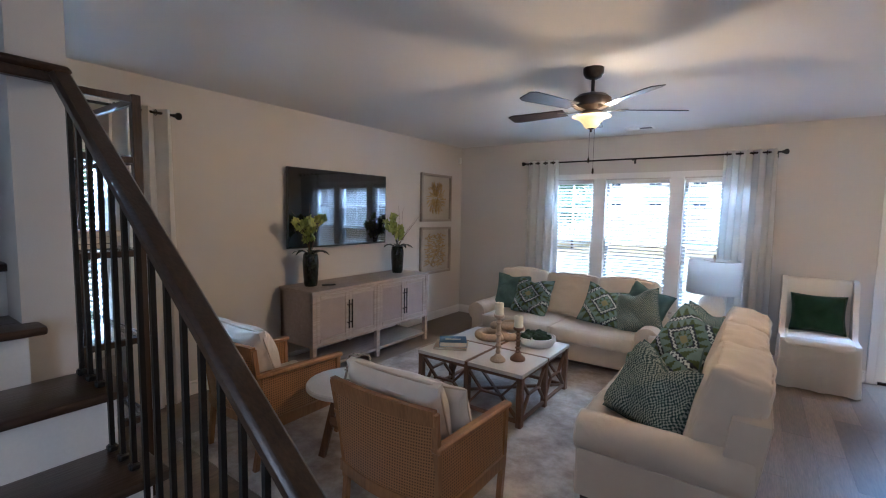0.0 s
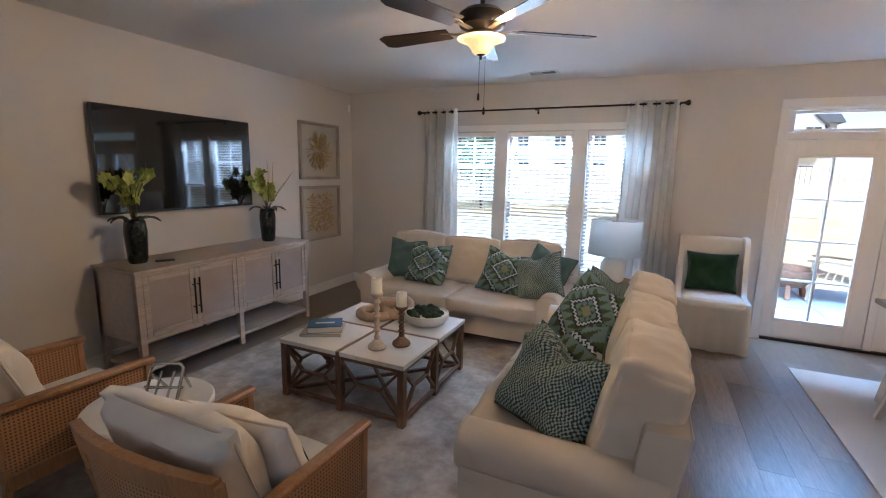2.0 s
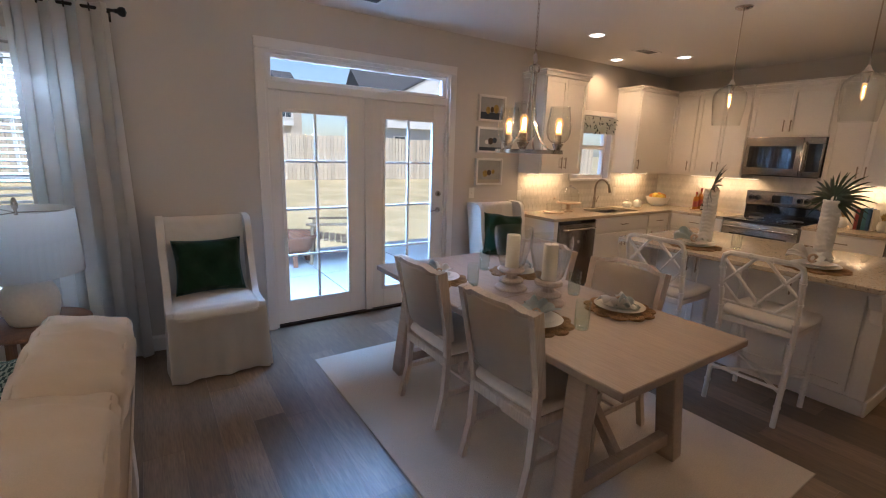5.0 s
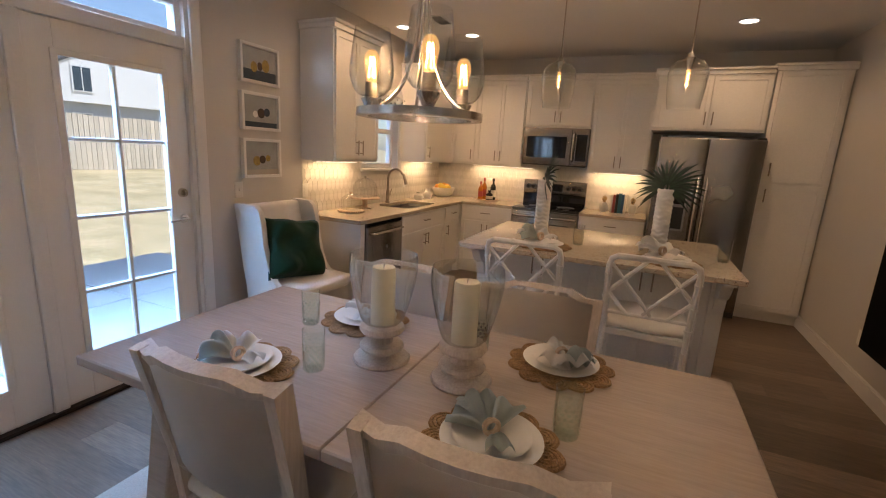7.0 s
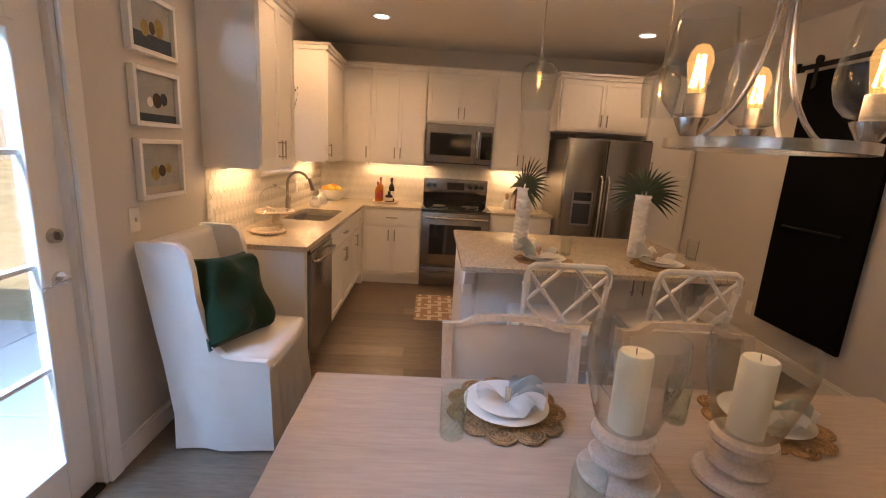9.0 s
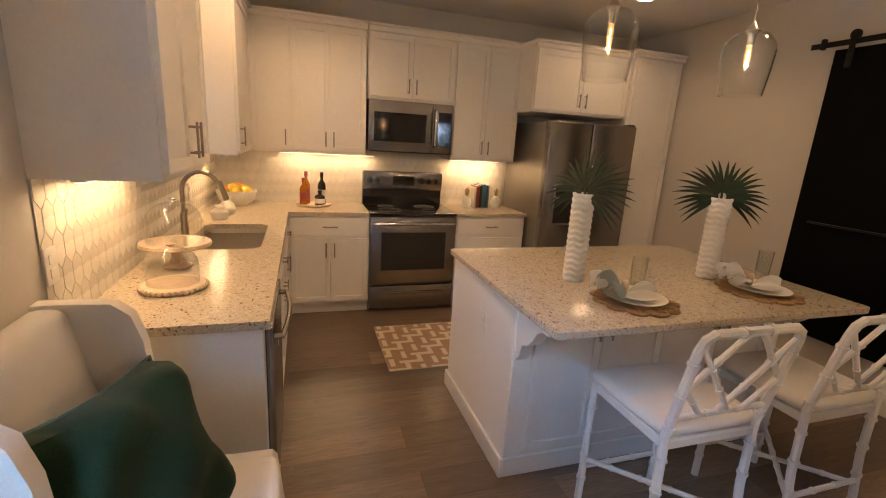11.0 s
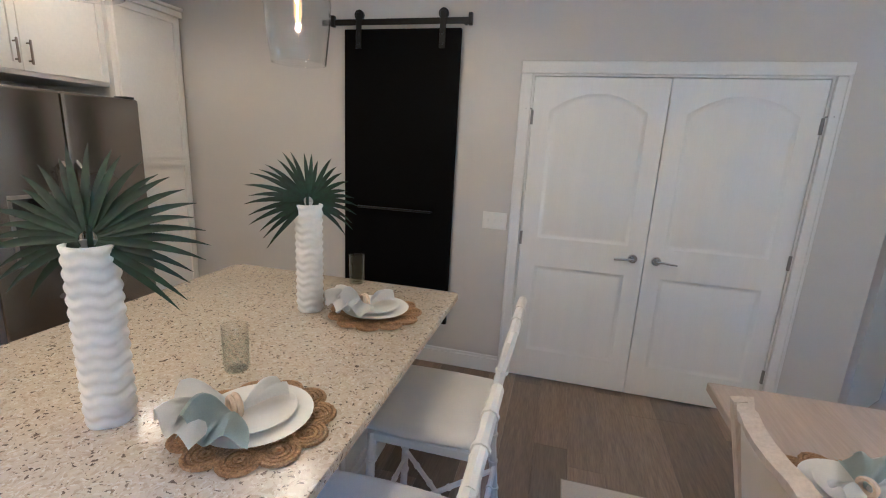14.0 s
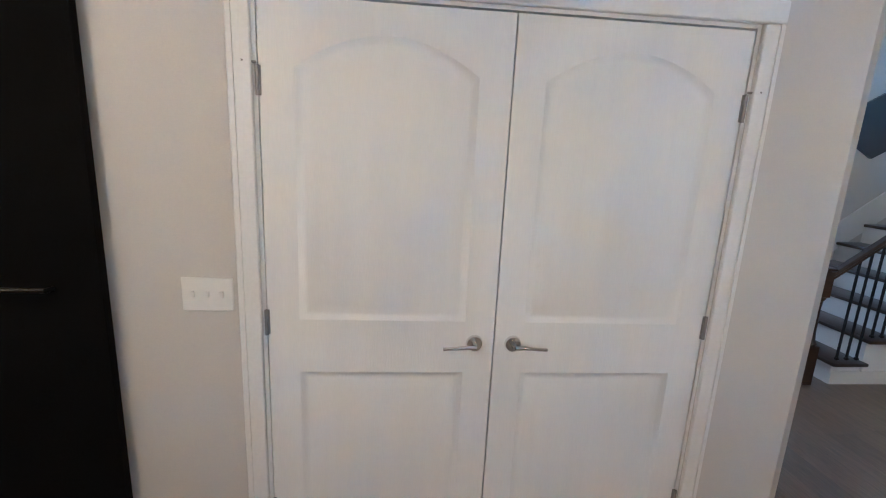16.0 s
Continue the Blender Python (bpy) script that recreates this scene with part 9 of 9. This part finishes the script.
def house(m, w, d, h, wall, label, gables=2):
    hs = thing("house", label, "house", m, "neighbouring houses")
    f = bmesh.new()
    box(f, -w / 2, w / 2, 0, d, 0, h)
    k = 0.18
    while k < h:
        box(f, -w / 2 - 0.012, w / 2 + 0.012, -0.014, d + 0.014, k, k + 0.012)
        k += 0.18
    part("wall", f, wall, hs)
    f = bmesh.new()
    t = bmesh.new()
    o = 0.4
    pts = [(-w / 2 - o, -o, h), (w / 2 + o, -o, h), (w / 2 + o, d + o, h), (-w / 2 - o, d + o, h), (-w / 2 - o, d / 2, h + d * 0.30), (w / 2 + o, d / 2, h + d * 0.30)]
    v = [t.verts.new(p) for p in pts]
    for q in ((0, 1, 5, 4), (2, 3, 4, 5), (1, 2, 5), (3, 0, 4), (0, 3, 2, 1)):
        t.faces.new([v[i] for i in q])
    join(f, t)
    part("roof", f, "roofing", hs)
    for g in range(gables):
        gx = -w / 2 + w * (g + 0.5) / gables
        f = bmesh.new()
        t = bmesh.new()
        gw, gh = w / gables * 0.36, 1.9
        v = [t.verts.new(p) for p in ((gx - gw, -0.5, h - 0.1), (gx + gw, -0.5, h - 0.1), (gx, -0.5, h + gh), (gx - gw, 3, h - 0.1), (gx + gw, 3, h - 0.1), (gx, 3, h + gh))]
        for q in ((0, 1, 2), (3, 5, 4), (0, 3, 4, 1)):
            t.faces.new([v[i] for i in q])
        join(f, t)
        box(f, gx - gw, gx + gw, -0.5, 0, h - 2.4, h - 0.1)
        part("gable", f, "siding_white", hs)
        f = bmesh.new()
        for s in (-1, 1):
            bar(f, (gx + s * (gw + 0.25), 1.2, h - 0.3), (gx, 1.2, h + gh + 0.12), 3.6, 0.12, up=(s * 0.6, 0, 0.8))
        part("gable_roof", f, "roofing", hs)
    for row in range(2):
        for g in range(gables * 2):
            gx = -w / 2 + w * (g + 0.5) / (gables * 2)
            z = 0.9 + row * 2.8
            yy = -0.515 if (row == 1) else -0.02
            f = bmesh.new()
            box(f, gx - 0.55, gx + 0.55, yy - 0.05, yy, z - 0.08, z + 1.48)
            wd = part("window", f, "siding_white", hs)
            part("pane", boxes((gx - 0.46, gx - 0.03, yy - 0.06, yy - 0.049, z, z + 1.4), (gx + 0.03, gx + 0.46, yy - 0.06, yy - 0.049, z, z + 1.4)), "far_glass", wd)


house(pose(-9.0, 41, 0.38), 13, 9, 5.4, "siding_white", "two-storey white house with dark gabled roof", 2)
house(pose(6.0, 43, 0.38), 12, 9, 5.4, "siding_beige", "two-storey beige house with gables", 2)
house(pose(21.0, 36, 0.38, 0, 0, -10), 11, 9, 5.4, "siding_grey", "two-storey grey clapboard house", 1)
house(pose(-27.0, 42, 0.38), 13, 9, 5.4, "siding_beige", "two-storey tan house behind the fence", 2)
house(pose(-19.0, 3, -0.12, 0, 0, 90), 12, 8, 5.4, "siding_grey", "two-storey grey house beyond the side lawn", 2)


def tree(m, h, seed, label="tree with spreading limbs and sparse green crown"):
    tr = thing("tree", label, "tree", m, "garden trees")
    r = random.Random(seed)
    f = bmesh.new()
    pts = [(0, 0, 0)]
    for i in range(1, 7):
        pts.append((r.uniform(-0.06, 0.06) * i, r.uniform(-0.06, 0.06) * i, h * 0.14 * i))
    pipe(f, pts, 0.05 * h / 3, 8, taper=0.3)
    tips = []
    for k in range(11):
        b = Vector(pts[2 + k % 5])
        a, l = r.uniform(0, 6.28), h * r.uniform(0.18, 0.34)
        e = b + Vector((l * math.cos(a), l * math.sin(a), l * r.uniform(0.4, 1.0)))
        c = (b + e) / 2 + Vector((0, 0, 0.08 * l))
        pipe(f, [b, c, e], 0.016 * h / 3, 6, taper=0.3)
        tips += [c, e, (c + e) / 2]
    part("trunk", f, "bark", tr)
    verts, faces = [], []
    for p in tips + [Vector(pts[-1])]:
        for k in range(70):
            q = p + Vector((r.gauss(0, 0.09 * h), r.gauss(0, 0.09 * h), r.gauss(0, 0.07 * h)))
            d1 = Vector((r.uniform(-1, 1), r.uniform(-1, 1), r.uniform(-1, 1))).normalized() * 0.022 * h
            d2 = d1.orthogonal().normalized() * 0.011 * h
            i = len(verts)
            verts += [q - d1, q + d2, q + d1, q - d2]
            faces.append((i, i + 1, i + 2, i + 3))
    me = bpy.data.meshes.new("crown")
    me.from_pydata(verts, [], faces)
    me.materials.append(M["foliage"])
    ob = new("crown", me)
    ob.parent = tr


tree(pose(-6.2, 17.5, 0.25), 3.4, 3)
tree(pose(-14.0, 33.0, 0.38), 7.5, 4)
tree(pose(-1.5, 52.0, 0.38), 11, 5)
tree(pose(-24.0, 55.0, 0.38), 13, 6)
tree(pose(-6.8, 1.6, -0.12), 2.6, 7, "leafy garden shrub outside the side window")
tree(pose(-7.1, -0.6, -0.12), 3.2, 8, "leafy garden tree outside the side window")

# patio furniture
fp = thing("fire_pit", "round copper fire pit on short legs", "fire pit", pose(1.80, 8.45, -0.03))
f = bmesh.new()
turned(f, [(0.0, 0.16), (0.20, 0.17), (0.30, 0.26), (0.33, 0.40), (0.40, 0.41), (0.40, 0.43), (0.32, 0.43), (0.28, 0.27), (0, 0.20)], 32)
part("bowl", f, "copper", fp)
for k in range(3):
    a = k * 2.094 + 0.4
    f = bmesh.new()
    bar(f, (0.27 * math.cos(a), 0.27 * math.sin(a), 0), (0.21 * math.cos(a), 0.21 * math.sin(a), 0.22), 0.06, 0.06)
    part("leg", f, "copper", fp)
f = bmesh.new()
for k in range(9):
    x = -0.28 + 0.07 * k
    l = math.sqrt(max(0.01, 0.31 ** 2 - x * x))
    rod(f, (x, -l, 0.435), (x, l, 0.435), 0.004, n=5)
part("grate", f, "black_iron", fp)


def patio_chair(m, label):
    c = thing("patio_chair", label, "chair", m, "patio chairs")
    for sx in (-1, 1):
        f = bmesh.new()
        bar(f, (sx * 0.30, -0.30, 0), (sx * 0.30, -0.28, 0.56), 0.045, 0.045)
        part("front_leg", f, "teak", c)
        f = bmesh.new()
        bar(f, (sx * 0.30, 0.34, 0), (sx * 0.29, 0.24, 0.40), 0.045, 0.045)
        bar(f, (sx * 0.27, 0.22, 0.36), (sx * 0.27, 0.42, 0.92), 0.04, 0.035)
        part("rear_leg", f, "teak", c)
        f = bmesh.new()
        bar(f, (sx * 0.30, -0.36, 0.575), (sx * 0.30, 0.32, 0.575), 0.07, 0.028)
        part("armrest", f, "teak", c)
    for k in range(7):
        f = bmesh.new()
        y = -0.30 + 0.085 * k
        box(f, -0.28, 0.28, y, y + 0.065, 0.36 - 0.012 * k, 0.382 - 0.012 * k, 0.003)
        part("seat_slat", f, "teak", c)
    for z in (0.45, 0.88):
        f = bmesh.new()
        y = 0.22 + (z - 0.36) / 0.56 * 0.20
        bar(f, (-0.27, y, z), (0.27, y, z), 0.03, 0.06)
        part("back_rail", f, "teak", c)
    for k in range(8):
        f = bmesh.new()
        x = -0.22 + 0.063 * k
        bar(f, (x, 0.252, 0.46), (x, 0.405, 0.87), 0.022, 0.012)
        part("back_slat", f, "teak", c)
    return c


pc = patio_chair(pose(2.40, 8.45, -0.03, 0, 0, 250), "weathered teak patio chair beside the fire pit")
copy_thing(pc, pose(1.15, 9.0, -0.03, 0, 0, 20))

# ---- backsplash tiles ----
TW, THT = 0.066, 0.132
f = bmesh.new()
t = bmesh.new()
g = 0.0016
out = [(0, THT / 2 - g), (TW / 2 - g, THT / 4 - g), (TW / 2 - g, -THT / 4 + g), (0, -THT / 2 + g), (-TW / 2 + g, -THT / 4 + g), (-TW / 2 + g, THT / 4 - g)]
ra = [t.verts.new((x, 0, z)) for x, z in out]
rb = [t.verts.new((x * 0.995, -0.0020, z * 0.997)) for x, z in out]
rc = [t.verts.new((x * 0.96, -0.0026, z * 0.975)) for x, z in out]
for p, q in ((ra, rb), (rb, rc)):
    for i in range(6):
        t.faces.new((p[i], p[(i + 1) % 6], q[(i + 1) % 6], q[i]))
t.faces.new(rc)
tile_me = finish(join(f, t), "tile", "tile", False)
for nm, m, length, gap in (("backsplash_north", pose(3.80, YN - 0.003, 0), XE - 3.80, (0.92, 1.64)), ("backsplash_east", pose(XE - 0.003, YN, 0, 0, 0, -90), YN - 3.28, (9, 9))):
    bsp = tagged(new(nm), "pale glazed picket tile backsplash", "backsplash", kind="structure")
    bsp.matrix_basis = m
    part("grout_bed", boxes((0, gap[0] if gap[0] < 5 else length, -0.0022, 0.0, 0.916, 1.385)) if gap[0] > 5 else boxes((0, gap[0] - 0.06, -0.0022, 0, 0.916, 1.385), (gap[0] - 0.06, gap[1] + 0.06, -0.0022, 0, 0.916, 1.235), (gap[1] + 0.06, length, -0.0022, 0, 0.916, 1.385)), "grout", bsp)
    row, z = 0, 0.96
    while z < 1.40:
        x = TW / 2 + (TW / 2 if row % 2 else 0)
        while x < length - TW / 2:
            top = 1.225 if gap[0] - 0.06 < x < gap[1] + 0.06 else 1.40
            if z < top:
                piece("tile", tile_me, bsp, pose(x, -0.0022, z))
            x += TW
        z += THT * 0.75
        row += 1

# ---- floor planks ----
PW, PL = 0.181, 1.22
plank_f = bmesh.new()
t = bmesh.new()
box(t, 0.0003, PW - 0.0003, 0.0003, PL - 0.0003, -0.006, 0.0, 0.0006)
plank_me = finish(join(plank_f, t), "plank", "floor_plank")
rest = bmesh.new()
r = random.Random(9)
count = 0
x = XW
while x < XE:
    y = -3.0 - r.uniform(0, PL)
    while y < YN:
        y0, y1 = max(y, -3.0), min(y + PL, YN)
        near = -3.4 < x < 5.2 and y > 0.4 and y + PL < YN and x + PW < XE
        if y1 - y0 > 0.02:
            if near and count < 300 and y0 == y and y1 == y + PL:
                piece("plank", plank_me, floor, pose(x, y, 0))
                count += 1
            else:
                box(rest, x + 0.0003, min(x + PW, XE) - 0.0003, y0 + 0.0003, y1 - 0.0003, -0.006, 0.0)
        y += PL
    x += PW
q = part("plank_field", rest, "floor_plank", floor)
q["kind"] = "stuff"
